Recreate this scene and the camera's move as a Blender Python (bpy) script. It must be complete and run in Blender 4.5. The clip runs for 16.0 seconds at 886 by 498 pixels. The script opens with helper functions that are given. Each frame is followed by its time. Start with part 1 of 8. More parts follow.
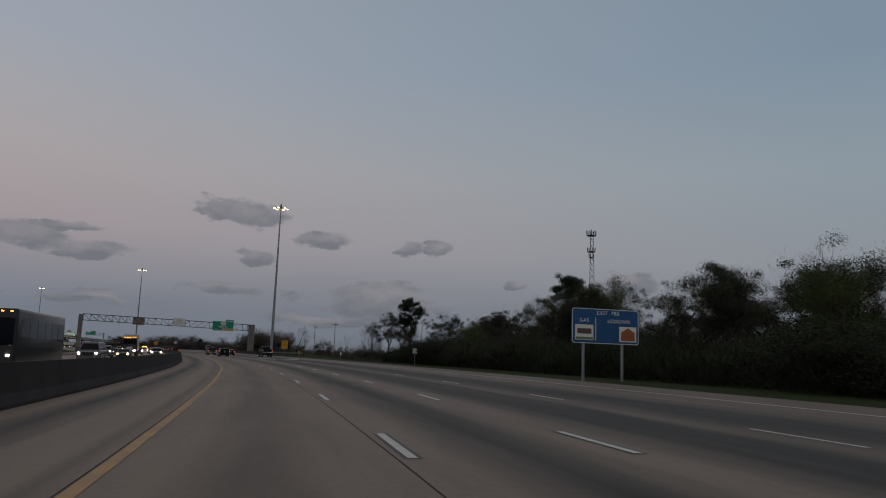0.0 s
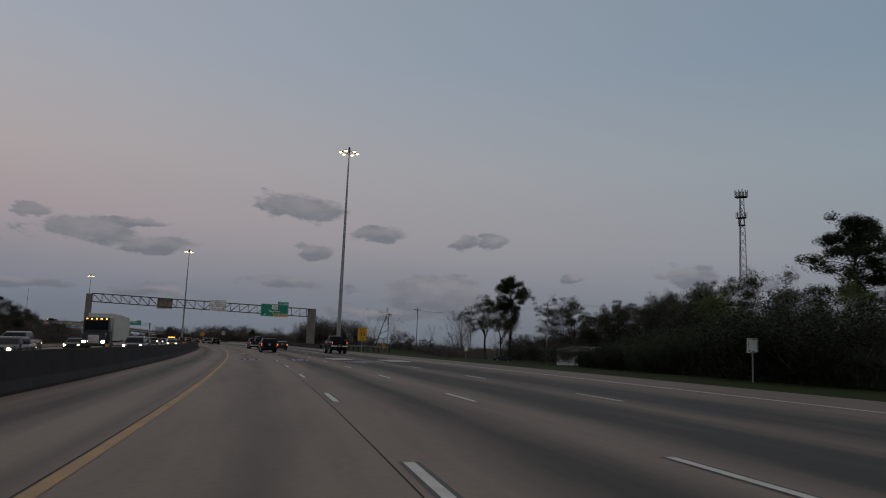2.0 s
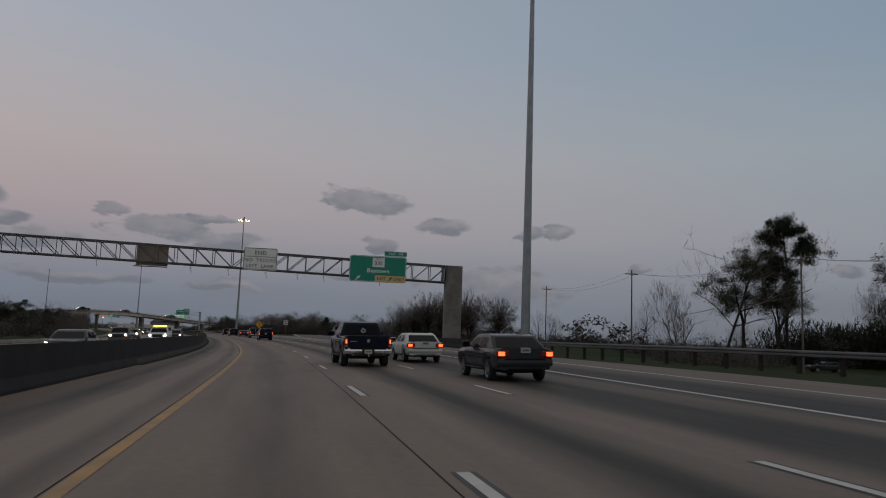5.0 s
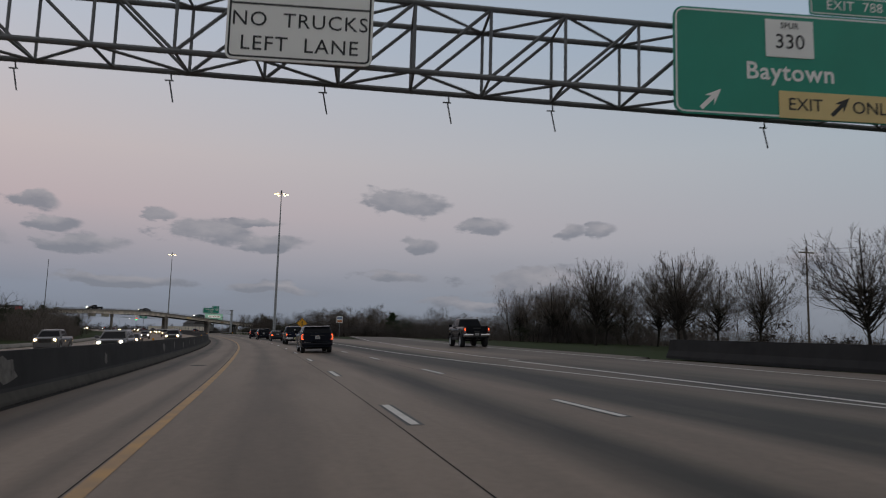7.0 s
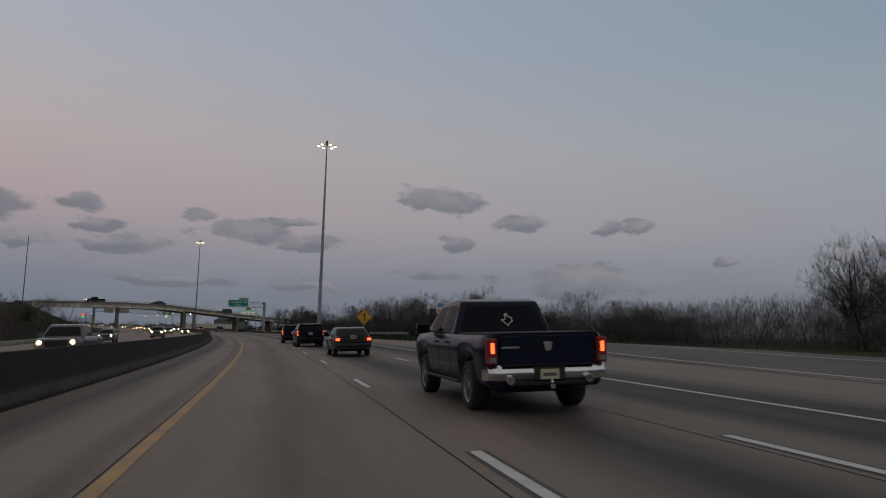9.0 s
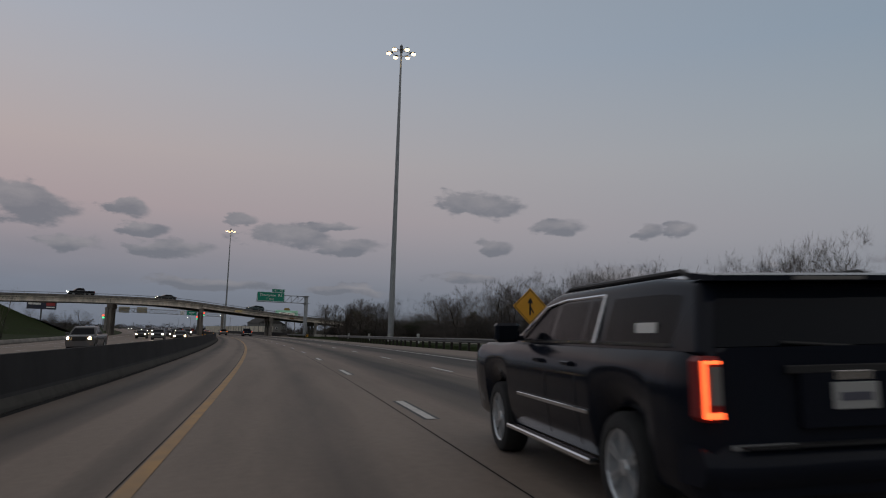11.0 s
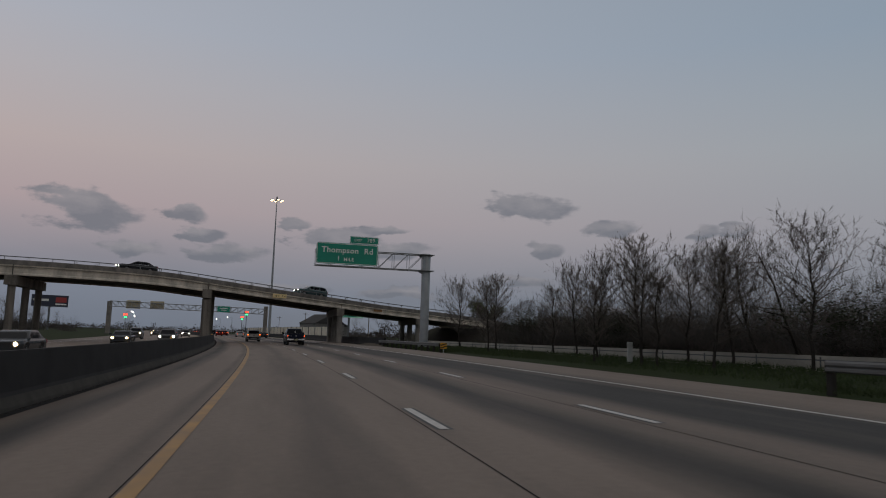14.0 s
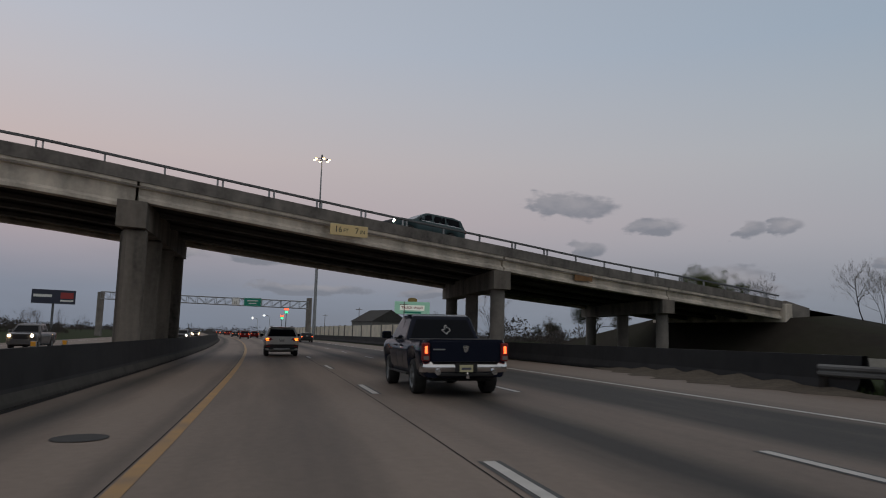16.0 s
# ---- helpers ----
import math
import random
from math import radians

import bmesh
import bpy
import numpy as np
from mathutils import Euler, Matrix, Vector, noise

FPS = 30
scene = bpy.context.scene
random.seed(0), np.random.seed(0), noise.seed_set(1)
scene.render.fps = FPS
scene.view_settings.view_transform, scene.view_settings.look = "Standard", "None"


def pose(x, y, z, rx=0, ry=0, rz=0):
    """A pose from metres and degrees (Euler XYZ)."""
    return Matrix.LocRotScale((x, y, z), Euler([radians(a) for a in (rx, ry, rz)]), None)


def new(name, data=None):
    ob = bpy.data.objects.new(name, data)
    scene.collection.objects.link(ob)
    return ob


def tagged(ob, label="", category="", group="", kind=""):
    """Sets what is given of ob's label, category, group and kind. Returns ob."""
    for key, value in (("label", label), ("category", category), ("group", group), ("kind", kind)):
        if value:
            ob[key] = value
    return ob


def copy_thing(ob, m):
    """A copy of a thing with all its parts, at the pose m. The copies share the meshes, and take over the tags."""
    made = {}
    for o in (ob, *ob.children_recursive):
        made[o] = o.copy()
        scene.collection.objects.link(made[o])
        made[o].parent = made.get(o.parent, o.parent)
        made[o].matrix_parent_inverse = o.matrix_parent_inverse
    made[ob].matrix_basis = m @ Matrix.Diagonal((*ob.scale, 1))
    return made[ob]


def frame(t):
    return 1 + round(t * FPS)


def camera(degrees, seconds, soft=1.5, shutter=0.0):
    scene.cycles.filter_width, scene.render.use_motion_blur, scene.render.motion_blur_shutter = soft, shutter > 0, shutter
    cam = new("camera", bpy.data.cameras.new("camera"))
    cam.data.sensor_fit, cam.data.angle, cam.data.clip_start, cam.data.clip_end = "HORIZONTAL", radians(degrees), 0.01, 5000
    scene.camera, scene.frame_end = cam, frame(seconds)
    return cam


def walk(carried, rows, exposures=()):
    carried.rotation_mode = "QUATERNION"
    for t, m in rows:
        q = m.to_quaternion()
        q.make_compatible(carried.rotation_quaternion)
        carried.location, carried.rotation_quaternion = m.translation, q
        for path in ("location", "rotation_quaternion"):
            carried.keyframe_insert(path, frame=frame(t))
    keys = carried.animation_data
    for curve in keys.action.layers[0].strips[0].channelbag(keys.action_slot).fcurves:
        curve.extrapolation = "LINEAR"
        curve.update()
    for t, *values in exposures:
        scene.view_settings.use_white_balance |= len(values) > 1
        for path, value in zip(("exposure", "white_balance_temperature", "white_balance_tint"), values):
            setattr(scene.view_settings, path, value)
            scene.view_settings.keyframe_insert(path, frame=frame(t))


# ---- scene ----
cam = camera(63.1, 16.0, 1.05, 0.07)
PATH = [
    (0.0, 0.169, 0.001, 1.407, 98.573, -1.983, -5.738),
    (0.5, -2.051, 16.384, 1.407, 98.504, -2.106, -4.834),
    (1.0, -4.462, 32.312, 1.407, 98.294, -2.116, -3.693),
    (1.5, -7.190, 48.261, 1.407, 98.068, -2.133, -2.564),
    (2.0, -10.312, 64.180, 1.407, 97.887, -2.265, -1.329),
    (2.5, -13.656, 80.062, 1.407, 97.668, -2.312, -0.095),
    (3.0, -17.474, 95.949, 1.407, 97.491, -2.326, 0.845),
    (3.5, -21.400, 112.029, 1.407, 97.356, -2.218, 1.629),
    (4.0, -25.637, 128.121, 1.407, 97.246, -2.182, 2.366),
    (4.5, -29.951, 144.122, 1.407, 97.146, -2.126, 3.121),
    (5.0, -34.481, 160.074, 1.407, 97.057, -2.051, 3.894),
    (5.5, -39.233, 175.980, 1.407, 96.985, -1.956, 4.684),
    (6.0, -44.213, 191.843, 1.407, 96.938, -1.840, 5.490),
    (6.5, -49.429, 207.666, 1.407, 96.923, -1.702, 6.313),
    (7.0, -55.107, 223.296, 1.407, 96.938, -1.542, 7.151),
    (7.5, -60.985, 238.925, 1.407, 96.872, -1.627, 7.765),
    (8.0, -67.010, 254.568, 1.407, 96.857, -1.715, 8.548),
    (8.5, -73.191, 270.068, 1.407, 96.802, -1.665, 9.322),
    (9.0, -79.575, 285.467, 1.407, 96.707, -1.475, 10.087),
    (9.5, -86.152, 300.755, 1.407, 96.624, -1.269, 10.843),
    (10.0, -92.916, 315.924, 1.407, 96.607, -1.174, 11.589),
    (10.5, -99.861, 330.970, 1.407, 96.708, -1.311, 12.324),
    (11.0, -107.146, 346.166, 1.407, 96.928, -1.683, 13.050),
    (11.5, -114.533, 360.980, 1.407, 96.933, -1.588, 13.738),
    (12.0, -121.950, 375.729, 1.407, 96.966, -1.596, 14.458),
    (12.5, -129.463, 390.385, 1.407, 97.025, -1.770, 15.086),
    (13.0, -137.084, 404.718, 1.407, 97.032, -1.745, 15.714),
    (13.5, -145.146, 419.172, 1.407, 97.024, -1.732, 16.300),
    (14.0, -152.830, 433.068, 1.407, 97.051, -1.777, 17.102),
    (14.5, -161.065, 447.468, 1.407, 97.043, -1.698, 17.811),
    (15.0, -169.555, 461.804, 1.407, 97.005, -1.638, 18.600),
    (15.5, -178.537, 476.563, 1.407, 96.992, -1.620, 19.472),
    (16.0, -187.606, 491.068, 1.407, 96.979, -1.533, 20.353),
]
# the clip's camera opens up a little under the gantry and towards the overpass
GAIN = [(0.0, 0.0), (4.0, 0.03), (6.0, 0.15), (6.5, 0.25), (7.0, 0.40), (7.5, 0.22), (8.0, 0.10), (12.0, 0.06), (14.5, 0.08), (15.0, 0.18), (15.5, 0.28), (16.0, 0.32)]
walk(cam, [(r[0], pose(*r[1:])) for r in PATH], GAIN)

# ------------------------------------------------------------------ dusk sky and light
CLOUDS = [  # azimuth to the left, elevation, half width, half height (degrees)
    (9.8, 11.0, 3.6, 0.95), (3.2, 9.4, 2.3, 0.55), (-3.6, 9.0, 1.3, 0.6), (-6.0, 9.1, 1.1, 0.5),
    (8.8, 7.7, 1.8, 0.70), (-1.2, 4.6, 5.0, 1.5), (10.4, 5.2, 2.6, 0.45), (21.3, 9.1, 1.9, 0.4),
    (24.5, 8.0, 3.6, 1.0), (20.0, 7.4, 2.6, 0.6), (28.2, 9.0, 1.1, 0.5), (36.4, 9.3, 1.7, 0.7),
    (35.4, 7.9, 2.3, 0.5), (33.2, 6.6, 2.9, 0.6), (43.6, 8.9, 3.4, 1.35), (40.6, 6.5, 2.8, 0.6),
    (30.5, 4.2, 4.2, 0.5), (20.0, 3.9, 3.6, 0.4), (-12.4, 6.3, 1.0, 0.3), (-20.8, 6.6, 2.2, 0.7),
    (-26.0, 6.2, 1.5, 0.5), (3.0, 3.2, 5.5, 0.45),
]


def dusk_world():
    w = bpy.data.worlds.new("dusk_sky")
    w.use_nodes = True
    nt = w.node_tree
    nt.nodes.clear()
    N, L = nt.nodes.new, nt.links.new

    def m(op, a, b=None, clamp=False):
        n = N("ShaderNodeMath")
        n.operation, n.use_clamp = op, clamp
        for i, v in enumerate((a, b)):
            if v is None:
                continue
            if isinstance(v, (int, float)):
                n.inputs[i].default_value = v
            else:
                L(v, n.inputs[i])
        return n.outputs[0]

    def ramp(x, stops):
        n = N("ShaderNodeValToRGB")
        e = n.color_ramp.elements
        while len(e) < len(stops):
            e.new(0.5)
        for el, (p, c) in zip(e, stops):
            el.position, el.color = p, (*c, 1)
        L(x, n.inputs[0])
        return n.outputs[0]

    def mix(f, a, b):
        n = N("ShaderNodeMix")
        n.data_type = "RGBA"
        for s, v in ((n.inputs[0], f), (n.inputs[6], a), (n.inputs[7], b)):
            if isinstance(v, (int, float)):
                s.default_value = v
            elif isinstance(v, tuple):
                s.default_value = (*v, 1)
            else:
                L(v, s)
        return n.outputs[2]

    tc = N("ShaderNodeTexCoord")
    sep = N("ShaderNodeSeparateXYZ")
    L(tc.outputs["Generated"], sep.inputs[0])
    az = m("MULTIPLY", m("ARCTAN2", m("MULTIPLY", sep.outputs[0], -1.0), sep.outputs[1]), 57.2958)
    el = m("MULTIPLY", m("ARCSINE", sep.outputs[2]), 57.2958)
    up = m("DIVIDE", el, 60.0, True)
    # two colour ladders: towards the afterglow, and away from it
    glow = ramp(up, SKY_GLOW)
    away = ramp(up, SKY_AWAY)
    turn = m("ABSOLUTE", m("SUBTRACT", az, 55.0))
    glow_f = m("SUBTRACT", 1.0, m("DIVIDE", turn, 90.0), True)
    sky = mix(glow_f, away, glow)
    # unseen sky behind the traveller: an even grey, brightened to light rear faces
    n = N("ShaderNodeMapRange")
    n.inputs[1].default_value, n.inputs[2].default_value = 100.0, 165.0
    n.interpolation_type = "SMOOTHSTEP"
    L(turn, n.inputs[0])
    sky = mix(n.outputs[0], sky, ramp(up, SKY_BACK))
    # soft uneven veil
    cmb = N("ShaderNodeCombineXYZ")
    L(az, cmb.inputs[0]), L(el, cmb.inputs[1])
    big = N("ShaderNodeTexNoise")
    big.inputs["Scale"].default_value, big.inputs["Detail"].default_value = 0.11, 5.0
    st = N("ShaderNodeVectorMath")
    st.operation = "MULTIPLY"
    st.inputs[1].default_value = (0.5, 2.2, 1)
    L(cmb.outputs[0], st.inputs[0])
    L(st.outputs[0], big.inputs["Vector"])
    # cloud shapes with ragged borders
    fine = N("ShaderNodeTexNoise")
    fine.inputs["Scale"].default_value, fine.inputs["Detail"].default_value, fine.inputs["Roughness"].default_value = 0.58, 7.0, 0.56
    flow = N("ShaderNodeVectorMath")
    flow.operation = "MULTIPLY"
    flow.inputs[1].default_value = (0.62, 1.35, 1)
    L(cmb.outputs[0], flow.inputs[0])
    L(flow.outputs[0], fine.inputs["Vector"])
    # slow swell that pulls each bank out of shape
    swell = N("ShaderNodeTexNoise")
    swell.inputs["Scale"].default_value, swell.inputs["Detail"].default_value = 0.21, 2.0
    L(cmb.outputs[0], swell.inputs["Vector"])
    pull = N("ShaderNodeVectorMath")
    pull.operation = "MULTIPLY_ADD"
    pull.inputs[1].default_value = (3.4, 1.1, 0)
    mid = N("ShaderNodeVectorMath")
    mid.operation = "SUBTRACT"
    mid.inputs[1].default_value = (0.5, 0.5, 0.5)
    L(swell.outputs["Color"], mid.inputs[0])
    L(mid.outputs[0], pull.inputs[0])
    L(cmb.outputs[0], pull.inputs[2])
    warp = N("ShaderNodeVectorMath")
    warp.operation = "MULTIPLY_ADD"
    warp.inputs[1].default_value = (2.9, 1.25, 0)
    off = N("ShaderNodeVectorMath")
    off.operation = "SUBTRACT"
    off.inputs[1].default_value = (0.5, 0.5, 0.5)
    L(fine.outputs["Color"], off.inputs[0])
    L(off.outputs[0], warp.inputs[0])
    L(pull.outputs[0], warp.inputs[2])
    best = heap = None
    for a, e, hw, hh in CLOUDS:
        a, e, hw, hh = a + 0.75, e - 0.65, hw * 0.93, hh * 1.06
        d = N("ShaderNodeVectorMath")
        d.operation = "SUBTRACT"
        d.inputs[1].default_value = (a, e, 0)
        L(warp.outputs[0], d.inputs[0])
        k = N("ShaderNodeVectorMath")
        k.operation = "MULTIPLY"
        k.inputs[1].default_value = (1 / hw, 1 / hh, 0)
        L(d.outputs[0], k.inputs[0])
        # flat below, heaped above
        part_ = N("ShaderNodeSeparateXYZ")
        L(k.outputs[0], part_.inputs[0])
        v = part_.outputs[1]
        flat = N("ShaderNodeCombineXYZ")
        L(part_.outputs[0], flat.inputs[0])
        L(m("MAXIMUM", v, m("MULTIPLY", v, -1.25)), flat.inputs[1])
        ln = N("ShaderNodeVectorMath")
        ln.operation = "LENGTH"
        L(flat.outputs[0], ln.inputs[0])
        best = ln.outputs["Value"] if best is None else m("MINIMUM", best, ln.outputs["Value"])
        lift = m("MULTIPLY", v, m("SUBTRACT", 1.35, ln.outputs["Value"], True))
        heap = lift if heap is None else m("ADD", heap, lift)
    dens = m("SUBTRACT", 1.25, m("ADD", best, m("MULTIPLY", m("SUBTRACT", fine.outputs["Fac"], 0.5), 2.3)))
    dens = m("MULTIPLY", dens, 2.1, True)
    dens = m("MULTIPLY", m("MULTIPLY", dens, dens), m("SUBTRACT", 3.0, m("MULTIPLY", dens, 2.0)))
    # low banks of stratus near the horizon
    low = N("ShaderNodeMapRange")
    low.inputs[1].default_value, low.inputs[2].default_value, low.inputs[3].default_value, low.inputs[4].default_value = 0.0, 7.0, 0.55, 0.0
    L(el, low.inputs[0])
    bank = m("MULTIPLY", m("MULTIPLY", m("SUBTRACT", big.outputs["Fac"], 0.42), 5.0, True), low.outputs[0])
    shade = ramp(m("ADD", m("MULTIPLY", fine.outputs["Fac"], 0.7), m("MULTIPLY", heap, 0.34)), [(0.24, CLOUD_DARK), (0.72, CLOUD_LIGHT)])
    sky = mix(m("MULTIPLY", bank, 1.0, True), sky, CLOUD_DARK)
    sky = mix(m("MULTIPLY", dens, 0.84), sky, shade)
    bg = N("ShaderNodeBackground")
    bg.inputs[1].default_value = SKY_STRENGTH
    L(sky, bg.inputs[0])
    out = N("ShaderNodeOutputWorld")
    L(bg.outputs[0], out.inputs[0])
    w.cycles.sampling_method = "MANUAL"
    w.cycles.sample_map_resolution = 512
    scene.world = w


SKY_STRENGTH = 1.0
SKY_GLOW = [(0.0, (0.150, 0.172, 0.214)), (0.05, (0.182, 0.203, 0.250)), (0.09, (0.262, 0.245, 0.275)), (0.15, (0.392, 0.312, 0.318)), (0.22, (0.444, 0.368, 0.358)), (0.30, (0.420, 0.394, 0.410)), (0.367, (0.388, 0.400, 0.445)), (0.50, (0.352, 0.375, 0.425)), (0.75, (0.32, 0.305, 0.30)), (1.0, (0.31, 0.295, 0.288))]
SKY_GLOW = [(p, (r * 0.998, g, b * 1.012)) for p, (r, g, b) in SKY_GLOW]
SKY_AWAY = [(0.0, (0.158, 0.180, 0.210)), (0.05, (0.195, 0.212, 0.242)), (0.13, (0.262, 0.285, 0.318)), (0.24, (0.262, 0.315, 0.358)), (0.367, (0.208, 0.276, 0.350)), (0.50, (0.200, 0.262, 0.330)), (0.75, (0.30, 0.288, 0.285)), (1.0, (0.31, 0.295, 0.288))]
SKY_BACK = [(0.0, (0.224, 0.232, 0.250)), (0.2, (0.314, 0.322, 0.338)), (0.7, (0.308, 0.303, 0.303)), (1.0, (0.31, 0.295, 0.288))]
CLOUD_DARK, CLOUD_LIGHT = (0.150, 0.160, 0.188), (0.300, 0.285, 0.300)
dusk_world()

# ------------------------------------------------------------------ materials
MATS = {}


def mat(name, color, rough=0.6, metal=0.0, grain=0.0, gscale=20.0, stain=0.0, sscale=1.5, bump=0.0, bscale=60.0, spec=0.5, coat=0.0, vary=0.0, dark=None, drip=1.0):
    """Principled material with two scales of variation: fine grain and broad stains."""
    if name in MATS:
        return MATS[name]
    mt = bpy.data.materials.new(name)
    mt.use_nodes = True
    nt = mt.node_tree
    N, L = nt.nodes.new, nt.links.new
    b = nt.nodes["Principled BSDF"]
    b.inputs["Base Color"].default_value = (*color, 1)
    b.inputs["Roughness"].default_value = rough
    b.inputs["Metallic"].default_value = metal
    b.inputs["Specular IOR Level"].default_value = spec
    b.inputs["Coat Weight"].default_value = coat
    col = None

    def noise_tex(scale, detail=4.0, run=1.0):
        tc = N("ShaderNodeTexCoord")
        n = N("ShaderNodeTexNoise")
        n.inputs["Scale"].default_value, n.inputs["Detail"].default_value = scale, detail
        mp = N("ShaderNodeMapping")
        mp.inputs["Scale"].default_value = (1, 1, run)
        L(tc.outputs["Object"], mp.inputs["Vector"])
        L(mp.outputs[0], n.inputs["Vector"])
        return n.outputs["Fac"]

    def blend(fac, amount, a, other):
        r = N("ShaderNodeMapRange")
        r.inputs[1].default_value, r.inputs[2].default_value, r.inputs[4].default_value = 0.35, 0.75, amount
        L(fac, r.inputs[0])
        x = N("ShaderNodeMix")
        x.data_type = "RGBA"
        L(r.outputs[0], x.inputs[0])
        if a is None:
            x.inputs[6].default_value = (*color, 1)
        else:
            L(a, x.inputs[6])
        x.inputs[7].default_value = (*other, 1)
        return x.outputs[2]

    low = dark or tuple(c * 0.45 for c in color)
    if stain:
        col = blend(noise_tex(sscale, 6.0, drip), stain, col, low)
    if grain:
        col = blend(noise_tex(gscale, 3.0), grain, col, tuple(min(1, c * 1.5) for c in color))
    if vary:
        oi = N("ShaderNodeObjectInfo")
        hv = N("ShaderNodeHueSaturation")
        r = N("ShaderNodeMapRange")
        r.inputs[3].default_value, r.inputs[4].default_value = 1 - vary, 1 + vary
        L(oi.outputs["Random"], r.inputs[0])
        L(r.outputs[0], hv.inputs["Value"])
        if col is None:
            hv.inputs["Color"].default_value = (*color, 1)
        else:
            L(col, hv.inputs["Color"])
        col = hv.outputs[0]
    if col is not None:
        L(col, b.inputs["Base Color"])
    if bump:
        bp = N("ShaderNodeBump")
        bp.inputs["Strength"].default_value, bp.inputs["Distance"].default_value = bump, 0.01
        L(noise_tex(bscale, 4.0), bp.inputs["Height"])
        L(bp.outputs[0], b.inputs["Normal"])
    MATS[name] = mt
    return mt


def glow(name, color, strength):
    """A surface that gives off light: a lit lamp."""
    if name in MATS:
        return MATS[name]
    mt = bpy.data.materials.new(name)
    mt.use_nodes = True
    b = mt.node_tree.nodes["Principled BSDF"]
    b.inputs["Base Color"].default_value = (*color, 1)
    b.inputs["Emission Color"].default_value = (*color, 1)
    b.inputs["Emission Strength"].default_value = strength
    MATS[name] = mt
    return mt


def pavement_mat():
    """Worn concrete carriageway: UV is metres along and across the road."""
    mt = bpy.data.materials.new("worn_concrete_road")
    mt.use_nodes = True
    nt = mt.node_tree
    N, L = nt.nodes.new, nt.links.new
    b = nt.nodes["Principled BSDF"]
    b.inputs["Roughness"].default_value = 0.62
    b.inputs["Specular IOR Level"].default_value = 0.11
    uv = N("ShaderNodeUVMap")
    uv.uv_map = "road"
    sep = N("ShaderNodeSeparateXYZ")
    L(uv.outputs[0], sep.inputs[0])

    def noise_tex(sx, sy, scale, detail):
        mp = N("ShaderNodeMapping")
        mp.inputs["Scale"].default_value = (sx, sy, 1)
        L(uv.outputs[0], mp.inputs["Vector"])
        n = N("ShaderNodeTexNoise")
        n.inputs["Scale"].default_value, n.inputs["Detail"].default_value = scale, detail
        L(mp.outputs[0], n.inputs["Vector"])
        return n.outputs["Fac"]

    def m(op, a, c=None, d=None, clamp=False):
        n = N("ShaderNodeMath")
        n.operation, n.use_clamp = op, clamp
        for i, v in enumerate((a, c, d)):
            if v is None:
                continue
            if isinstance(v, (int, float)):
                n.inputs[i].default_value = v
            else:
                L(v, n.inputs[i])
        return n.outputs[0]

    across = noise_tex(0.012, 1.0, 0.5, 3.0)
    wob = m("ADD", sep.outputs[1], m("MULTIPLY", m("SUBTRACT", across, 0.5), 1.2))

    def band(centre, half):
        return m("SUBTRACT", 1.0, m("DIVIDE", m("ABSOLUTE", m("SUBTRACT", wob, centre)), half), None, True)

    # oil and rubber along the middle of the lanes, a dark strip by the barrier
    dark = 0.0
    for centre, half, amount in ((0.05, 0.8, 0.55), (3.85, 1.25, 1.45), (7.55, 1.7, 1.6), (-4.15, 1.0, 1.25), (-2.2, 0.35, 0.55)):
        dark = m("ADD", m("MULTIPLY", band(centre, half), amount), dark)
    # the outermost lane darkens too, up to the exit; past it that strip is the dusty shoulder
    ahead = m("MULTIPLY", m("SUBTRACT", sep.outputs[0], 245.0), 0.03, None, True)
    edge_band = band(11.4, 2.3)
    dark = m("ADD", dark, m("MULTIPLY", m("MULTIPLY", edge_band, 1.3), m("SUBTRACT", 1.0, ahead)))
    # pale dust on the shoulder and along the foot of the barrier
    dust = m("ADD", m("MULTIPLY", band(-5.25, 0.35), 0.45), m("MULTIPLY", band(-3.0, 0.5), 0.42))
    dust = m("ADD", dust, m("MULTIPLY", m("MULTIPLY", m("MULTIPLY", edge_band, 2.0, None, True), 0.62), ahead))
    # the outer lanes, which the lorries use, are darker all over
    outer = m("MULTIPLY", m("SUBTRACT", wob, 4.6), 0.30, None, True)
    dark = m("ADD", dark, m("MULTIPLY", outer, m("ADD", 0.42, m("MULTIPLY", ahead, 0.40))))
    patch = noise_tex(0.05, 0.5, 1.0, 5.0)
    fine = noise_tex(1.0, 1.0, 7.0, 8.0)
    spots = noise_tex(0.10, 0.9, 1.6, 5.0)
    v = m("MULTIPLY", dark, m("ADD", 0.25, patch), None, True)
    r = N("ShaderNodeValToRGB")
    e = r.color_ramp.elements
    e[0].position, e[0].color = 0.0, (*ROAD_LIGHT, 1)
    e[1].position, e[1].color = 1.0, (*ROAD_DARK, 1)
    L(m("ADD", m("MULTIPLY", v, 0.95), m("SUBTRACT", m("MULTIPLY", m("SUBTRACT", spots, 0.45), 0.70), dust), None, True), r.inputs[0])
    hs = N("ShaderNodeHueSaturation")
    L(r.outputs[0], hs.inputs["Color"])
    L(m("ADD", 0.52, m("ADD", m("MULTIPLY", fine, 0.34), m("MULTIPLY", patch, 0.64))), hs.inputs["Value"])
    L(hs.outputs[0], b.inputs["Base Color"])
    bp = N("ShaderNodeBump")
    bp.inputs["Strength"].default_value, bp.inputs["Distance"].default_value = 0.35, 0.01
    L(noise_tex(1.0, 1.0, 28.0, 4.0), bp.inputs["Height"])
    L(bp.outputs[0], b.inputs["Normal"])
    MATS["road"] = mt
    return mt


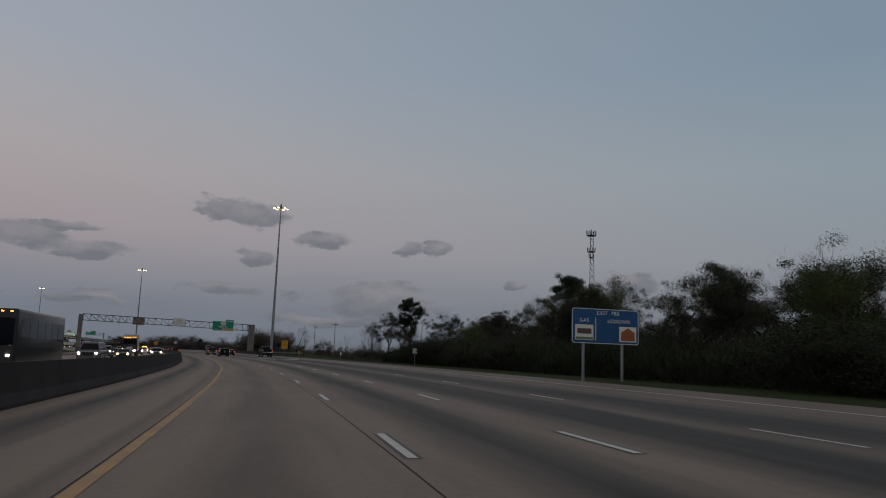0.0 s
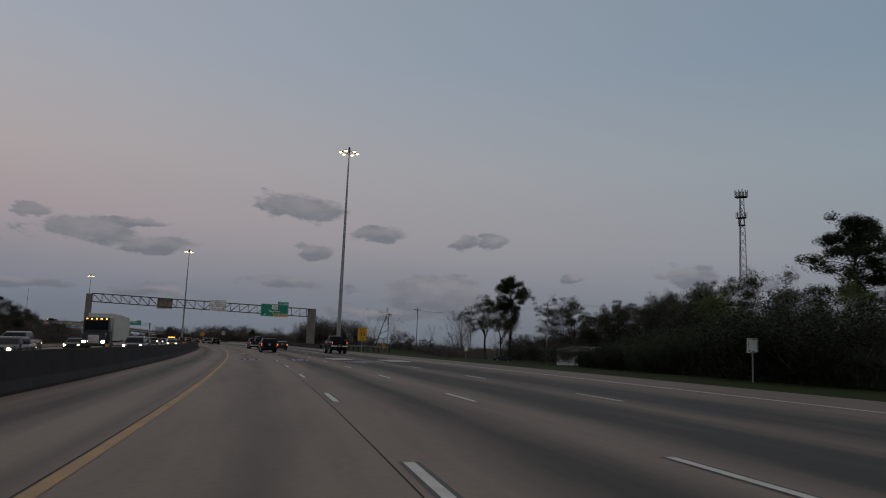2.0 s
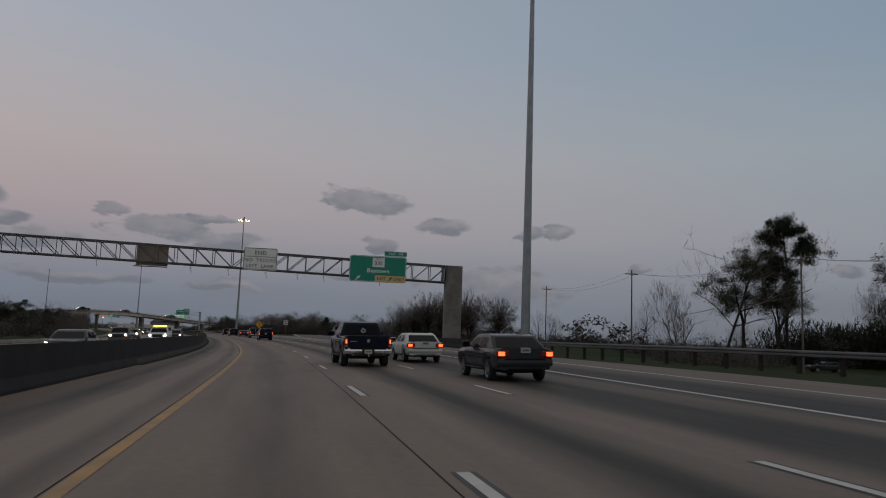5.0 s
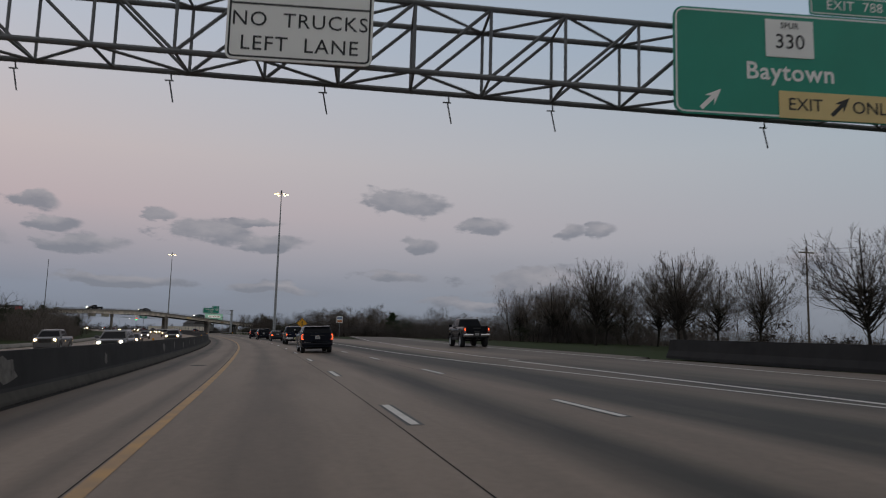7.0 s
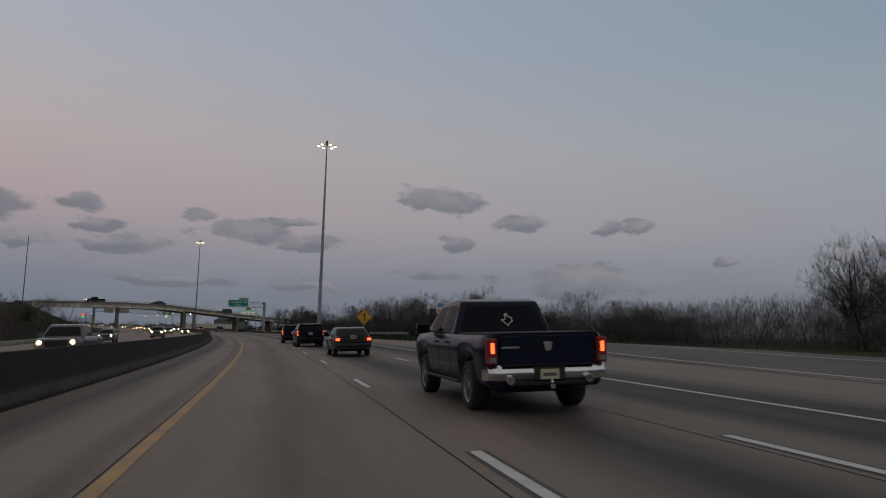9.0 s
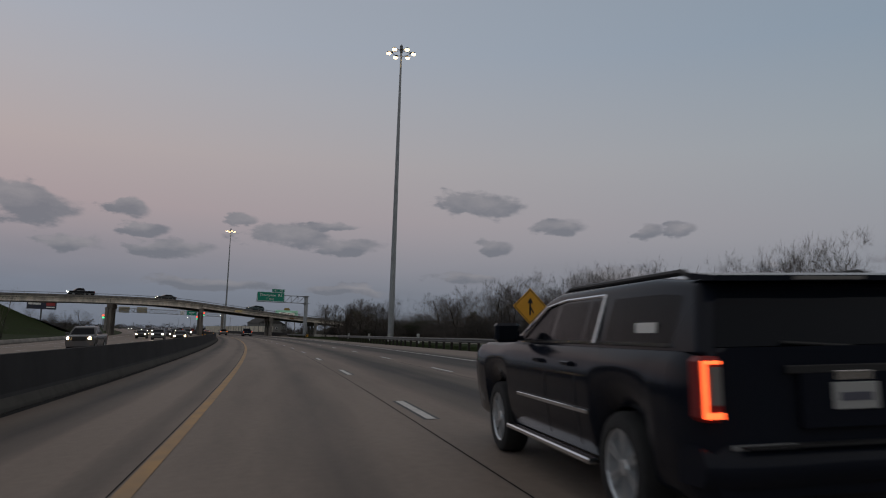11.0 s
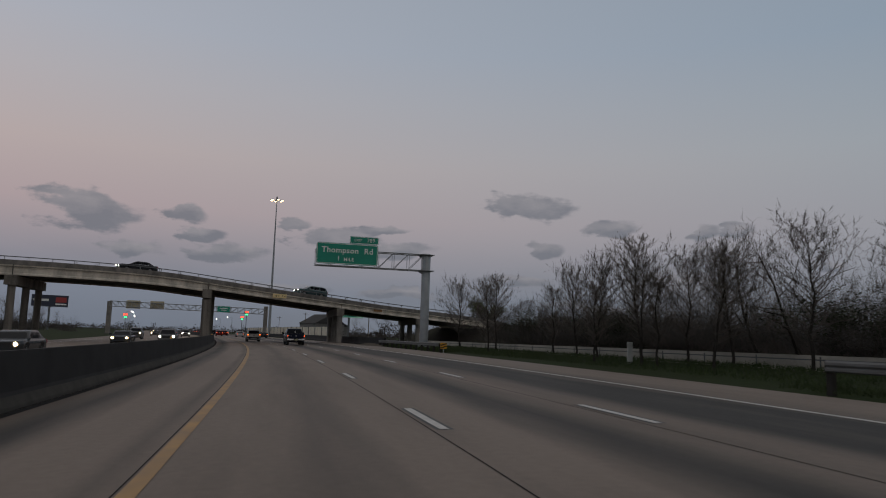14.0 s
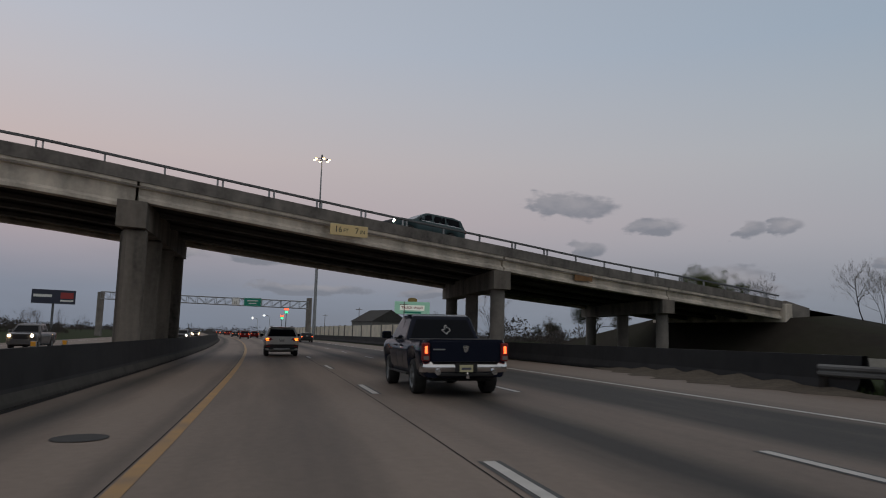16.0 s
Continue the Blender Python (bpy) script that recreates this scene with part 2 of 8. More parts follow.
ROAD_LIGHT, ROAD_DARK = (0.222, 0.180, 0.150), (0.048, 0.044, 0.040)
M_ROAD = pavement_mat()
M_WHITE = mat("worn_white_road_paint", (0.58, 0.56, 0.53), 0.6, stain=0.55, sscale=2.2, dark=(0.3, 0.29, 0.27), grain=0.15, gscale=14)
M_YELLOW = mat("worn_yellow_road_paint", (0.44, 0.245, 0.066), 0.6, stain=0.85, sscale=1.3, dark=(0.205, 0.145, 0.098))
M_BLACK = mat("black_road_paint", (0.03, 0.03, 0.03), 0.6, stain=0.4, dark=(0.09, 0.09, 0.085))
M_SEAM = mat("tarred_joint", (0.025, 0.024, 0.024), 0.9, spec=0.1)
M_RED = mat("worn_red_road_paint", (0.30, 0.045, 0.04), 0.6, stain=0.5, dark=(0.2, 0.11, 0.1))
M_BLUE = mat("worn_blue_road_paint", (0.012, 0.048, 0.19), 0.75, spec=0.15, stain=0.4, dark=(0.028, 0.055, 0.13))
M_GRASS = mat("roadside_grass", (0.029, 0.042, 0.016), 0.9, spec=0.05, stain=0.7, sscale=0.12, dark=(0.027, 0.024, 0.017), grain=0.5, gscale=2.5, bump=0.6, bscale=8)
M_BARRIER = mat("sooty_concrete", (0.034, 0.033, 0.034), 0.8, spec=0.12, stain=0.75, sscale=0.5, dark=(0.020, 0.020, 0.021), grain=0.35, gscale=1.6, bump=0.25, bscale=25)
M_CONC = mat("weathered_concrete", (0.74, 0.65, 0.55), 0.8, stain=0.78, sscale=0.9, drip=0.35, dark=(0.12, 0.105, 0.09), grain=0.2, gscale=6, bump=0.25, bscale=22)
M_CONC_D = mat("dark_weathered_concrete", (0.25, 0.225, 0.20), 0.85, stain=0.8, sscale=0.6, dark=(0.075, 0.07, 0.066), grain=0.2, gscale=6, bump=0.25, bscale=22)
M_CONC_L = mat("pale_weathered_concrete", (0.47, 0.43, 0.37), 0.85, stain=0.7, sscale=0.5, dark=(0.22, 0.20, 0.175), grain=0.2, gscale=6, bump=0.25, bscale=22)
M_GALV = mat("galvanised_steel", (0.36, 0.37, 0.38), 0.5, 0.55, stain=0.5, sscale=1.2, dark=(0.2, 0.2, 0.2))
M_TRUSS = mat("weathered_truss_steel", (0.16, 0.165, 0.17), 0.6, 0.4, stain=0.5, sscale=0.8)
M_GREEN = mat("green_sign_sheeting", (0.006, 0.285, 0.190), 0.45, stain=0.2, sscale=0.7)
M_SIGNW = mat("white_sign_sheeting", (0.88, 0.87, 0.83), 0.45, stain=0.15, sscale=0.9)
M_SIGNY = mat("yellow_sign_sheeting", (0.74, 0.56, 0.24), 0.45, stain=0.15)
M_AMBER = mat("amber_sign_sheeting", (0.75, 0.36, 0.02), 0.45, stain=0.15)
M_SIGNB = mat("blue_sign_sheeting", (0.012, 0.10, 0.27), 0.45, stain=0.2, sscale=0.8)
M_INK = mat("black_sign_ink", (0.015, 0.015, 0.016), 0.5)
M_BACK = mat("bare_aluminium_sheet", (0.30, 0.31, 0.32), 0.45, 0.6, stain=0.3)
M_POST = mat("creosoted_post", (0.045, 0.040, 0.036), 0.9, spec=0.1, stain=0.5, sscale=3.0)
M_WOOD = mat("weathered_timber", (0.16, 0.13, 0.10), 0.85, stain=0.6, sscale=2.0)

# ------------------------------------------------------------------ mesh helpers
class G:
    """A mesh in the making: vertices and faces, built up piece by piece."""

    def __init__(self):
        self.v, self.f = [], []

    def add(self, vs, fs, m=None):
        k = len(self.v)
        self.v += [tuple(m @ Vector(p)) for p in vs] if m is not None else [tuple(p) for p in vs]
        self.f += [tuple(i + k for i in f) for f in fs]
        return self

    def box(self, c, s, m=None, bevel=0.0):
        hx, hy, hz = s[0] / 2, s[1] / 2, s[2] / 2
        b = min(bevel, hx * 0.49, hy * 0.49, hz * 0.49)
        if b <= 0:
            vs = [(c[0] + x * hx, c[1] + y * hy, c[2] + z * hz) for x in (-1, 1) for y in (-1, 1) for z in (-1, 1)]
            return self.add(vs, [(0, 1, 3, 2), (4, 6, 7, 5), (0, 4, 5, 1), (2, 3, 7, 6), (0, 2, 6, 4), (1, 5, 7, 3)], m)
        rings = []
        for z, k in ((-hz, b), (-hz + b, 0), (hz - b, 0), (hz, b)):
            rings.append([(c[0] + x, c[1] + y, c[2] + z) for x, y in (
                (hx - k, -hy + b), (hx - k, hy - b), (hx - b, hy - k), (-hx + b, hy - k), (-hx + k, hy - b), (-hx + k, -hy + b), (-hx + b, -hy + k), (hx - b, -hy + k))])
        return self.loft(rings, m)

    def loft(self, rings, m=None, caps=True, closed=True):
        n = len(rings[0])
        vs = [p for r in rings for p in r]
        fs = []
        for i in range(len(rings) - 1):
            for j in range(n if closed else n - 1):
                a, b2 = i * n + j, i * n + (j + 1) % n
                fs.append((a, b2, b2 + n, a + n))
        if caps:
            fs.append(tuple(range(n - 1, -1, -1)))
            fs.append(tuple(range((len(rings) - 1) * n, len(rings) * n)))
        return self.add(vs, fs, m)

    def tube(self, a, b, r0, r1=None, n=8, m=None):
        a, b = Vector(a), Vector(b)
        d = b - a
        if d.length < 1e-6:
            return self
        q = d.to_track_quat("Z", "Y").to_matrix()
        r1 = r0 if r1 is None else r1
        rings = []
        for p, r in ((a, r0), (b, r1)):
            rings.append([tuple(p + q @ Vector((r * math.cos(t), r * math.sin(t), 0))) for t in (2 * math.pi * i / n for i in range(n))])
        return self.loft(rings, m)

    def pipe(self, pts, r, n=8, m=None):
        for p, q in zip(pts, pts[1:]):
            self.tube(p, q, r, r, n, m)
        return self

    def lathe(self, prof, n=20, m=None):
        """Turned about the z axis; prof: (radius, z) from one end to the other."""
        rings = [[(r * math.cos(t), r * math.sin(t), z) for t in (2 * math.pi * i / n for i in range(n))] for r, z in prof]
        return self.loft(rings, m)

    def plate(self, pts, d, m=None):
        """A flat outline in x and z, thickness d towards +y."""
        n = len(pts)
        return self.loft([[(x, 0, z) for x, z in pts], [(x, d, z) for x, z in pts]], m)

    def mesh(self, name, smooth=False):
        me = bpy.data.meshes.new(name)
        me.from_pydata(self.v, [], self.f)
        bm = bmesh.new()
        bm.from_mesh(me)
        bmesh.ops.recalc_face_normals(bm, faces=bm.faces)
        bm.to_mesh(me)
        bm.free()
        if smooth:
            me.polygons.foreach_set("use_smooth", [True] * len(me.polygons))
            me.set_sharp_from_angle(angle=radians(35))
        return me


def part(name, g, material, parent=None, label="", smooth=False, m=None):
    """One mesh object out of g, under parent."""
    me = g if isinstance(g, bpy.types.Mesh) else g.mesh(name, smooth)
    if not me.materials:
        me.materials.append(material)
    ob = new(name, me)
    if parent is not None:
        ob.parent = parent
    if m is not None:
        ob.matrix_basis = m
    if label:
        tagged(ob, label)
    return ob


def thing(name, m, label, category, group="", kind=""):
    ob = new(name)
    ob.matrix_basis = m
    return tagged(ob, label, category, group, kind)


def letters(name, body, size, material, parent, m, spacing=1.0, stretch=1.0, label="", depth=0.002, bold=0.0):
    """Built-in font, turned into a mesh; m places the text's centre, its face towards local +z."""
    cu = bpy.data.curves.new("letters", "FONT")
    cu.body, cu.size, cu.align_x, cu.align_y, cu.space_character, cu.extrude, cu.offset = body, size, "CENTER", "CENTER", spacing, depth, bold
    cu.resolution_u = 3
    tmp = bpy.data.objects.new("tmp", cu)
    me = bpy.data.meshes.new_from_object(tmp)
    bpy.data.objects.remove(tmp)
    bpy.data.curves.remove(cu)
    for v in me.vertices:
        v.co.y *= stretch
    me.materials.clear()
    return part(name, me, material, parent, label, m=m)


FACE = pose(0, 0, 0, 90, 0, 0)   # text lying in x and z, read from the -y side

# ------------------------------------------------------------------ the line of the road
HEAD = [(-80, 1.85), (0, 6.95), (25, 8.48), (50, 10.25), (75, 12.14), (100, 13.66), (130, 15.04), (170, 16.89), (214, 19.04), (264, 21.26), (305, 23.14),
        (347, 25.02), (400, 27.28), (450, 29.21), (500, 31.54), (530, 33.08), (600, 35.9), (700, 38.39), (800, 39.11), (1400, 39.11)]
SHIFT = [(-80, 0.12), (0, 0.12), (24, -0.12), (49, -0.34), (72, -0.34), (104, -0.36), (137, -0.22), (180, 0.10), (214, 0.44), (237, 0.33), (264, 0.25), (280, 0.23), (347, 0.31), (403, 0.40), (453, 0.41), (470, 0.51), (502, 0.66), (537, 0.88), (560, 0.92)]
BANK = [(0, 1.1), (60, 1.0), (130, 1.3), (214, 1.5), (264, 2.2), (330, 2.7), (363, 2.7), (413, 2.2), (480, 1.45), (530, 1.1), (620, 0.9), (800, 0.5)]
ST = np.arange(-80, 1401, 2.0)
HD = np.radians(np.interp(ST, *zip(*HEAD)))
HD = np.convolve(np.pad(HD, 5, mode="reflect", reflect_type="odd"), np.ones(11) / 11, "valid")
_hm = (HD[1:] + HD[:-1]) / 2
CX = np.concatenate([[0], np.cumsum(-np.sin(_hm) * 2)])
CY = np.concatenate([[0], np.cumsum(np.cos(_hm) * 2)])
CX, CY = CX - CX[40], CY - CY[40]
SLOPE = np.tan(np.radians(np.interp(ST, *zip(*BANK))))
SH = np.interp(ST, *zip(*SHIFT))


def dip(s, u):
    """The field before the exit lies lower than the road: how far the ground falls there."""
    edge_u = np.interp(s, [240, 262], [26, 56])
    k = np.clip((u - edge_u) / 15, 0, 1) * np.interp(s, [118, 140, 300, 335], [0, 1, 1, 0])
    return -1.95 * k * k * (3 - 2 * k)


def lie(s, u):
    """Height of the ground at s along and u across (metres to the right of the camera's track)."""
    return float(np.interp(s, ST, SLOPE)) * max(-26.0, min(22.0, u)) + float(dip(s, u))


def at(s, u, z=0.0, raw=False):
    """World place of a point s along the road and u across; z above the ground there (raw: above the datum)."""
    h = float(np.interp(s, ST, HD))
    return Vector((float(np.interp(s, ST, CX)) + u * math.cos(h), float(np.interp(s, ST, CY)) + u * math.sin(h), z if raw else lie(s, u) + z))


def lane(s, v, z=0.0):
    """As at(), but across from the middle of the inner lane."""
    return at(s, v + float(np.interp(s, ST, SH)), z)


def yaw(s):
    return math.degrees(float(np.interp(s, ST, HD)))


def stand(s, u, z=0.0, turn=0.0):
    """Pose at a place by the road: y along the road, x to its right, turned to the left by turn degrees."""
    p = at(s, u, z)
    return pose(*p, 0, 0, yaw(s) + turn)


def on_lane(s, v, turn=0.0):
    p = lane(s, v)
    roll = -math.degrees(math.atan(float(np.interp(s, ST, SLOPE))))
    return pose(*p, 0, roll * math.cos(math.radians(turn)), yaw(s) + turn)


def ribbon(s0, s1, cols, step=4.0):
    """A strip along the road. cols: (v or function of s, z) across it."""
    g = G()
    n = max(1, int(math.ceil((s1 - s0) / step)))
    rows = []
    uv = []
    for i in range(n + 1):
        s = s0 + (s1 - s0) * i / n
        row = []
        for v, z in cols:
            vv = v(s) if callable(v) else v
            row.append(tuple(lane(s, vv, z)))
            uv.append((s, vv))
        rows.append(row)
    g.loft(rows, caps=False, closed=False)
    return g, uv


def ribbon_mesh(name, s0, s1, cols, material, parent=None, label="", step=4.0, with_uv=False):
    g, uv = ribbon(s0, s1, cols, step)
    me = bpy.data.meshes.new(name)
    me.from_pydata(g.v, [], g.f)
    if with_uv:
        lay = me.uv_layers.new(name="road")
        for lp in me.loops:
            lay.data[lp.index].uv = uv[lp.vertex_index]
    # faces look up or out; recalculated for closed profiles only
    if me.polygons and me.polygons[0].normal.z < 0:
        me.flip_normals()
    return part(name, me, material, parent, label)

# ------------------------------------------------------------------ ground and carriageways
def ground_sheet():
    """One sheet from the verges to the horizon, following the banking of the road."""
    def axis(lo, hi, step, far):
        a = list(np.arange(lo, hi + 0.1, step))
        d = step
        p, q = lo, hi
        left, right = [], []
        while q < far or p > -far:
            d *= 1.6
            p, q = max(-far, p - d), min(far, q + d)
            left.append(p), right.append(q)
        return np.array(sorted(set(left + a + right)))
    xs, ys = axis(-640, 260, 7.0, 4800), axis(-140, 1240, 7.0, 4800)
    X, Y = np.meshgrid(xs, ys)
    px, py = X.ravel(), Y.ravel()
    k = np.empty(len(px), int)
    for i in range(0, len(px), 4000):
        d = (px[i:i + 4000, None] - CX) ** 2 + (py[i:i + 4000, None] - CY) ** 2
        k[i:i + 4000] = d.argmin(1)
    h = HD[k]
    u = (px - CX[k]) * np.cos(h) + (py - CY[k]) * np.sin(h)
    z = SLOPE[k] * np.clip(u, -26, 22) - 0.10 + dip(ST[k], u)
    side = np.clip((np.abs(u) - 24) / 40, 0, 1)
    z += side * (np.sin(px * 0.045) * 0.12 + np.cos(py * 0.038) * 0.12)
    nx, ny = len(xs), len(ys)
    f = [(j * nx + i, j * nx + i + 1, (j + 1) * nx + i + 1, (j + 1) * nx + i) for j in range(ny - 1) for i in range(nx - 1)]
    me = bpy.data.meshes.new("ground")
    me.from_pydata(list(zip(px.tolist(), py.tolist(), z.tolist())), [], f)
    me.polygons.foreach_set("use_smooth", [True] * len(me.polygons))
    tagged(part("ground", me, M_GRASS), "flat dull green roadside grass with bare patches", "ground", kind="structure")


ground_sheet()


def right_edge(s):
    """Outer white line: four lanes up to the exit, three after the gore."""
    return float(np.interp(s, [-80, 30, 90, 150, 190, 226, 236], [15.9, 15.6, 14.9, 13.9, 14.1, 14.8, 15.6]))


def median(s):
    """Middle of the barrier between the carriageways."""
    return float(np.interp(s, [0, 18, 84, 150, 200, 229, 279, 411, 476, 509, 560], [-5.80, -5.85, -6.03, -6.20, -5.60, -5.30, -5.50, -5.62, -5.46, -5.36, -5.45]))


def pave_edge(s):
    return float(np.interp(s, [-80, 0, 60, 130, 210, 245, 270, 300, 330, 420, 470, 500, 530, 1400], [18.6, 18.4, 18.9, 17.6, 17.4, 18.0, 16.5, 15.5, 14.6, 12.2, 11.9, 12.4, 13.0, 13.2]))


road = tagged(ribbon_mesh("road", -70, 1300, [(median, 0)] + [(lambda s, f=f: median(s) + f * (pave_edge(s) - median(s)), 0) for f in (0.2, 0.4, 0.6, 0.8, 1.0)] + [(lambda s: pave_edge(s) + 0.25, -0.12)],
                          M_ROAD, step=5.0, with_uv=True), "worn grey-brown concrete motorway carriageway, wheel tracks darkened", "road", kind="structure")
opposite = tagged(ribbon_mesh("road_opposite", -70, 1300, [(-26.5, -0.1), (-26.2, 0), (-20.0, 0), (-13, 0), (lambda s: median(s) - 0.15, 0)], M_ROAD, step=6.0, with_uv=True),
                  "concrete carriageway for oncoming traffic beyond the barrier", "road", kind="structure")
# exit ramp that leaves to the right after the gore


def ramp_left(s):
    return float(np.interp(s, [200, 230, 260, 285, 320, 360, 400, 440], [9.4, 10.6, 11.2, 11.9, 14.5, 20.0, 28.0, 38.0]))


tagged(ribbon_mesh("exit_ramp", 262, 440, [(lambda s: ramp_left(s) - 1.2, 0.012), (lambda s: ramp_left(s) + 2.5, 0.012), (lambda s: ramp_left(s) + 6.4, 0.012), (lambda s: ramp_left(s) + 6.7, -0.15)],
                   M_ROAD, step=5.0, with_uv=True), "concrete exit ramp curving away from the carriageway", "road", kind="structure")


# ------------------------------------------------------------------ painted lines
def line_mark(name, s0, s1, v, width, material, label, step=4.0, z=0.006):
    f = v if callable(v) else (lambda s: v)
    ob = ribbon_mesh(name, s0, s1, [(lambda s: f(s) - width / 2, z), (lambda s: f(s) + width / 2, z)], material, None, label, step)
    return tagged(ob, label, "road marking", kind="structure")


yellow = lambda s: float(np.interp(s, [0, 25, 70, 104, 150, 190, 225, 240, 275, 354, 410, 460, 505, 540], [-1.70, -1.80, -1.77, -1.80, -1.77, -1.70, -1.67, -1.74, -1.80, -1.78, -1.81, -1.84, -1.83, -1.80]))
line_mark("edge_line_yellow", -60, 1200, yellow, 0.175, M_YELLOW, "solid yellow edge line, scuffed and dirty", 5.0)
line_mark("seam_yellow", -60, 700, lambda s: yellow(s) - 0.125, 0.018, M_SEAM, "dark joint beside the yellow line", 5.0, 0.004)
lane_12 = lambda s: float(np.interp(s, [0, 30, 72, 108, 145, 190, 230, 243, 280, 354, 425, 462, 510, 540], [2.11, 2.05, 1.95, 1.94, 1.93, 2.02, 2.11, 2.02, 1.99, 1.92, 1.93, 1.84, 1.86, 1.86]))
joint_12 = lambda s: float(np.interp(s, [0, 30, 72, 104, 140, 190, 225, 240, 270, 354, 403, 452, 469, 502, 536], [1.88, 1.78, 1.72, 1.72, 1.68, 1.72, 1.77, 1.755, 1.70, 1.62, 1.61, 1.62, 1.65, 1.65, 1.65]))
line_mark("seam_middle", -60, 700, joint_12, 0.02, M_SEAM, "dark tarred joint between concrete lanes", 5.0, 0.004)
line_mark("edge_line_white", -60, 234, right_edge, 0.14, M_WHITE, "solid white edge line of the outer lane")
line_mark("exit_line_white", 150, 263, lambda s: float(np.interp(s, [150, 190, 226, 245, 263], [9.8, 10.6, 11.3, 11.0, 10.65])), 0.2, M_WHITE, "wide solid white line beside the exit lane")
line_mark("gore_line_inner", 238, 1200, lambda s: float(np.interp(s, [238, 262, 275, 300, 347, 420, 480, 530], [10.9, 8.5, 7.85, 7.95, 8.2, 8.5, 9.15, 9.25])), 0.14, M_WHITE, "solid white edge line past the exit gore")
line_mark("gore_line_outer", 262, 400, lambda s: ramp_left(s) - (0.6 if s > 262 else 0.2), 0.14, M_WHITE, "white line along the exit ramp", z=0.022)
line_mark("ramp_line", 232, 420, lambda s: ramp_left(s) + 4.6, 0.12, M_WHITE, "outer white line of the exit ramp", z=0.022)
line_mark("line_opposite_inner", -60, 1200, -8.0, 0.13, M_YELLOW, "yellow edge line of the oncoming carriageway", 6.0)
line_mark("line_opposite_outer", -60, 1200, -22.6, 0.13, M_WHITE, "white edge line of the oncoming carriageway", 6.0)


def dash_set(v, first, last, material, group, offset=0.0, edged=True):
    """Ten foot stripes about every forty feet, the paler ones laid in a black border."""
    k = math.ceil((first - 0.7) / 12.192)
    while True:
        far = 0.75 + offset + 12.182 * k
        # spacing and this late shift fit the stripes to the camera's view
        far += 0.9 * max(0.0, min(1.0, (far - 480) / 40))
        if far > last:
            break
        k += 1
        vv = v(far) if callable(v) else v
        root = thing("lane_stripe", on_lane(far - 1.52, vv), "white painted lane stripe" + (" with a black border" if edged else ", worn thin"), "road marking", group, "structure")
        if edged:
            part("border", G().add([(-0.125, -1.56, 0.005), (0.14, -1.56, 0.005), (0.14, 1.56, 0.005), (-0.125, 1.56, 0.005)], [(0, 1, 2, 3)]), M_BLACK, root)
        w = 0.072 if edged else 0.055
        part("stripe", G().add([(-w, -1.52, 0.009), (w, -1.52, 0.009), (w, 1.52, 0.009), (-w, 1.52, 0.009)], [(0, 1, 2, 3)]), material, root)


dash_set(lane_12, -30, 760, M_WHITE, "stripes between first and second lane")
lane_23 = lambda s: float(np.interp(s, [200, 240, 279, 345, 465], [5.5, 5.55, 5.18, 5.3, 5.4]))
line_mark("seam_outer", 250, 520, lambda s: lane_23(s) - 0.26, 0.018, M_SEAM, "dark tarred joint between concrete lanes", 5.0, 0.004)
dash_set(lane_23, -30, 700, M_WHITE, "stripes between second and third lane", 0.1)
dash_set(9.75, -30, 146, M_WHITE, "stripes of the exit lane", 0.3, False)
dash_set(-11.7, -20, 600, M_WHITE, "stripes of the oncoming carriageway", 3.0, False)
dash_set(-15.4, -20, 600, M_WHITE, "stripes of the oncoming carriageway", 3.0, False)
dash_set(-19.0, -20, 600, M_WHITE, "stripes of the oncoming carriageway", 3.0, False)


# ------------------------------------------------------------------ barriers
def barrier(name, s0, s1, v, height, label, material, step=6.0):
    """Sloped-face concrete barrier with a flat top."""
    f = v if callable(v) else (lambda s: v)
    prof = [(-0.30, -0.05), (-0.30, 0.08), (-0.17, 0.33), (-0.09, height), (0.09, height), (0.17, 0.33), (0.30, 0.08), (0.30, -0.05)]
    ob = ribbon_mesh(name, s0, s1, [(lambda s, d=d: f(s) + d, z) for d, z in prof], material, None, label, step)
    bm = bmesh.new()
    bm.from_mesh(ob.data)
    bmesh.ops.recalc_face_normals(bm, faces=bm.faces)
    bm.to_mesh(ob.data)
    bm.free()
    return tagged(ob, label, "barrier", kind="structure")


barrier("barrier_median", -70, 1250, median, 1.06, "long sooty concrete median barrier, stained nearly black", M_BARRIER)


# pale scrapes where the soot has been knocked off the barrier's face
M_SCUFF = mat("scraped_concrete", (0.17, 0.16, 0.15), 0.9, spec=0.1, stain=0.8, sscale=3.0, dark=(0.05, 0.05, 0.05), grain=0.4, gscale=9.0)
scrapes = random.Random(91)
for s0, w, z0, z1 in ((246.5, 1.5, 0.36, 0.98), (256.0, 0.5, 0.4, 0.8), (271.5, 1.1, 0.38, 0.92), (277.0, 0.5, 0.42, 0.95), (283.0, 0.9, 0.36, 0.85), (288.5, 0.4, 0.5, 0.9), (294.0, 0.8, 0.36, 0.95), (303.0, 0.6, 0.4, 0.8), (310.0, 0.8, 0.4, 0.98)):
    pts = []
    for k in range(14):
        a = 2 * math.pi * k / 14
        r_ = scrapes.uniform(0.62, 1.05)
        z = (z0 + z1) / 2 + (z1 - z0) / 2 * math.sin(a) * r_
        pts.append(tuple(lane(s0 + w / 2 * math.cos(a) * r_, median(s0) + 0.178 - 0.08 * (z - 0.33) / 0.73, z)))
    tagged(part("barrier_scrape", G().add(pts, [tuple(range(14))]), M_SCUFF), "pale scraped patch on the sooty median barrier", "barrier", kind="structure")

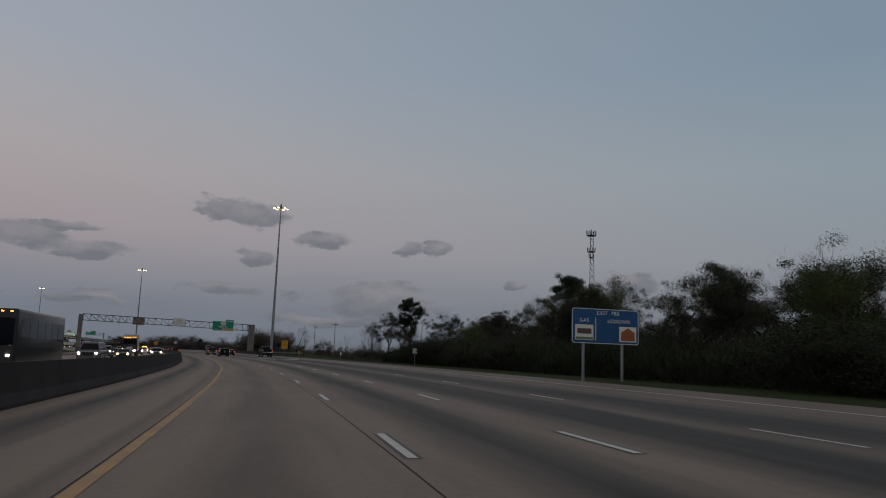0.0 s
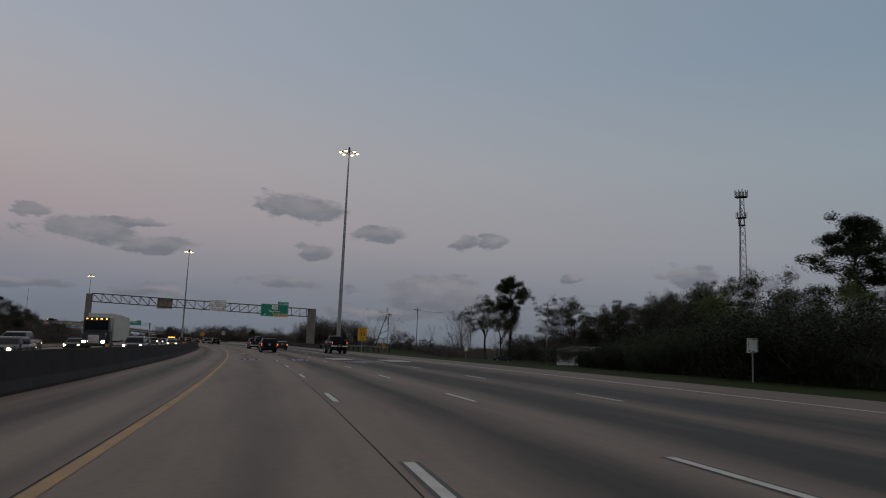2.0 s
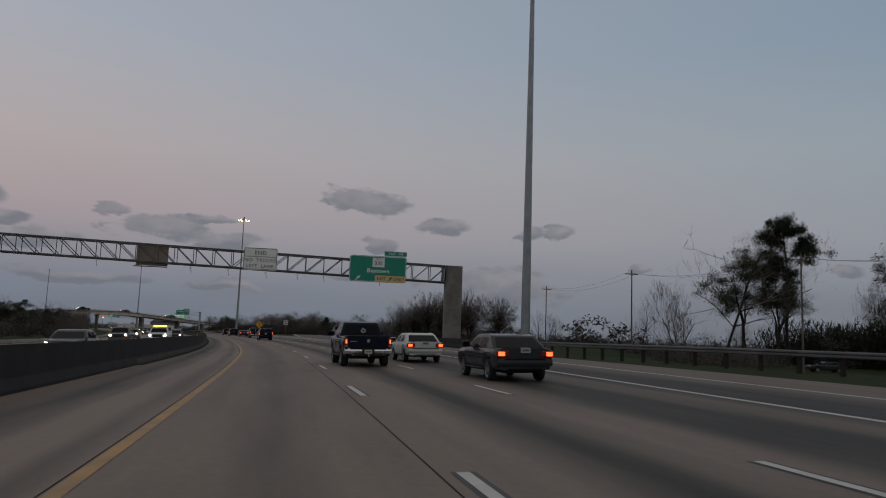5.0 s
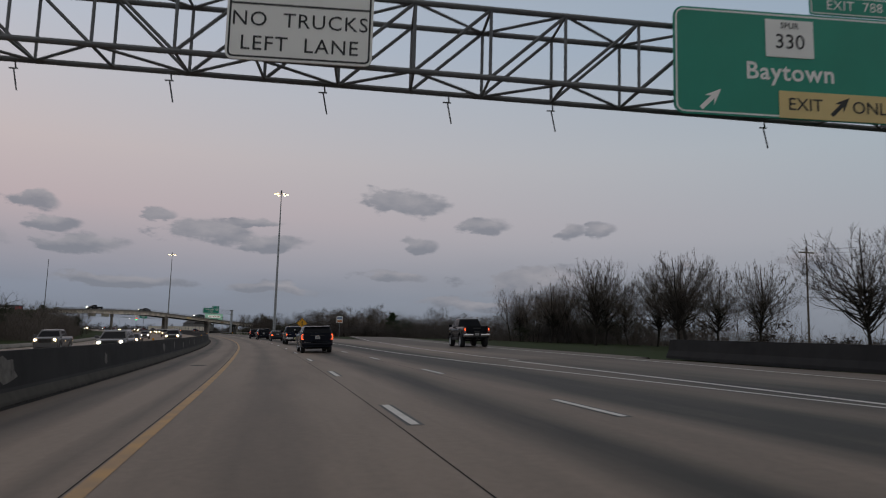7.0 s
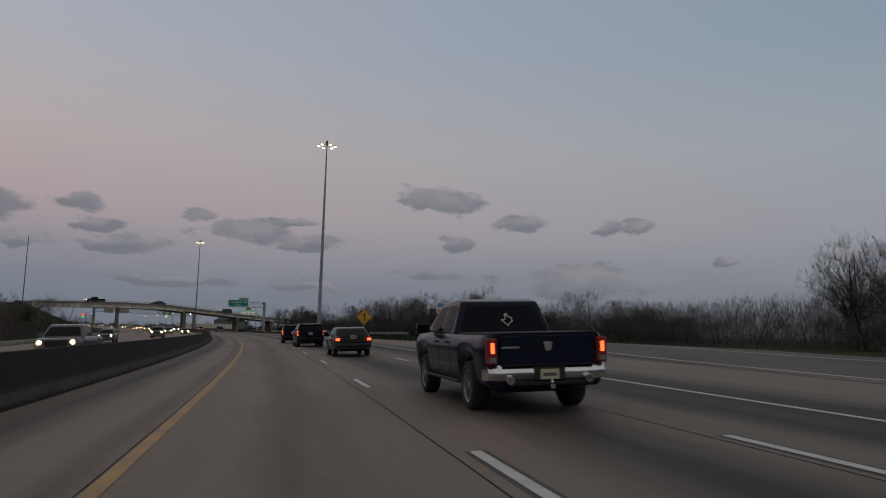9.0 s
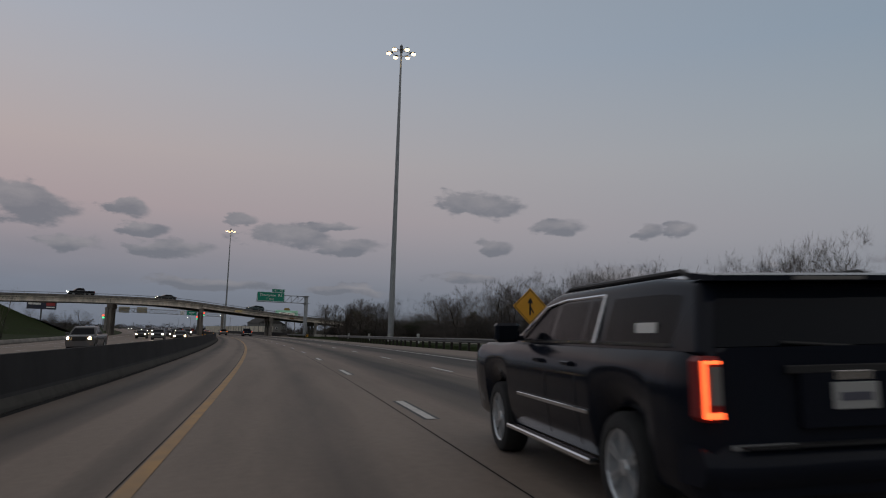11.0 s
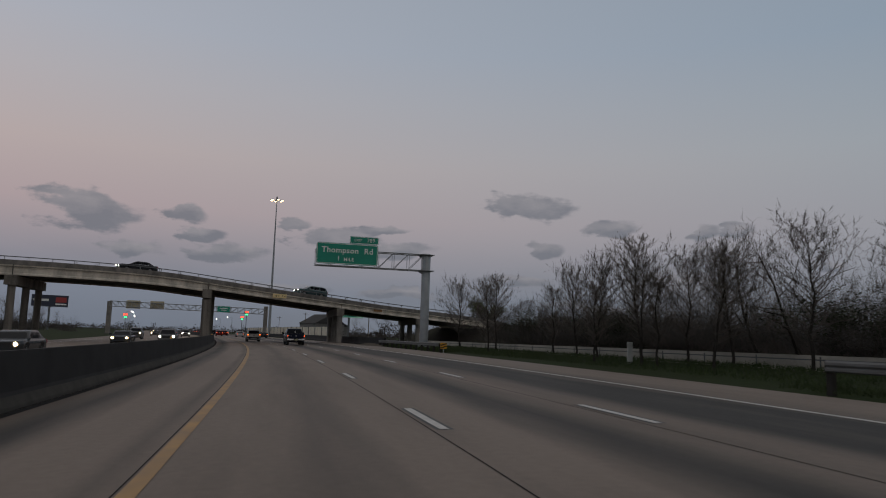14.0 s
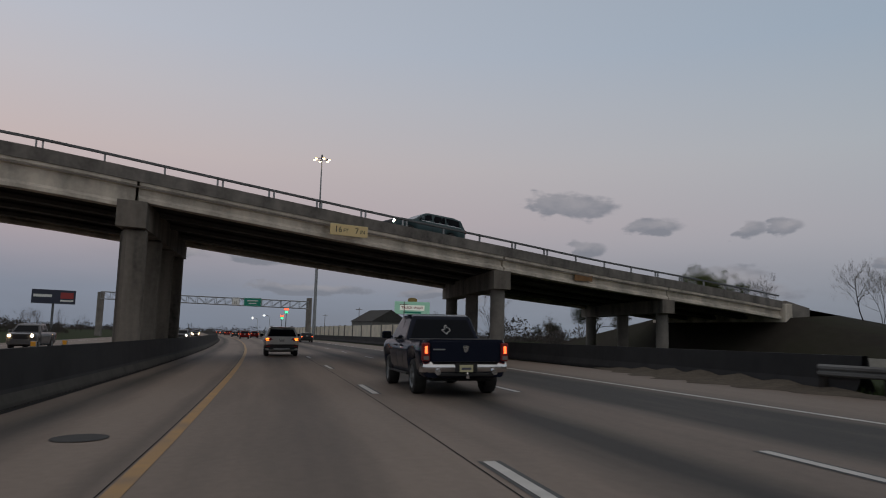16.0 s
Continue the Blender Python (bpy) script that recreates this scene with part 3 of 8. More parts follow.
# dusty sloped toe of the barrier, with a dark strip where it meets the shoulder
for name, cols, material, label in (("barrier_toe", ((0.30, 0.26), (0.315, 0.09), (0.33, 0.02)), mat("dusty_toe_concrete", (0.075, 0.070, 0.063), 0.9, spec=0.1, stain=0.8, sscale=0.8, dark=(0.045, 0.043, 0.040), grain=0.3, gscale=4.0), "dusty grey toe of the median barrier"),
                                    ("barrier_joint", ((0.33, 0.006), (0.52, 0.006)), M_SEAM, "dark strip at the foot of the barrier")):
    tagged(ribbon_mesh(name, 196, 1250, [(lambda s, d=d, z=z: median(s) + d - (0.075 if z > 0.2 else 0.0), z) for d, z in cols], material, None, label, 5.0), label, "barrier", kind="structure")


# ------------------------------------------------------------------ painted route markings
def route_shield(s, v):
    """Painted route shield, stretched along the lane: white rim, blue field, red head, white numerals."""
    root = thing("route_shield_marking", on_lane(s, v), "painted road shield, red head over blue field, white 10", "road marking", "painted shields on the lanes", "structure")

    def outline(k):
        pts = []
        for i in range(25):
            t = i / 24
            x = -0.5 + t
            pts.append((x, 0.46 - 0.07 * math.cos(2 * math.pi * t) * (1 if 0.02 < t < 0.98 else 0.6)))
        for i in range(1, 24):
            a = math.pi * i / 24
            pts.append((0.56 * math.cos(a) * (1 - 0.10 * math.sin(a)), 0.36 - 0.98 * math.sin(a) ** 0.9 * 0.93))
        return [(x * k, y * k) for x, y in pts]

    def sheet(pts, z):
        return G().add([(x * 1.76, y * 4.5, z) for x, y in pts], [tuple(range(len(pts)))])

    part("rim", sheet(outline(1.0), 0.005), M_WHITE, root)
    part("field", sheet(outline(0.94), 0.010), M_BLUE, root)
    head = [p for p in outline(0.94) if p[1] > 0.235]
    top = sorted([p for p in head], key=lambda p: p[0])
    lo, hi = top[0][0], top[-1][0]
    part("head", sheet([(lo, 0.245)] + [p for p in top if p[1] > 0.3] + [(hi, 0.245)], 0.015), M_RED, root)
    part("band", sheet([(lo - 0.005, 0.222), (hi + 0.005, 0.222), (hi + 0.005, 0.248), (lo - 0.005, 0.248)], 0.019), M_WHITE, root)
    letters("numerals", "10", 0.98, M_WHITE, root, pose(-0.02, -0.40, 0.018), 1.05, 2.9, depth=0.001, bold=0.02)
    return root


def spur_box(s, v):
    root = thing("spur_marking", on_lane(s, v), "white painted route box with black SPUR 330 lettering", "road marking", "painted boxes on the lanes", "structure")
    part("field", G().add([(-0.92, -3.05, 0.006), (0.92, -3.05, 0.006), (0.92, 3.05, 0.006), (-0.92, 3.05, 0.006)], [(0, 1, 2, 3)]), M_WHITE, root)
    letters("numerals", "330", 0.92, M_BLACK, root, pose(0, 1.15, 0.012), 1.0, 3.2, depth=0.001, bold=0.01)
    letters("letters", "SPUR", 0.58, M_BLACK, root, pose(0, -1.65, 0.012), 1.0, 2.9, depth=0.001, bold=0.006)
    return root


for sv in ((124.3, -0.12), (124.2, 3.62), (119.8, 7.9)):
    route_shield(*sv)
for sv in ((129.3, 7.62), (125.2, 11.7)):
    spur_box(*sv)


def arrow(s, v, bent=0):
    root = thing("lane_arrow_marking", on_lane(s, v), "worn white painted " + ("turning" if bent else "straight") + " lane arrow", "road marking", "painted lane arrows", "structure")
    g = G()
    z = 0.007
    if not bent:
        g.add([(-0.08, -1.4, z), (0.08, -1.4, z), (0.08, 0.1, z), (-0.08, 0.1, z)], [(0, 1, 2, 3)])
        g.add([(-0.42, 0.0, z), (0.42, 0.0, z), (0, 1.4, z)], [(0, 1, 2)])
    elif bent == 2:
        # straight on and to the right
        g.add([(-0.08, -1.5, z), (0.08, -1.5, z), (0.08, 0.5, z), (-0.08, 0.5, z)], [(0, 1, 2, 3)])
        g.add([(-0.40, 0.4, z), (0.40, 0.4, z), (0, 1.7, z)], [(0, 1, 2)])
        g.add([(0.08, -1.0, z), (0.70, -0.45, z), (0.70, -0.20, z), (0.08, -0.65, z)], [(0, 1, 2, 3)])
        g.add([(0.62, -0.95, z), (1.25, -0.1, z), (0.62, 0.30, z)], [(0, 1, 2)])
    else:
        pts = [(-0.55, -1.3), (-0.40, -0.4), (0.0, 0.25), (0.35, 0.45)]
        for (x0, y0), (x1, y1) in zip(pts, pts[1:]):
            g.add([(x0 - 0.08, y0, z), (x0 + 0.08, y0, z), (x1 + 0.08, y1, z), (x1 - 0.08, y1, z)], [(0, 1, 2, 3)])
        g.add([(0.2, -0.25, z), (0.95, 0.75, z), (0.15, 1.2, z)], [(0, 1, 2)])
    part("arrow", g, M_WHITE, root)


arrow(152.0, 0.0), arrow(152.0, 3.75), arrow(153.2, 7.3, 2), arrow(153.0, 11.8, 1)

# iron drain covers along the inner shoulder
for s in (73.0, 263.5, 361.0, 540.3):
    root = thing("drain_cover", on_lane(s, -2.95 if s > 200 else -4.6), "dark oval iron drain cover set in the shoulder", "drain cover", "shoulder drains")
    part("lid", G().lathe([(0.0, 0.004), (0.33, 0.004), (0.36, 0.010), (0.33, 0.014), (0.0, 0.014)], 20, Matrix.Diagonal((1, 1.1, 1, 1))), mat("cast_iron", (0.042, 0.040, 0.039), 0.8, 0.1, stain=0.5, sscale=4, dark=(0.02, 0.02, 0.02)), root)


# ------------------------------------------------------------------ high-mast lamps
M_LAMP = glow("high_mast_lamp_glass", (1.0, 0.70, 0.35), 3.6)


def high_mast(x, y, top, s, u):
    z0 = lie(s, u) - 0.1
    root = thing("high_mast_lamp", pose(x, y, z0), "tall tapered grey steel mast with a ring of lit lamps", "street lamp", "high-mast lamps")
    h = top - z0
    part("pole", G().lathe([(0.56, 0), (0.56, 0.08), (0.50, 0.1), (0.40, h * 0.3), (0.27, h * 0.7), (0.14, h - 1.2), (0.12, h)], 14), M_GALV, root, smooth=True)
    ring = G()
    n = 24
    for i in range(n):
        a, b = 2 * math.pi * i / n, 2 * math.pi * (i + 1) / n
        ring.tube((1.5 * math.cos(a), 1.5 * math.sin(a), h - 0.9), (1.5 * math.cos(b), 1.5 * math.sin(b), h - 0.9), 0.05, n=6)
    for i in range(4):
        a = math.pi / 2 * i + 0.4
        ring.tube((0, 0, h - 0.5), (1.5 * math.cos(a), 1.5 * math.sin(a), h - 0.9), 0.045, n=6)
    ring.lathe([(0.02, h + 0.55), (0.26, h + 0.2), (0.3, h - 0.5), (0.2, h - 1.0), (0.02, h - 1.05)], 10)
    part("lamp_ring", ring, M_TRUSS, root)
    for i in range(6):
        a = 2 * math.pi * i / 6 + 0.25
        c = Vector((1.95 * math.cos(a), 1.95 * math.sin(a), h - 0.95))
        lum = part("luminaire", G().box((0, 0, 0.05), (0.85, 0.5, 0.22), pose(*c, 0, 0, math.degrees(a)), 0.07), M_TRUSS, root)
        # lens built oversize: the lamp's glare is put into its shape
        part("lens", G().lathe([(0.02, 0.03), (0.36, 0.0), (0.41, -0.12), (0.30, -0.30), (0.02, -0.38)], 12, Matrix.Translation(c + Vector((0.1 * math.cos(a), 0.1 * math.sin(a), -0.02)))), M_LAMP, lum, "glowing warm lamp glass, enlarged to merge like glare")


high_mast(-31.1, 236.0, 48.9, 234, 27)
high_mast(-141.5, 457.3, 49.3, 477, 22)
high_mast(-288.6, 662.8, 50.5, 727, 21)


# ------------------------------------------------------------------ sign panels
def sign_panel(root, x0, x1, z0, z1, y, field, rim, name="panel", radius=0.25, border=0.05, inset=0.05):
    """Rounded sheet with a border, facing -y; border and field are sheets laid on the backing."""
    def rounded(k, r):
        a0, a1, b0, b1 = x0 + k, x1 - k, z0 + k, z1 - k
        pts = []
        for cx, cz, t0 in ((a1 - r, b0 + r, -90), (a1 - r, b1 - r, 0), (a0 + r, b1 - r, 90), (a0 + r, b0 + r, 180)):
            for i in range(6):
                t = radians(t0 + 18 * i)
                pts.append((cx + r * math.cos(t), cz + r * math.sin(t)))
        return pts
    panel = part(name, G().plate(rounded(0, radius), 0.05, Matrix.Translation((0, y, 0))), field, root)
    if rim is not None:
        outer, inner = rounded(inset, max(0.02, radius - inset)), rounded(inset + border, max(0.02, radius - inset - border))
        n = len(outer)
        g = G().add([(px, y - 0.005, pz) for px, pz in outer + inner], [(i, (i + 1) % n, n + (i + 1) % n, n + i) for i in range(n)])
        part("border", g, rim, panel)
    return panel


def label_on(panel, text, size, x, z, y, material, spacing=1.05, bold=0.0, name="letters"):
    return letters(name, text, size, material, panel, Matrix.Translation((x, y - 0.008, z)) @ FACE, spacing, 1.0, depth=0.002, bold=bold)


def exit_arrow(panel, x, z, y, size, material):
    """Arrow pointing up to the right."""
    g = G().add([(px * size, -0.004, pz * size) for px, pz in ((-0.5, -0.36), (-0.36, -0.5), (0.17, 0.03), (0.17, -0.27), (0.5, 0.5), (-0.27, 0.17), (0.03, 0.17))], [(0, 1, 2, 6), (2, 3, 4), (4, 5, 6), (2, 4, 6)], Matrix.Translation((x, y - 0.004, z)))
    part("arrow", g, material, panel)


def box_truss(name, x0, x1, top, depth, back, bays, r, root, material, far=False):
    """Four chords with uprights, diagonals and cross ties; top: function of x."""
    lacing = G()

    def member(p, q, rr, kind):
        if far:
            lacing.tube(p, q, rr, n=5)
        else:
            part(kind, G().tube(p, q, rr, n=6), material, root)

    xs = [x0 + (x1 - x0) * i / bays for i in range(bays + 1)]
    for y in (0, back):
        for d in (0, depth):
            part(name + "_chord", G().tube((xs[0], y, top(xs[0]) - d), (xs[-1], y, top(xs[-1]) - d), r, n=8), material, root)
    for i, a in enumerate(xs):
        for y in (0, back):
            member((a, y, top(a)), (a, y, top(a) - depth), r * 0.55, "upright")
            if i < bays:
                b = xs[i + 1]
                p, q = ((a, y, top(a)), (b, y, top(b) - depth)) if (i < bays / 2) else ((a, y, top(a) - depth), (b, y, top(b)))
                member(p, q, r * 0.6, "diagonal")
        for d in (0, depth):
            member((a, 0, top(a) - d), (a, back, top(a) - d), r * 0.5, "cross_tie")
            if i < bays:
                b = xs[i + 1]
                p, q = ((a, 0), (b, back)) if i % 2 else ((a, back), (b, 0))
                member((p[0], p[1], top(p[0]) - d), (q[0], q[1], top(q[0]) - d), r * 0.5, "cross_tie")
    if far:
        tagged(part(name + "_lacing", lacing, material, root), kind="stuff")


def gantry_exit():
    ax, ay = -89.4, 234.7
    ang = math.degrees(math.atan2(246.4 - ay, -38.0 - ax))
    root = thing("sign_gantry", pose(ax, ay, 0, 0, 0, ang), "steel box-truss gantry on concrete pylons spanning the motorway", "sign gantry")
    top = lambda x: 11.15 - 0.0225 * x
    box_truss("truss", 0.4, 50.6, top, 1.95, 1.6, 24, 0.085, root, M_TRUSS)
    # pylons, cast in lifts with grooves between them
    for x, w, zb in ((-0.25, 1.15, -1.6), (51.45, 2.0, -0.3)):
        pylon = part("pylon", G().box((x, 0.8, (zb + 11.0) / 2 if x < 1 else (zb + 10.1) / 2), (w - 0.04, 1.36, (11.0 if x < 1 else 10.1) - zb)), M_CONC_D, root)
        z = zb
        while z < (10.9 if x < 1 else 10.0):
            hh = min(1.12, (11.02 if x < 1 else 10.12) - z)
            part("lift", G().box((x, 0.8, z + hh / 2), (w, 1.42, hh - 0.035), None, 0.02), M_CONC_D, pylon)
            z += 1.12
    part("bearing_frame", G().box((50.15, 0.8, 9.05), (0.08, 1.6, 1.8)).tube((50.1, 0, 8.1), (50.1, 1.6, 10.0), 0.05).tube((50.1, 1.6, 8.1), (50.1, 0, 10.0), 0.05), M_TRUSS, root)
    # white sign
    p = sign_panel(root, 26.85, 30.65, 8.42, 10.98, -0.30, M_SIGNW, M_INK, radius=0.2, border=0.05, inset=0.06)
    label_on(p, "END", 0.62, 28.75, 10.38, -0.30, M_INK, 1.15)
    label_on(p, "NO  TRUCKS", 0.56, 28.75, 9.52, -0.30, M_INK, 1.1)
    label_on(p, "LEFT  LANE", 0.56, 28.75, 8.86, -0.30, M_INK, 1.1)
    part("rule", G().box((28.75, -0.306, 9.95), (3.6, 0.01, 0.05)), M_INK, p)
    # green sign with its shield, arrow and exit-only panel
    p = sign_panel(root, 38.92, 45.6, 7.66, 10.74, -0.32, M_GREEN, M_SIGNW, radius=0.3)
    label_on(p, "Baytown", 0.70, 42.30, 8.98, -0.32, M_SIGNW, 1.08, 0.012)
    sh = part("route_plate", G().box((42.30, -0.335, 9.98), (1.42, 0.02, 1.1), None, 0.008), M_SIGNW, p)
    label_on(sh, "330", 0.60, 42.30, 9.87, -0.348, M_INK, 1.0)
    label_on(sh, "SPUR", 0.24, 42.30, 10.35, -0.348, M_INK, 1.0)
    exit_arrow(p, 39.95, 8.1, -0.325, 0.62, M_SIGNW)
    yel = part("exit_only_panel", G().box((43.75, -0.335, 8.07), (3.62, 0.02, 0.78), None, 0.008), M_SIGNY, p)
    label_on(yel, "EXIT", 0.5, 42.70, 8.07, -0.348, M_INK, 1.0)
    label_on(yel, "ONLY", 0.5, 44.75, 8.07, -0.348, M_INK, 1.0)
    exit_arrow(yel, 43.72, 8.07, -0.345, 0.58, M_INK)
    t = sign_panel(root, 42.95, 45.6, 10.78, 11.36, -0.32, M_GREEN, M_SIGNW, "exit_tab", 0.08, 0.03, 0.03)
    label_on(t, "EXIT  788", 0.4, 44.3, 11.07, -0.32, M_SIGNW, 1.05)
    # back of the panel that faces the other way
    b = part("reverse_panel", G().box((16.4, 1.95, 9.65), (3.5, 0.05, 2.3)), mat("rusty_sign_back", (0.52, 0.38, 0.27), 0.7, stain=0.6, sscale=0.9), root, "rusty metal back of an opposite-facing sign")
    for i in range(9):
        part("stiffener", G().box((16.4, 1.88, 8.7 + 0.24 * i), (3.4, 0.07, 0.05)), M_BACK, b)
    part("catwalk", G().box((16.4, 1.3, 8.35), (3.6, 0.7, 0.06)), M_TRUSS, b)
    # thin aerials with a short foot hang below the truss
    for x in (29.3, 32.9, 36.0, 42.6, 10.5, 20.8, 25.0):
        z = top(x) - 1.98
        br = part("hanger", G().tube((x, 1.62, z), (x + 0.02, 1.62, z - 0.22), 0.022).box((x - 0.04, 1.62, z - 0.22), (0.24, 0.05, 0.035), None, 0.01), M_TRUSS, root)
        part("rod", G().tube((x - 0.03, 1.62, z - 0.22), (x + 0.10, 1.62, z - 0.85), 0.022), M_TRUSS, br)


gantry_exit()


def cantilever_sign():
    root = thing("cantilever_sign", pose(-185.3, 495.9, 0, 0, 0, math.degrees(math.atan2(5.9, 9.33))), "green exit sign on a galvanised cantilever truss and round post", "road sign")
    top = lambda x: 9.72
    box_truss("truss", 0.0, 10.8, top, 1.6, 1.1, 7, 0.05, root, M_GALV)
    post = part("post", G().lathe([(0.55, -0.6), (0.55, 0.85), (0.44, 0.9), (0.44, 9.75), (0.40, 9.85)], 20, Matrix.Translation((11.15, 0.55, 0))), M_GALV, root, smooth=True)
    for z in (8.12, 9.72):
        part("flange", G().box((11.1, 0.55, z), (1.5, 1.5, 0.06), None, 0.02), M_GALV, post)
        for k in (-1, 1):
            part("gusset", G().add([(10.3, 0.55 + k * 0.3, z), (11.15, 0.55 + k * 0.3, z), (10.9, 0.55 + k * 0.3, z - 0.4)], [(0, 1, 2)]).add([(10.3, 0.57 + k * 0.3, z), (11.15, 0.57 + k * 0.3, z), (10.9, 0.57 + k * 0.3, z - 0.4)], [(0, 2, 1)]), M_GALV, post)
    p = sign_panel(root, -0.02, 6.02, 8.25, 10.33, -0.22, M_GREEN, M_SIGNW, radius=0.25)
    label_on(p, "Thompson  Rd", 0.78, 3.0, 9.62, -0.22, M_SIGNW, 1.08, 0.012)
    label_on(p, "1", 0.62, 2.15, 8.8, -0.22, M_SIGNW, 1.0, 0.01)
    label_on(p, "MILE", 0.46, 3.15, 8.74, -0.22, M_SIGNW, 1.1, 0.008)
    t = sign_panel(root, 3.2, 6.02, 10.37, 11.08, -0.22, M_GREEN, M_SIGNW, "exit_tab", 0.08, 0.03, 0.03)
    label_on(t, "EXIT", 0.36, 4.0, 10.71, -0.22, M_SIGNW, 1.05)
    label_on(t, "789", 0.52, 5.28, 10.73, -0.22, M_SIGNW, 1.05)


cantilever_sign()


def far_gantry():
    """Second gantry beyond the overpass."""
    ax, ay = -324.5, 624.0
    root = thing("sign_gantry", pose(ax, ay, 0, 0, 0, math.degrees(math.atan2(643.9 - 624.0, -279.0 + 324.5))), "distant steel box-truss gantry with a green sign beyond the overpass", "sign gantry")
    top = lambda x: 10.1 - 0.02 * x
    box_truss("truss", 0.2, 49.4, top, 1.7, 1.5, 22, 0.10, root, M_GALV, True)
    for x, zb in ((0, -1.5), (49.5, -0.3)):
        part("pylon", G().box((x, 0.7, (zb + 10) / 2), (1.2, 1.3, 10.0 - zb), None, 0.05), M_CONC_D, root)
    p = sign_panel(root, 34.0, 38.2, 7.6, 9.6, -0.25, M_GREEN, M_SIGNW, radius=0.2)
    for k, (w, z) in enumerate(((2.6, 8.9), (1.8, 8.3))):
        part("text_bar", G().box((36.1, -0.26, z), (w, 0.01, 0.22)), M_SIGNW, p)
    p = sign_panel(root, 31.2, 33.0, 7.7, 9.6, -0.25, M_SIGNW, M_INK, radius=0.1)
    label_on(p, "65", 0.9, 32.1, 8.4, -0.25, M_INK, 1.0)
    for x in (7.0, 14.5):
        part("reverse_panel", G().box((x, 1.75, 9.2), (4.4, 0.05, 2.6)), mat("tan_sign_back", (0.50, 0.43, 0.29), 0.6, stain=0.3), root, "bare metal back of an opposite-facing sign")


far_gantry()


# ------------------------------------------------------------------ roadside signs
def services_sign():
    m = stand(43.0, 22.0)
    root = thing("services_sign", m, "blue motorway services sign on two grey steel posts", "road sign")
    g0 = lie(43, 22)
    for x in (-1.55, 1.25):
        post = part("post", G().box((x, 0.12, 1.25 - 0.3), (0.15, 0.12, 3.1), None, 0.01), M_GALV, root)
        part("cap", G().box((x, 0.12, 2.55), (0.22, 0.18, 0.05), None, 0.01), M_GALV, post)
    z0 = 2.65 - g0
    p = sign_panel(root, -2.42, 2.42, z0, z0 + 2.3, 0.0, M_SIGNB, M_SIGNW, radius=0.2, border=0.04, inset=0.02)
    label_on(p, "EXIT  788", 0.36, 0.15, z0 + 2.0, 0.0, M_SIGNW, 1.1)
    label_on(p, "GAS", 0.34, -1.55, z0 + 1.5, 0.0, M_SIGNW, 1.1)
    label_on(p, "LODGING", 0.34, 0.95, z0 + 1.5, 0.0, M_SIGNW, 1.1)
    part("divider", G().box((-0.72, -0.006, z0 + 0.95), (0.05, 0.01, 1.5)), M_SIGNW, p)
    a = part("logo_board", G().box((-1.55, -0.02, z0 + 0.72), (1.3, 0.03, 1.0), None, 0.01), M_SIGNW, p, "white logo board with a dark red and green bar")
    part("logo_bar", G().box((-1.55, -0.04, z0 + 0.80), (1.0, 0.01, 0.34)), mat("faded_maroon_print", (0.16, 0.07, 0.08), 0.5, stain=0.3), a)
    part("logo_base", G().box((-1.55, -0.04, z0 + 0.34), (1.2, 0.01, 0.16)), mat("faded_green_print", (0.18, 0.26, 0.12), 0.5), a)
    b = part("logo_board", G().box((1.6, -0.02, z0 + 0.68), (1.25, 0.03, 1.0), None, 0.01), M_SIGNW, p, "white logo board with an orange-brown house shape")
    part("logo_shape", G().plate([(-0.5, -0.42), (0.5, -0.42), (0.5, 0.12), (0, 0.42), (-0.5, 0.12)], 0.012, Matrix.Translation((1.6, -0.05, z0 + 0.68))), mat("rust_orange_print", (0.42, 0.13, 0.045), 0.5, stain=0.4), b)


services_sign()


def small_sign(s, u, w, h, zc, field, label, rim=M_INK, diamond=False, post=M_GALV, turn=0.0):
    root = thing("road_sign", stand(s, u, turn=turn), label, "road sign")
    part("post", G().tube((0, 0.04, -0.2), (0, 0.04, zc + h * 0.4), 0.035, n=8), post, root)
    if diamond:
        k = w / math.sqrt(2)
        p = part("panel", G().plate([(-k, zc), (0, zc - k), (k, zc), (0, zc + k)], 0.02), field, root)
        j = k * 0.93
        i = k * 0.88
        part("border", G().add([(x, -0.004, zc + z) for r in (j, i) for x, z in ((-r, 0), (0, -r), (r, 0), (0, r))], [(0, 1, 5, 4), (1, 2, 6, 5), (2, 3, 7, 6), (3, 0, 4, 7)]), M_INK, p)
        return root, p
    p = sign_panel(root, -w / 2, w / 2, zc - h / 2, zc + h / 2, 0.0, field, rim, radius=min(w, h) * 0.08, border=0.025, inset=0.03)
    return root, p


# exit speed plate
_, p = small_sign(179.2, 19.3, 1.5, 2.1, 2.75, M_AMBER, "amber exit speed plate reading 35 MPH on a steel post")
label_on(p, "EXIT", 0.42, 0, 3.45, 0, M_INK, 1.05)
label_on(p, "35", 0.95, 0, 2.72, 0, M_INK, 1.0)
label_on(p, "MPH", 0.3, 0, 2.05, 0, M_INK, 1.05)
# merge diamond
_, p = small_sign(414.0, 18.7, 1.9, 1.9, 3.1, M_AMBER, "yellow diamond merge warning sign on a steel post", diamond=True)
part("symbol", G().tube((0.0, -0.01, 2.45), (0.0, -0.01, 3.45), 0.06).add([(-0.24, -0.012, 3.32), (0.24, -0.012, 3.32), (0, -0.012, 3.75)], [(0, 1, 2)]).tube((0.28, -0.01, 2.62), (0.03, -0.01, 3.05), 0.05), M_INK, p)
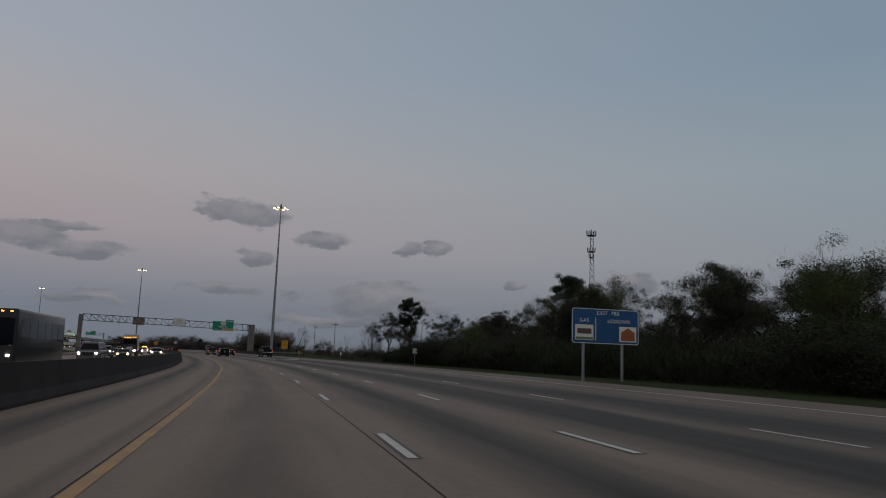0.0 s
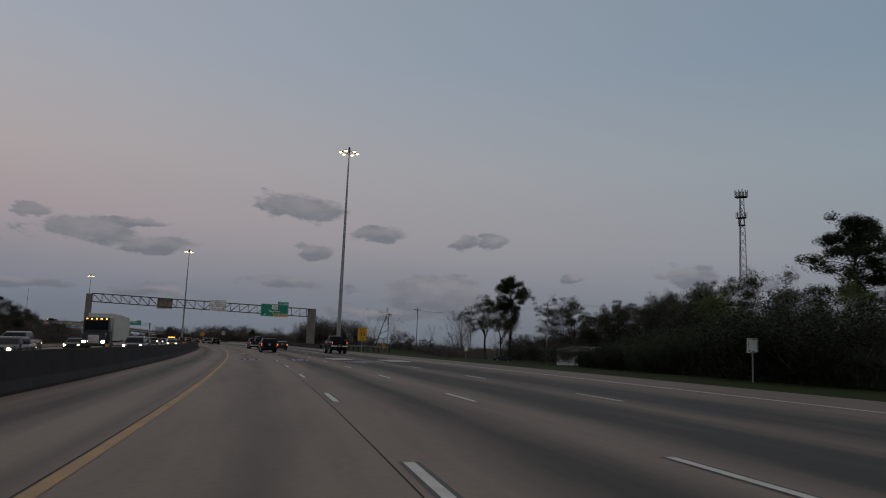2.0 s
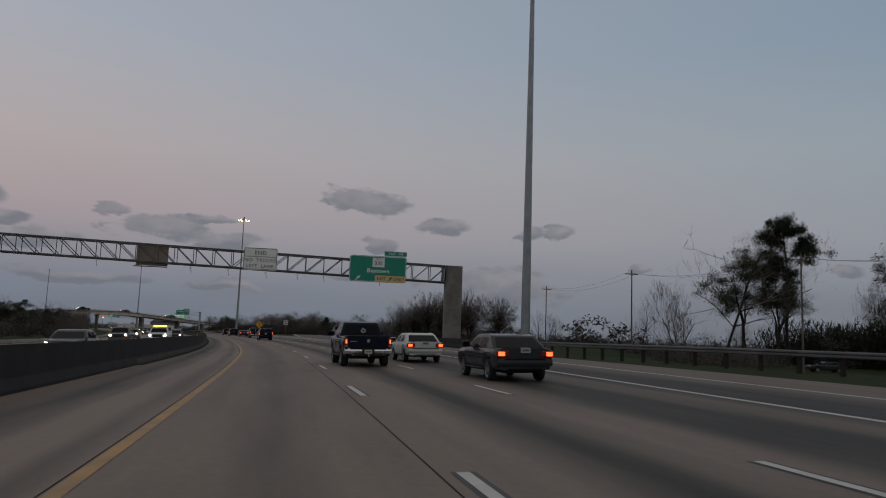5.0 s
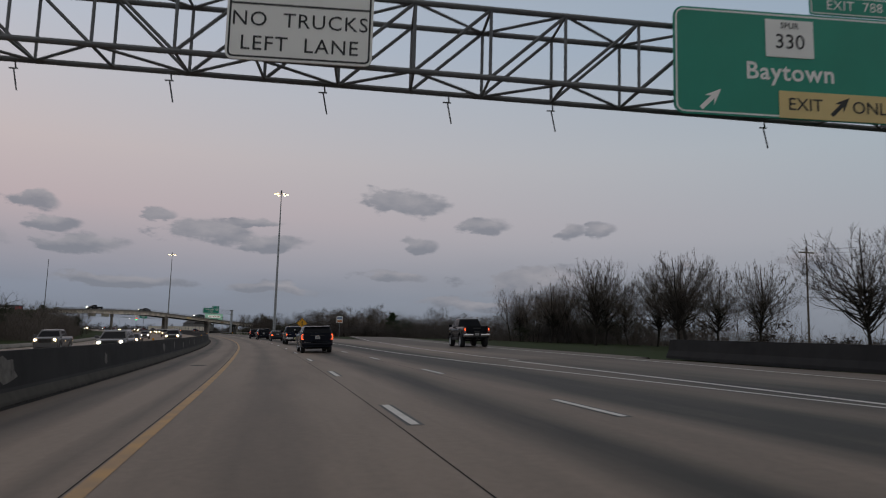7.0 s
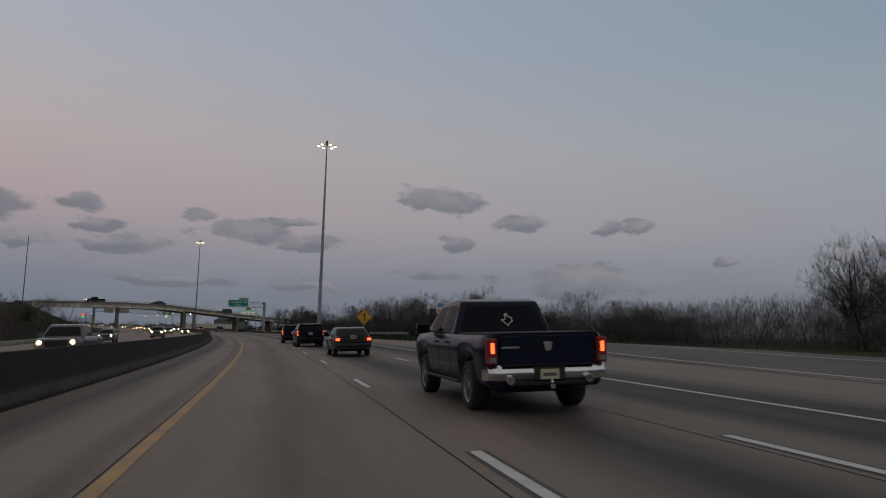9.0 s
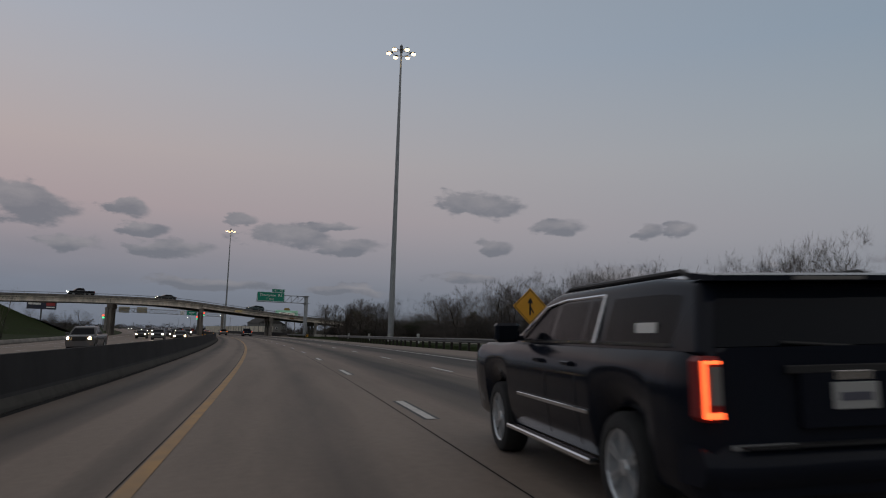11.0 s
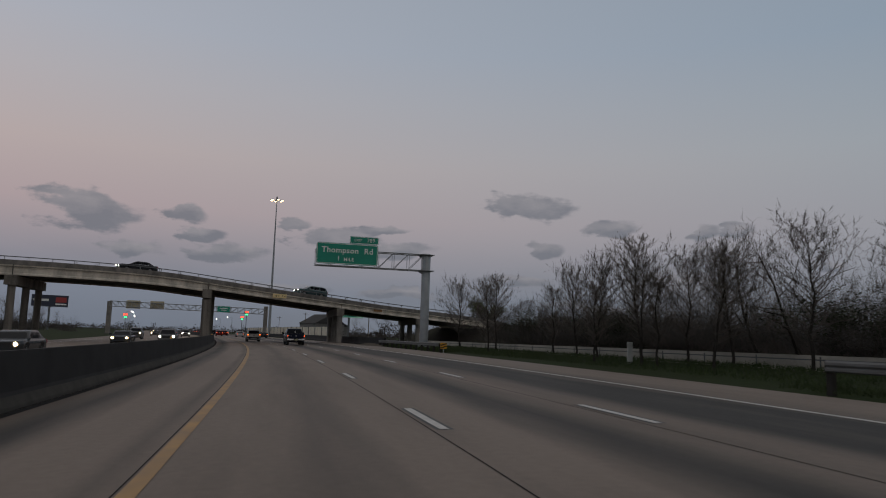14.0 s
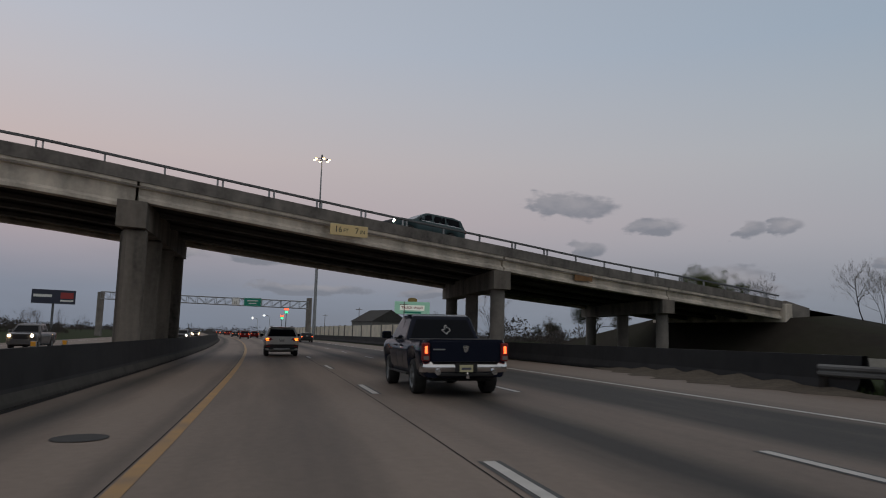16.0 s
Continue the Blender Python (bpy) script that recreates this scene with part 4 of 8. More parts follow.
# white plates
_, p = small_sign(375.5, 20.1, 1.3, 1.35, 3.4, M_SIGNW, "white plate with faded blue and orange bands on a post")
part("text_bar", G().box((0, -0.006, 3.66), (1.05, 0.01, 0.46)), mat("faded_blue_print", (0.20, 0.27, 0.42), 0.5), p)
part("text_bar", G().box((0, -0.006, 3.06), (1.05, 0.01, 0.40)), mat("faded_orange_print", (0.58, 0.22, 0.09), 0.5), p)
small_sign(144.9, 24.5, 0.4, 0.55, 1.0, M_SIGNW, "small pale plate on a post in the grass")
small_sign(97.0, 24.2, 0.62, 0.75, 1.75, M_SIGNW, "small white route plate on a thin post")
# striped end marker by the exit
for s, u, zc, hb in ((182.0, 23.6, 1.0, 0.8), (520.9, 14.75, 0.48, 0.5)):
    root, p = small_sign(s, u, 0.55, hb, zc, M_AMBER, "yellow marker board with black slanting stripes", None)
    for k in range(2):
        part("stripe", G().plate([(-0.26, zc + hb * (0.42 * k - 0.47)), (0.26, zc + hb * (0.42 * k - 0.13)), (0.26, zc + hb * (0.42 * k + 0.05)), (-0.26, zc + hb * (0.42 * k - 0.29))], 0.006, Matrix.Translation((0, -0.008, 0))), M_INK, p)


# ------------------------------------------------------------------ overpass
BX, BY, BT = -205.0, 522.7, 53.13
BM = pose(BX, BY, 0, 0, 0, BT)
RAIL = [(-80, 7.6), (-53, 8.7), (-37, 9.15), (-28, 9.3), (-20, 9.28), (-14.5, 9.15), (-9, 8.66), (3, 7.66), (11, 7.08), (18, 6.52), (30, 5.85), (37, 5.35), (60, 3.9), (90, 2.6)]
_bx = np.arange(-80, 91, 1.0)
_bz = np.convolve(np.pad(np.interp(_bx, *zip(*RAIL)), 3, mode="edge"), np.ones(7) / 7, "valid")
WIDE = 12.5


def rail_z(x):
    return float(np.interp(x, _bx, _bz))


def along(x0, x1, prof, step=2.0):
    """Profile (y, z below the rail top) run along the overpass."""
    n = max(1, int((x1 - x0) / step))
    return G().loft([[(x, y, rail_z(x) + d) for y, d in prof] for x in (x0 + (x1 - x0) * i / n for i in range(n + 1))])


M_PARAPET = mat("stained_parapet_concrete", (0.24, 0.218, 0.196), 0.9, stain=1.0, sscale=1.1, drip=0.5, dark=(0.045, 0.041, 0.038), grain=0.25, gscale=5, bump=0.3, bscale=18)
M_PIER = mat("stained_pier_concrete", (0.215, 0.188, 0.160), 0.9, stain=1.0, sscale=1.3, drip=0.16, dark=(0.040, 0.036, 0.032), grain=0.25, gscale=5, bump=0.25, bscale=20)
# underside shade and dirt are both put into this near-black colour
M_SOFFIT_SHADE = mat("soot_dark_concrete", (0.115, 0.107, 0.100), 0.9, stain=0.6, sscale=0.5, dark=(0.03, 0.029, 0.028))


def overpass():
    root = thing("overpass", BM, "weathered concrete girder overpass with stained parapets and a pipe rail", "bridge")
    spans = [(-56, -32.06), (-31.94, -9.56), (-9.44, 10.34), (10.46, 24.44), (24.56, 37.5)]
    part("deck", along(-56, 37.5, [(0.12, -0.92), (WIDE - 0.12, -0.92), (WIDE - 0.12, -0.66), (0.12, -0.66)]), M_SOFFIT_SHADE, root)
    part("conduit", along(-55.8, 37.2, [(0.0, -1.22), (0.05, -1.22), (0.05, -1.17), (0.0, -1.17)]), M_CONC_D, root)
    for y, k in ((0.0, 1), (WIDE, -1)):
        par = part("parapet", along(-56, 37.5, [(y, -0.98), (y + k * 0.32, -0.98), (y + k * 0.30, -0.42), (y, -0.42)]), M_PARAPET, root, "dark stained concrete parapet")
        x = -55.0
        while x < 37:
            for dx in (-0.12, 0.12) if int(x) % 2 else (0.0,):
                part("rail_post", G().box((x + dx, y + k * 0.15, rail_z(x) - 0.22), (0.07, 0.09, 0.42)), M_GALV, par)
            x += 2.45
        part("rail", along(-55.5, 37.2, [(y + k * 0.06, -0.09), (y + k * 0.22, -0.09), (y + k * 0.22, 0.0), (y + k * 0.06, 0.0)]), M_TRUSS, par)
    for a, b in spans:
        for i, y in enumerate((0.35, 3.3, 6.25, 9.2, WIDE - 0.35)):
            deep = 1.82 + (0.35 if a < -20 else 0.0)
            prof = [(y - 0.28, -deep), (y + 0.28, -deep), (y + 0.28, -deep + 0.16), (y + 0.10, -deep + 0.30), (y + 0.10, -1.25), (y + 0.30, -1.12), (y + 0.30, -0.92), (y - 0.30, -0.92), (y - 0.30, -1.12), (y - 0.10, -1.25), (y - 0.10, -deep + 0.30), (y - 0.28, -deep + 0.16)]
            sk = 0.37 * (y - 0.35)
            # inner girders take the colour with underside shade painted in
            part("girder", along(a + (sk if a > -50 else 0), b + (sk if b < 30 else 0), prof), M_CONC if i in (0, 4) else M_SOFFIT_SHADE, root)
    # piers: cap beam on three columns
    for x, cap, n, bottom in ((-32.0, 1.1, 3, -1.8), (-9.5, 1.15, 4, -0.6), (10.4, 1.05, 3, -0.2), (24.5, 0.9, 3, 0.1)):
        deep = 1.82 + (0.35 if x < -20 else 0)
        zt = rail_z(x) - deep - 0.02
        sk = lambda y: x + 0.37 * (y - 0.5)
        pier = part("pier", G().loft([[(sk(y) + dx, y, z) for dx, z in ((-0.6, zt - cap), (0.6, zt - cap), (0.6, zt), (-0.6, zt))] for y in (-0.1, WIDE + 0.1)]), M_PIER, root, "stained concrete pier cap on columns")
        for i in range(n):
            y = 0.75 + (WIDE - 1.5) * i / (n - 1)
            if n == 4:
                part("column", G().box((sk(y), y, (zt - cap + bottom) / 2), (1.0, 1.0, zt - cap - bottom), None, 0.12), M_PIER, pier)
            else:
                part("column", G().lathe([(0.42, bottom), (0.42, zt - cap)], 16, Matrix.Translation((sk(y), y, 0))), M_PIER if x < 0 else M_CONC_D, pier, smooth=True)
    for x, sgn in ((-56.3, -1), (37.9, 1)):
        part("abutment", G().box((x, WIDE / 2, rail_z(x) - 2.3), (0.9, WIDE + 0.6, 3.4), None, 0.05), M_CONC, root)
        part("wing_wall", G().plate([(x, rail_z(x) - 0.35), (x + sgn * 3.2, rail_z(x + sgn * 3.2) - 0.6), (x + sgn * 3.2, rail_z(x) - 3.5), (x, rail_z(x) - 3.5)], 0.3, Matrix.Translation((0, -0.05, 0))), M_CONC_D, root)
    # clearance board
    b = part("clearance_board", G().box((0.35, -0.36, rail_z(0) - 1.35), (2.05, 0.05, 0.56), None, 0.02), mat("pale_yellow_board", (0.86, 0.66, 0.33), 0.45, stain=0.15), root, "yellow clearance board with black figures")
    letters("letters", "16", 0.42, M_INK, b, Matrix.Translation((-0.25, -0.39, rail_z(0) - 1.35)) @ FACE)
    letters("letters", "FT", 0.26, M_INK, b, Matrix.Translation((0.16, -0.39, rail_z(0) - 1.38)) @ FACE)
    letters("letters", "7", 0.42, M_INK, b, Matrix.Translation((0.76, -0.39, rail_z(0) - 1.35)) @ FACE)
    letters("letters", "IN", 0.26, M_INK, b, Matrix.Translation((1.08, -0.39, rail_z(0) - 1.38)) @ FACE)
    part("stain", G().box((16.6, 0.03, rail_z(16.6) - 1.35), (1.5, 0.03, 0.36)), mat("rust_patch", (0.30, 0.16, 0.07), 0.9, stain=0.6, sscale=3), root)


overpass()


def embankment(name, x0, x1, x_toe, label, material):
    """Earth slope that carries the approach road up to the abutment."""
    g = G()
    rows = []
    sg = 1 if x1 > x0 else -1
    for y, k in ((-26, 0.0), (-14, 0.35), (-5, 0.72), (-0.5, 0.98), (WIDE + 0.5, 0.98), (WIDE + 26, 0.0)):
        row = [(x_toe, y, -1.3)]
        for i in range(9):
            x = x0 + (x1 - x0) * i / 8
            hump = 0.25 * math.sin(x * 0.7 + y)
            row.append((x, y, -1.3 + (rail_z(max(-80, min(90, x))) - 0.75 + 1.3) * (k if i else k * 0.86) + hump * (1 if 0 < k < 0.9 else 0)))
        rows.append(row)
    g.loft(rows, caps=False, closed=False)
    ob = part(name, g.mesh(name, True), material)
    ob.matrix_basis = BM
    tagged(ob, label, "embankment", kind="structure")


M_SLOPE = mat("bare_earth_slope", (0.032, 0.028, 0.023), 0.95, spec=0.05, stain=0.6, sscale=0.2, dark=(0.034, 0.040, 0.020), grain=0.4, gscale=1.4, bump=0.6, bscale=6)
M_RIPRAP = mat("slope_paving", (0.24, 0.225, 0.20), 0.9, stain=0.8, sscale=0.45, dark=(0.09, 0.085, 0.075), bump=0.3, bscale=12)
embankment("embankment_right", 38.0, 90.0, 30.5, "bare brown earth embankment at the end of the overpass", M_SLOPE)
embankment("embankment_left", -56.5, -79.0, -40.0, "grassy embankment under the far end of the overpass", M_GRASS)
g = G()
g.loft([[(-56.0, y, 5.2), (-48, y, 2.7), (-41, y, 0.1), (-35.2, y, -1.25)] for y in (-2.5, 3, 9, WIDE + 2)], caps=False, closed=False)
ob = part("slope_paving", g.mesh("slope_paving", True), M_RIPRAP)
ob.matrix_basis = BM
tagged(ob, "stained concrete slope paving below the overpass", "paving", kind="structure")
part("deck_fill", G().loft([[(x, y, rail_z(x) - 0.66) for y in (0.3, WIDE - 0.3)] for x in range(38, 91, 2)], caps=False, closed=False), M_ROAD).matrix_basis = BM
tagged(bpy.data.objects["deck_fill"], "approach road surface on the embankment", "road", kind="structure")


# ------------------------------------------------------------------ guardrails, walls, fences
M_RAIL = mat("weathered_guardrail_steel", (0.17, 0.17, 0.168), 0.6, 0.35, stain=0.6, sscale=0.7, dark=(0.07, 0.065, 0.06))


def guardrail(s0, s1, u, label, sunk=0.0):
    """Corrugated steel beam on timber posts."""
    root = thing("guardrail", pose(0, 0, 0), label, "guardrail")
    prof = [(0.0, 0.50), (0.05, 0.54), (0.05, 0.60), (0.0, 0.64), (0.05, 0.69), (0.05, 0.75), (0.0, 0.80), (-0.015, 0.80), (0.03, 0.74), (0.03, 0.70), (-0.02, 0.645), (-0.02, 0.635), (0.03, 0.59), (0.03, 0.55), (-0.015, 0.50)]
    f = u if callable(u) else (lambda s: u)
    n = int((s1 - s0) / 3.8)
    g = G()
    g.loft([[tuple(at(s, f(s) - d, z + 0.1 - sunk)) for d, z in prof] for s in (s0 + (s1 - s0) * i / n for i in range(n + 1))])
    part("beam", g, M_RAIL, root)
    for i in range(2 * n + 1):
        s = s0 + (s1 - s0) * i / (2 * n)
        p = part("post", G().box((0.14, 0, 0.35 - sunk), (0.15, 0.2, 1.0), stand(s, f(s)), 0.01), M_POST, root)
        part("spacer", G().box((0.04, 0, 0.74 - sunk), (0.07, 0.15, 0.3), stand(s, f(s)), 0.01), M_POST, p)
    return root


guardrail(372, 478, lambda s: float(np.interp(s, [372, 431, 445, 465, 478], [15.5, 12.9, 13.1, 13.4, 13.6])), "long galvanised guardrail on timber posts beside the shoulder", 0.10)
guardrail(521.5, 546, lambda s: float(np.interp(s, [521.5, 546], [14.5, 14.2])), "short galvanised guardrail leading to the concrete barrier", 0.18)
guardrail(184, 216, lambda s: float(np.interp(s, [184, 200, 216], [25.0, 21.5, 19.4])), "galvanised guardrail at the exit ramp")


def wall_along(name, s0, s1, u, h, label, material, thick=0.3, post_every=0.0):
    f = u if callable(u) else (lambda s: u)
    g = G()
    n = int((s1 - s0) / 5)
    g.loft([[tuple(at(s, f(s) + a, z)) for a, z in ((0, -0.3), (0, h), (thick, h), (thick, -0.3))] for s in (s0 + (s1 - s0) * i / n for i in range(n + 1))])
    ob = tagged(part(name, g, material), label, "wall", kind="structure")
    if post_every:
        k = int((s1 - s0) / post_every)
        for i in range(k + 1):
            s = s0 + (s1 - s0) * i / k
            q = part("pilaster", G().box((thick / 2, 0, (h + 0.12) / 2 - 0.15), (thick + 0.22, 0.55, h + 0.42), stand(s, f(s)), 0.03), M_CONC_D, ob)
    return ob


barrier("barrier_right", 545, 700, lambda s: float(np.interp(s, [545, 600, 700], [13.8, 15.0, 16.5])), 0.95, "dark stained concrete barrier at the right shoulder", M_BARRIER)
barrier("barrier_ramp", 214, 262, lambda s: float(np.interp(s, [214, 240, 262], [18.6, 18.9, 18.9])), 0.85, "dark concrete barrier beside the exit ramp and gantry pylon", M_BARRIER)
wall_along("wall_low", 448, 560, lambda s: float(np.interp(s, [448, 500, 545, 560], [27.0, 24.0, 23.4, 23.6])), 0.62, "low stained concrete barrier of the frontage road", M_CONC_L, 0.35)
# one-rail fence on slim posts before the low barrier
root = thing("rail_fence", pose(0, 0, 0), "dark one-rail steel fence on slim posts beside low barrier", "fence")
fence_line = lambda s: float(np.interp(s, [480, 500, 545], [24.6, 23.5, 22.9]))
g = G()
g.loft([[tuple(at(s0, fence_line(s0) + d, z)) for d, z in ((-0.03, 0.39), (0.03, 0.39), (0.03, 0.45), (-0.03, 0.45))] for s0 in (482 + k * 4.0 for k in range(17))])
part("rail", g, M_TRUSS, root)
for k in range(17):
    s0 = 482 + k * 4.0
    part("post", G().tube(at(s0, fence_line(s0), -0.2), at(s0, fence_line(s0), 0.56), 0.035, n=6), M_TRUSS, root)
wall_along("wall_sound", 642, 800, lambda s: float(np.interp(s, [596, 690, 800], [30.0, 22.5, 22.0])), 3.1, "beige precast sound wall with regular pilasters", mat("beige_precast_panel", (0.78, 0.68, 0.55), 0.85, stain=0.5, sscale=0.6, grain=0.2, gscale=5), 0.25, 6.8)
barrier("barrier_opposite", -60, 545, -27.3, 0.42, "low weathered concrete edge kerb of the oncoming carriageway", M_CONC_D)

# dirt washed up along the foot of the right barrier
g = G()
rows = []
for i in range(31):
    s0 = 543.0 + i * 0.55
    k = max(0.0, math.sin(math.pi * i / 30)) * (0.75 + 0.25 * math.sin(i * 1.7))
    foot = float(np.interp(s0, [545, 600], [13.8, 15.0])) - 0.32
    rows.append([tuple(lane(s0, foot - d * (0.3 + k), z * k + 0.004)) for d, z in ((1.5, 0.0), (1.1, 0.07), (0.6, 0.16), (0.2, 0.27), (0.0, 0.30))])
g.loft(rows, caps=False, closed=False)
tagged(part("dirt_mound", g.mesh("dirt_mound", True), mat("washed_dirt", (0.115, 0.098, 0.080), 0.95, spec=0.05, stain=0.6, sscale=1.5, grain=0.5, gscale=7.0, bump=0.5, bscale=14)), "low heap of washed-up dirt against the barrier", "dirt")

# barrier-top reflectors
for s in (18, 57, 98, 143.5, 148, 229, 268, 309.5, 366.0, 371, 431.5, 436, 462, 500, 546.6, 549):
    root = thing("reflector", stand(s, float(np.interp(s, ST, SH)) + median(s), 1.06), "small amber reflector block on the barrier top", "reflector", "barrier reflectors")
    part("block", G().box((0, 0, 0.06), (0.12, 0.05, 0.13), None, 0.01), M_GALV, root)
    part("lens", G().box((0, -0.03, 0.065), (0.1, 0.012, 0.1)), mat("amber_reflector", (0.8, 0.36, 0.03), 0.25), root)

# slim delineators behind the guardrail
for s, u in ((444, 17.5), (462, 18.0), (478, 18.5), (498, 19.0)):
    root = thing("delineator", stand(s, u), "short white plastic marker post in the grass", "marker post", "marker posts")
    part("post", G().box((0, 0, 0.5), (0.32, 0.1, 1.15), None, 0.04), mat("white_plastic", (0.5, 0.5, 0.48), 0.5, stain=0.4, sscale=4), root)


# ------------------------------------------------------------------ power poles and wires
def power_pole(s, u, h):
    root = thing("power_pole", stand(s, u), "dark timber power pole with a crossarm", "utility pole", "power poles")
    part("pole", G().tube((0, 0, -0.5), (0, 0, h), 0.13, 0.09, 8), M_WOOD, root)
    part("crossarm", G().box((0, 0, h - 0.7), (2.2, 0.12, 0.14)), M_WOOD, root)
    for x in (-1.0, -0.4, 0.4, 1.0):
        part("insulator", G().lathe([(0.05, h - 0.63), (0.07, h - 0.56), (0.03, h - 0.48)], 8, Matrix.Translation((x, 0, 0))), M_SIGNW, root)
    return root


POLES = [(150, 96, 14.5), (205, 66, 13.8), (232, 60, 13.8), (262, 57, 12.2), (300, 62, 12.8)]
for sp in POLES:
    power_pole(*sp)
wires = thing("power_lines", pose(0, 0, 0), "thin dark power lines between timber poles", "cable")
for dx in (-0.9, 0.9):
    sweep = []
    for (s0, u0, h0), (s1, u1, h1) in zip(POLES, POLES[1:]):
        a, b = at(s0, u0 + dx, h0 - 0.5), at(s1, u1 + dx, h1 - 0.5)
        sweep += [a.lerp(b, i / 10) - Vector((0, 0, 1.2 * 4 * (i / 10) * (1 - i / 10))) for i in range(10)]
    sweep.append(b)
    rings = [[tuple(p + Vector((0, dy * 0.014, dz * 0.014))) for dy, dz in ((1, 0), (0, 1), (-1, 0), (0, -1))] for p in sweep]
    part("wire", G().loft(rings), M_INK, wires)
for s, u, h in ((640, 34, 9), (690, 36, 9), (760, 40, 10), (850, 44, 10)):
    power_pole(s, u, h)
mast = thing("radio_mast", pose(-226, 458, -1.0), "thin bare steel pole far beyond the oncoming carriageway", "mast")
part("pole", G().tube((0, 0, 0), (0, 0, 26), 0.16, 0.09, 8), M_TRUSS, mast)


# ------------------------------------------------------------------ cell tower
def cell_tower():
    h = 57.0
    root = thing("cell_tower", pose(91.8, 296.2, 0, 0, 0, 15), "tall lattice cell tower with antenna clusters, behind the trees", "tower")
    legs, lace = G(), G()
    half = lambda z: 1.5 - 0.95 * z / h
    n = 22
    corner = lambda k, z: (half(z) * (1, -1, 0)[k] * 1.15, half(z) * (-0.7, -0.7, 1.3)[k], z)
    for k in range(3):
        for i in range(n):
            z0, z1 = h * i / n, h * (i + 1) / n
            legs.tube(corner(k, z0), corner(k, z1), 0.11, n=5)
            j = (k + 1) % 3
            lace.tube(corner(k, z0), corner(j, z1), 0.055, n=4)
            lace.tube(corner(j, z0), corner(k, z1), 0.055, n=4)
    part("legs", legs, M_TRUSS, root)
    part("lattice", lace, M_TRUSS, root)
    for z, r, cnt in ((h - 1.0, 2.0, 12), (h - 8.0, 1.7, 8), (h - 10.5, 1.2, 4)):
        cl = part("platform", G().lathe([(0.3, z - 1.0), (r, z - 1.0), (r, z - 0.85), (0.3, z - 0.85)], 12), M_TRUSS, root)
        for i in range(cnt):
            a = 2 * math.pi * i / cnt
            part("antenna", G().box((0, 0, 0), (0.34, 0.16, 2.3 if cnt > 8 else 1.7), pose(r * math.cos(a), r * math.sin(a), z + (i % 3) * 0.15, 0, 0, math.degrees(a) + 90), 0.04), M_BACK, cl)


cell_tower()


def shelter():
    """Equipment cabinet on a raised steel platform among the trees."""
    root = thing("equipment_shelter", stand(154.7, 67.8, 1.55, 25), "pale equipment cabinet on a raised steel platform among trees", "cabinet")
    part("cabinet", G().box((0, 0, 4.9), (3.0, 2.4, 2.3), None, 0.05), mat("pale_cabinet_paint", (0.50, 0.50, 0.48), 0.6, stain=0.4, sscale=1.2), root)
    part("platform", G().box((0, 0, 3.6), (5.2, 3.4, 0.22)), M_GALV, root)
    for x in (-2.3, 2.3):
        for y in (-1.4, 1.4):
            part("leg", G().box((x, y, 0.75), (0.18, 0.18, 5.5)), M_GALV, root)
            part("rail_post", G().tube((x, y, 3.7), (x, y, 4.8), 0.04, n=6), M_GALV, root)
    for y in (-1.4, 1.4):
        part("handrail", G().tube((-2.3, y, 4.75), (2.3, y, 4.75), 0.04, n=6), M_GALV, root)


shelter()

# ------------------------------------------------------------------ buildings
def shed():
    """Low white metal building behind a wire fence."""
    wallm = mat("white_metal_siding", (0.66, 0.66, 0.64), 0.55, stain=0.35, sscale=0.5)
    root = thing("metal_building", pose(23.0, 249.0, -1.5, 0, 0, -85), "long low white metal building with ribbed siding", "building")
    w, d, h = 37.0, 9.0, 4.15
    body = part("wall", G().box((w / 2, d / 2, h / 2), (w, d, h)), wallm, root)
    x = 0.3
    while x < w:
        part("rib", G().box((x, -0.02, h / 2), (0.06, 0.05, h)), wallm, body)
        x += 0.9
    part("roof", G().plate([(-0.3, h), (w + 0.3, h), (w + 0.3, h + 0.1), (w * 0.5, h + 0.62), (-0.3, h + 0.1)], d + 0.4, Matrix.Translation((0, -0.2, 0))), M_GALV, root)
    for x in (16.3, 28.5):
        dr = part("door", G().box((x, -0.04, 1.05), (1.0, 0.06, 2.1), None, 0.01), mat("grey_door", (0.2, 0.2, 0.2), 0.6), root)
        part("handle", G().box((x + 0.36, -0.09, 1.05), (0.12, 0.05, 0.04), None, 0.01), M_GALV, dr)
    part("vent", G().box((2.5, 3, h + 0.55), (0.6, 0.6, 0.5), None, 0.05), M_GALV, root)


shed()


def house(s, u, w, d, h, turn, label):
    root = thing("house", stand(s, u, turn=turn), label, "house")
    part("wall", G().box((0, 0, h / 2), (w, d, h)), mat("grey_siding", (0.20, 0.19, 0.18), 0.8, stain=0.4), root)
    part("roof", G().plate([(-w / 2 - 0.5, h), (w / 2 + 0.5, h), (0, h + w * 0.28)], d + 0.8, Matrix.Translation((0, -d / 2 - 0.4, 0))), mat("dark_shingles", (0.055, 0.052, 0.05), 0.9, stain=0.4, sscale=1.5), root)
    for x in (-w * 0.25, w * 0.25):
        wn = part("window", G().box((x, -d / 2 - 0.02, h * 0.55), (1.2, 0.08, 1.3)), M_SIGNW, root)
        part("pane", G().box((x, -d / 2 - 0.07, h * 0.55), (1.0, 0.03, 1.1)), mat("dark_pane", (0.02, 0.025, 0.03), 0.1), wn)


house(760, 47, 14, 12, 5.5, 20, "dark gable-roofed house behind the sound wall")
house(790, 60, 12, 10, 5.0, -15, "dark gable-roofed house behind the sound wall")


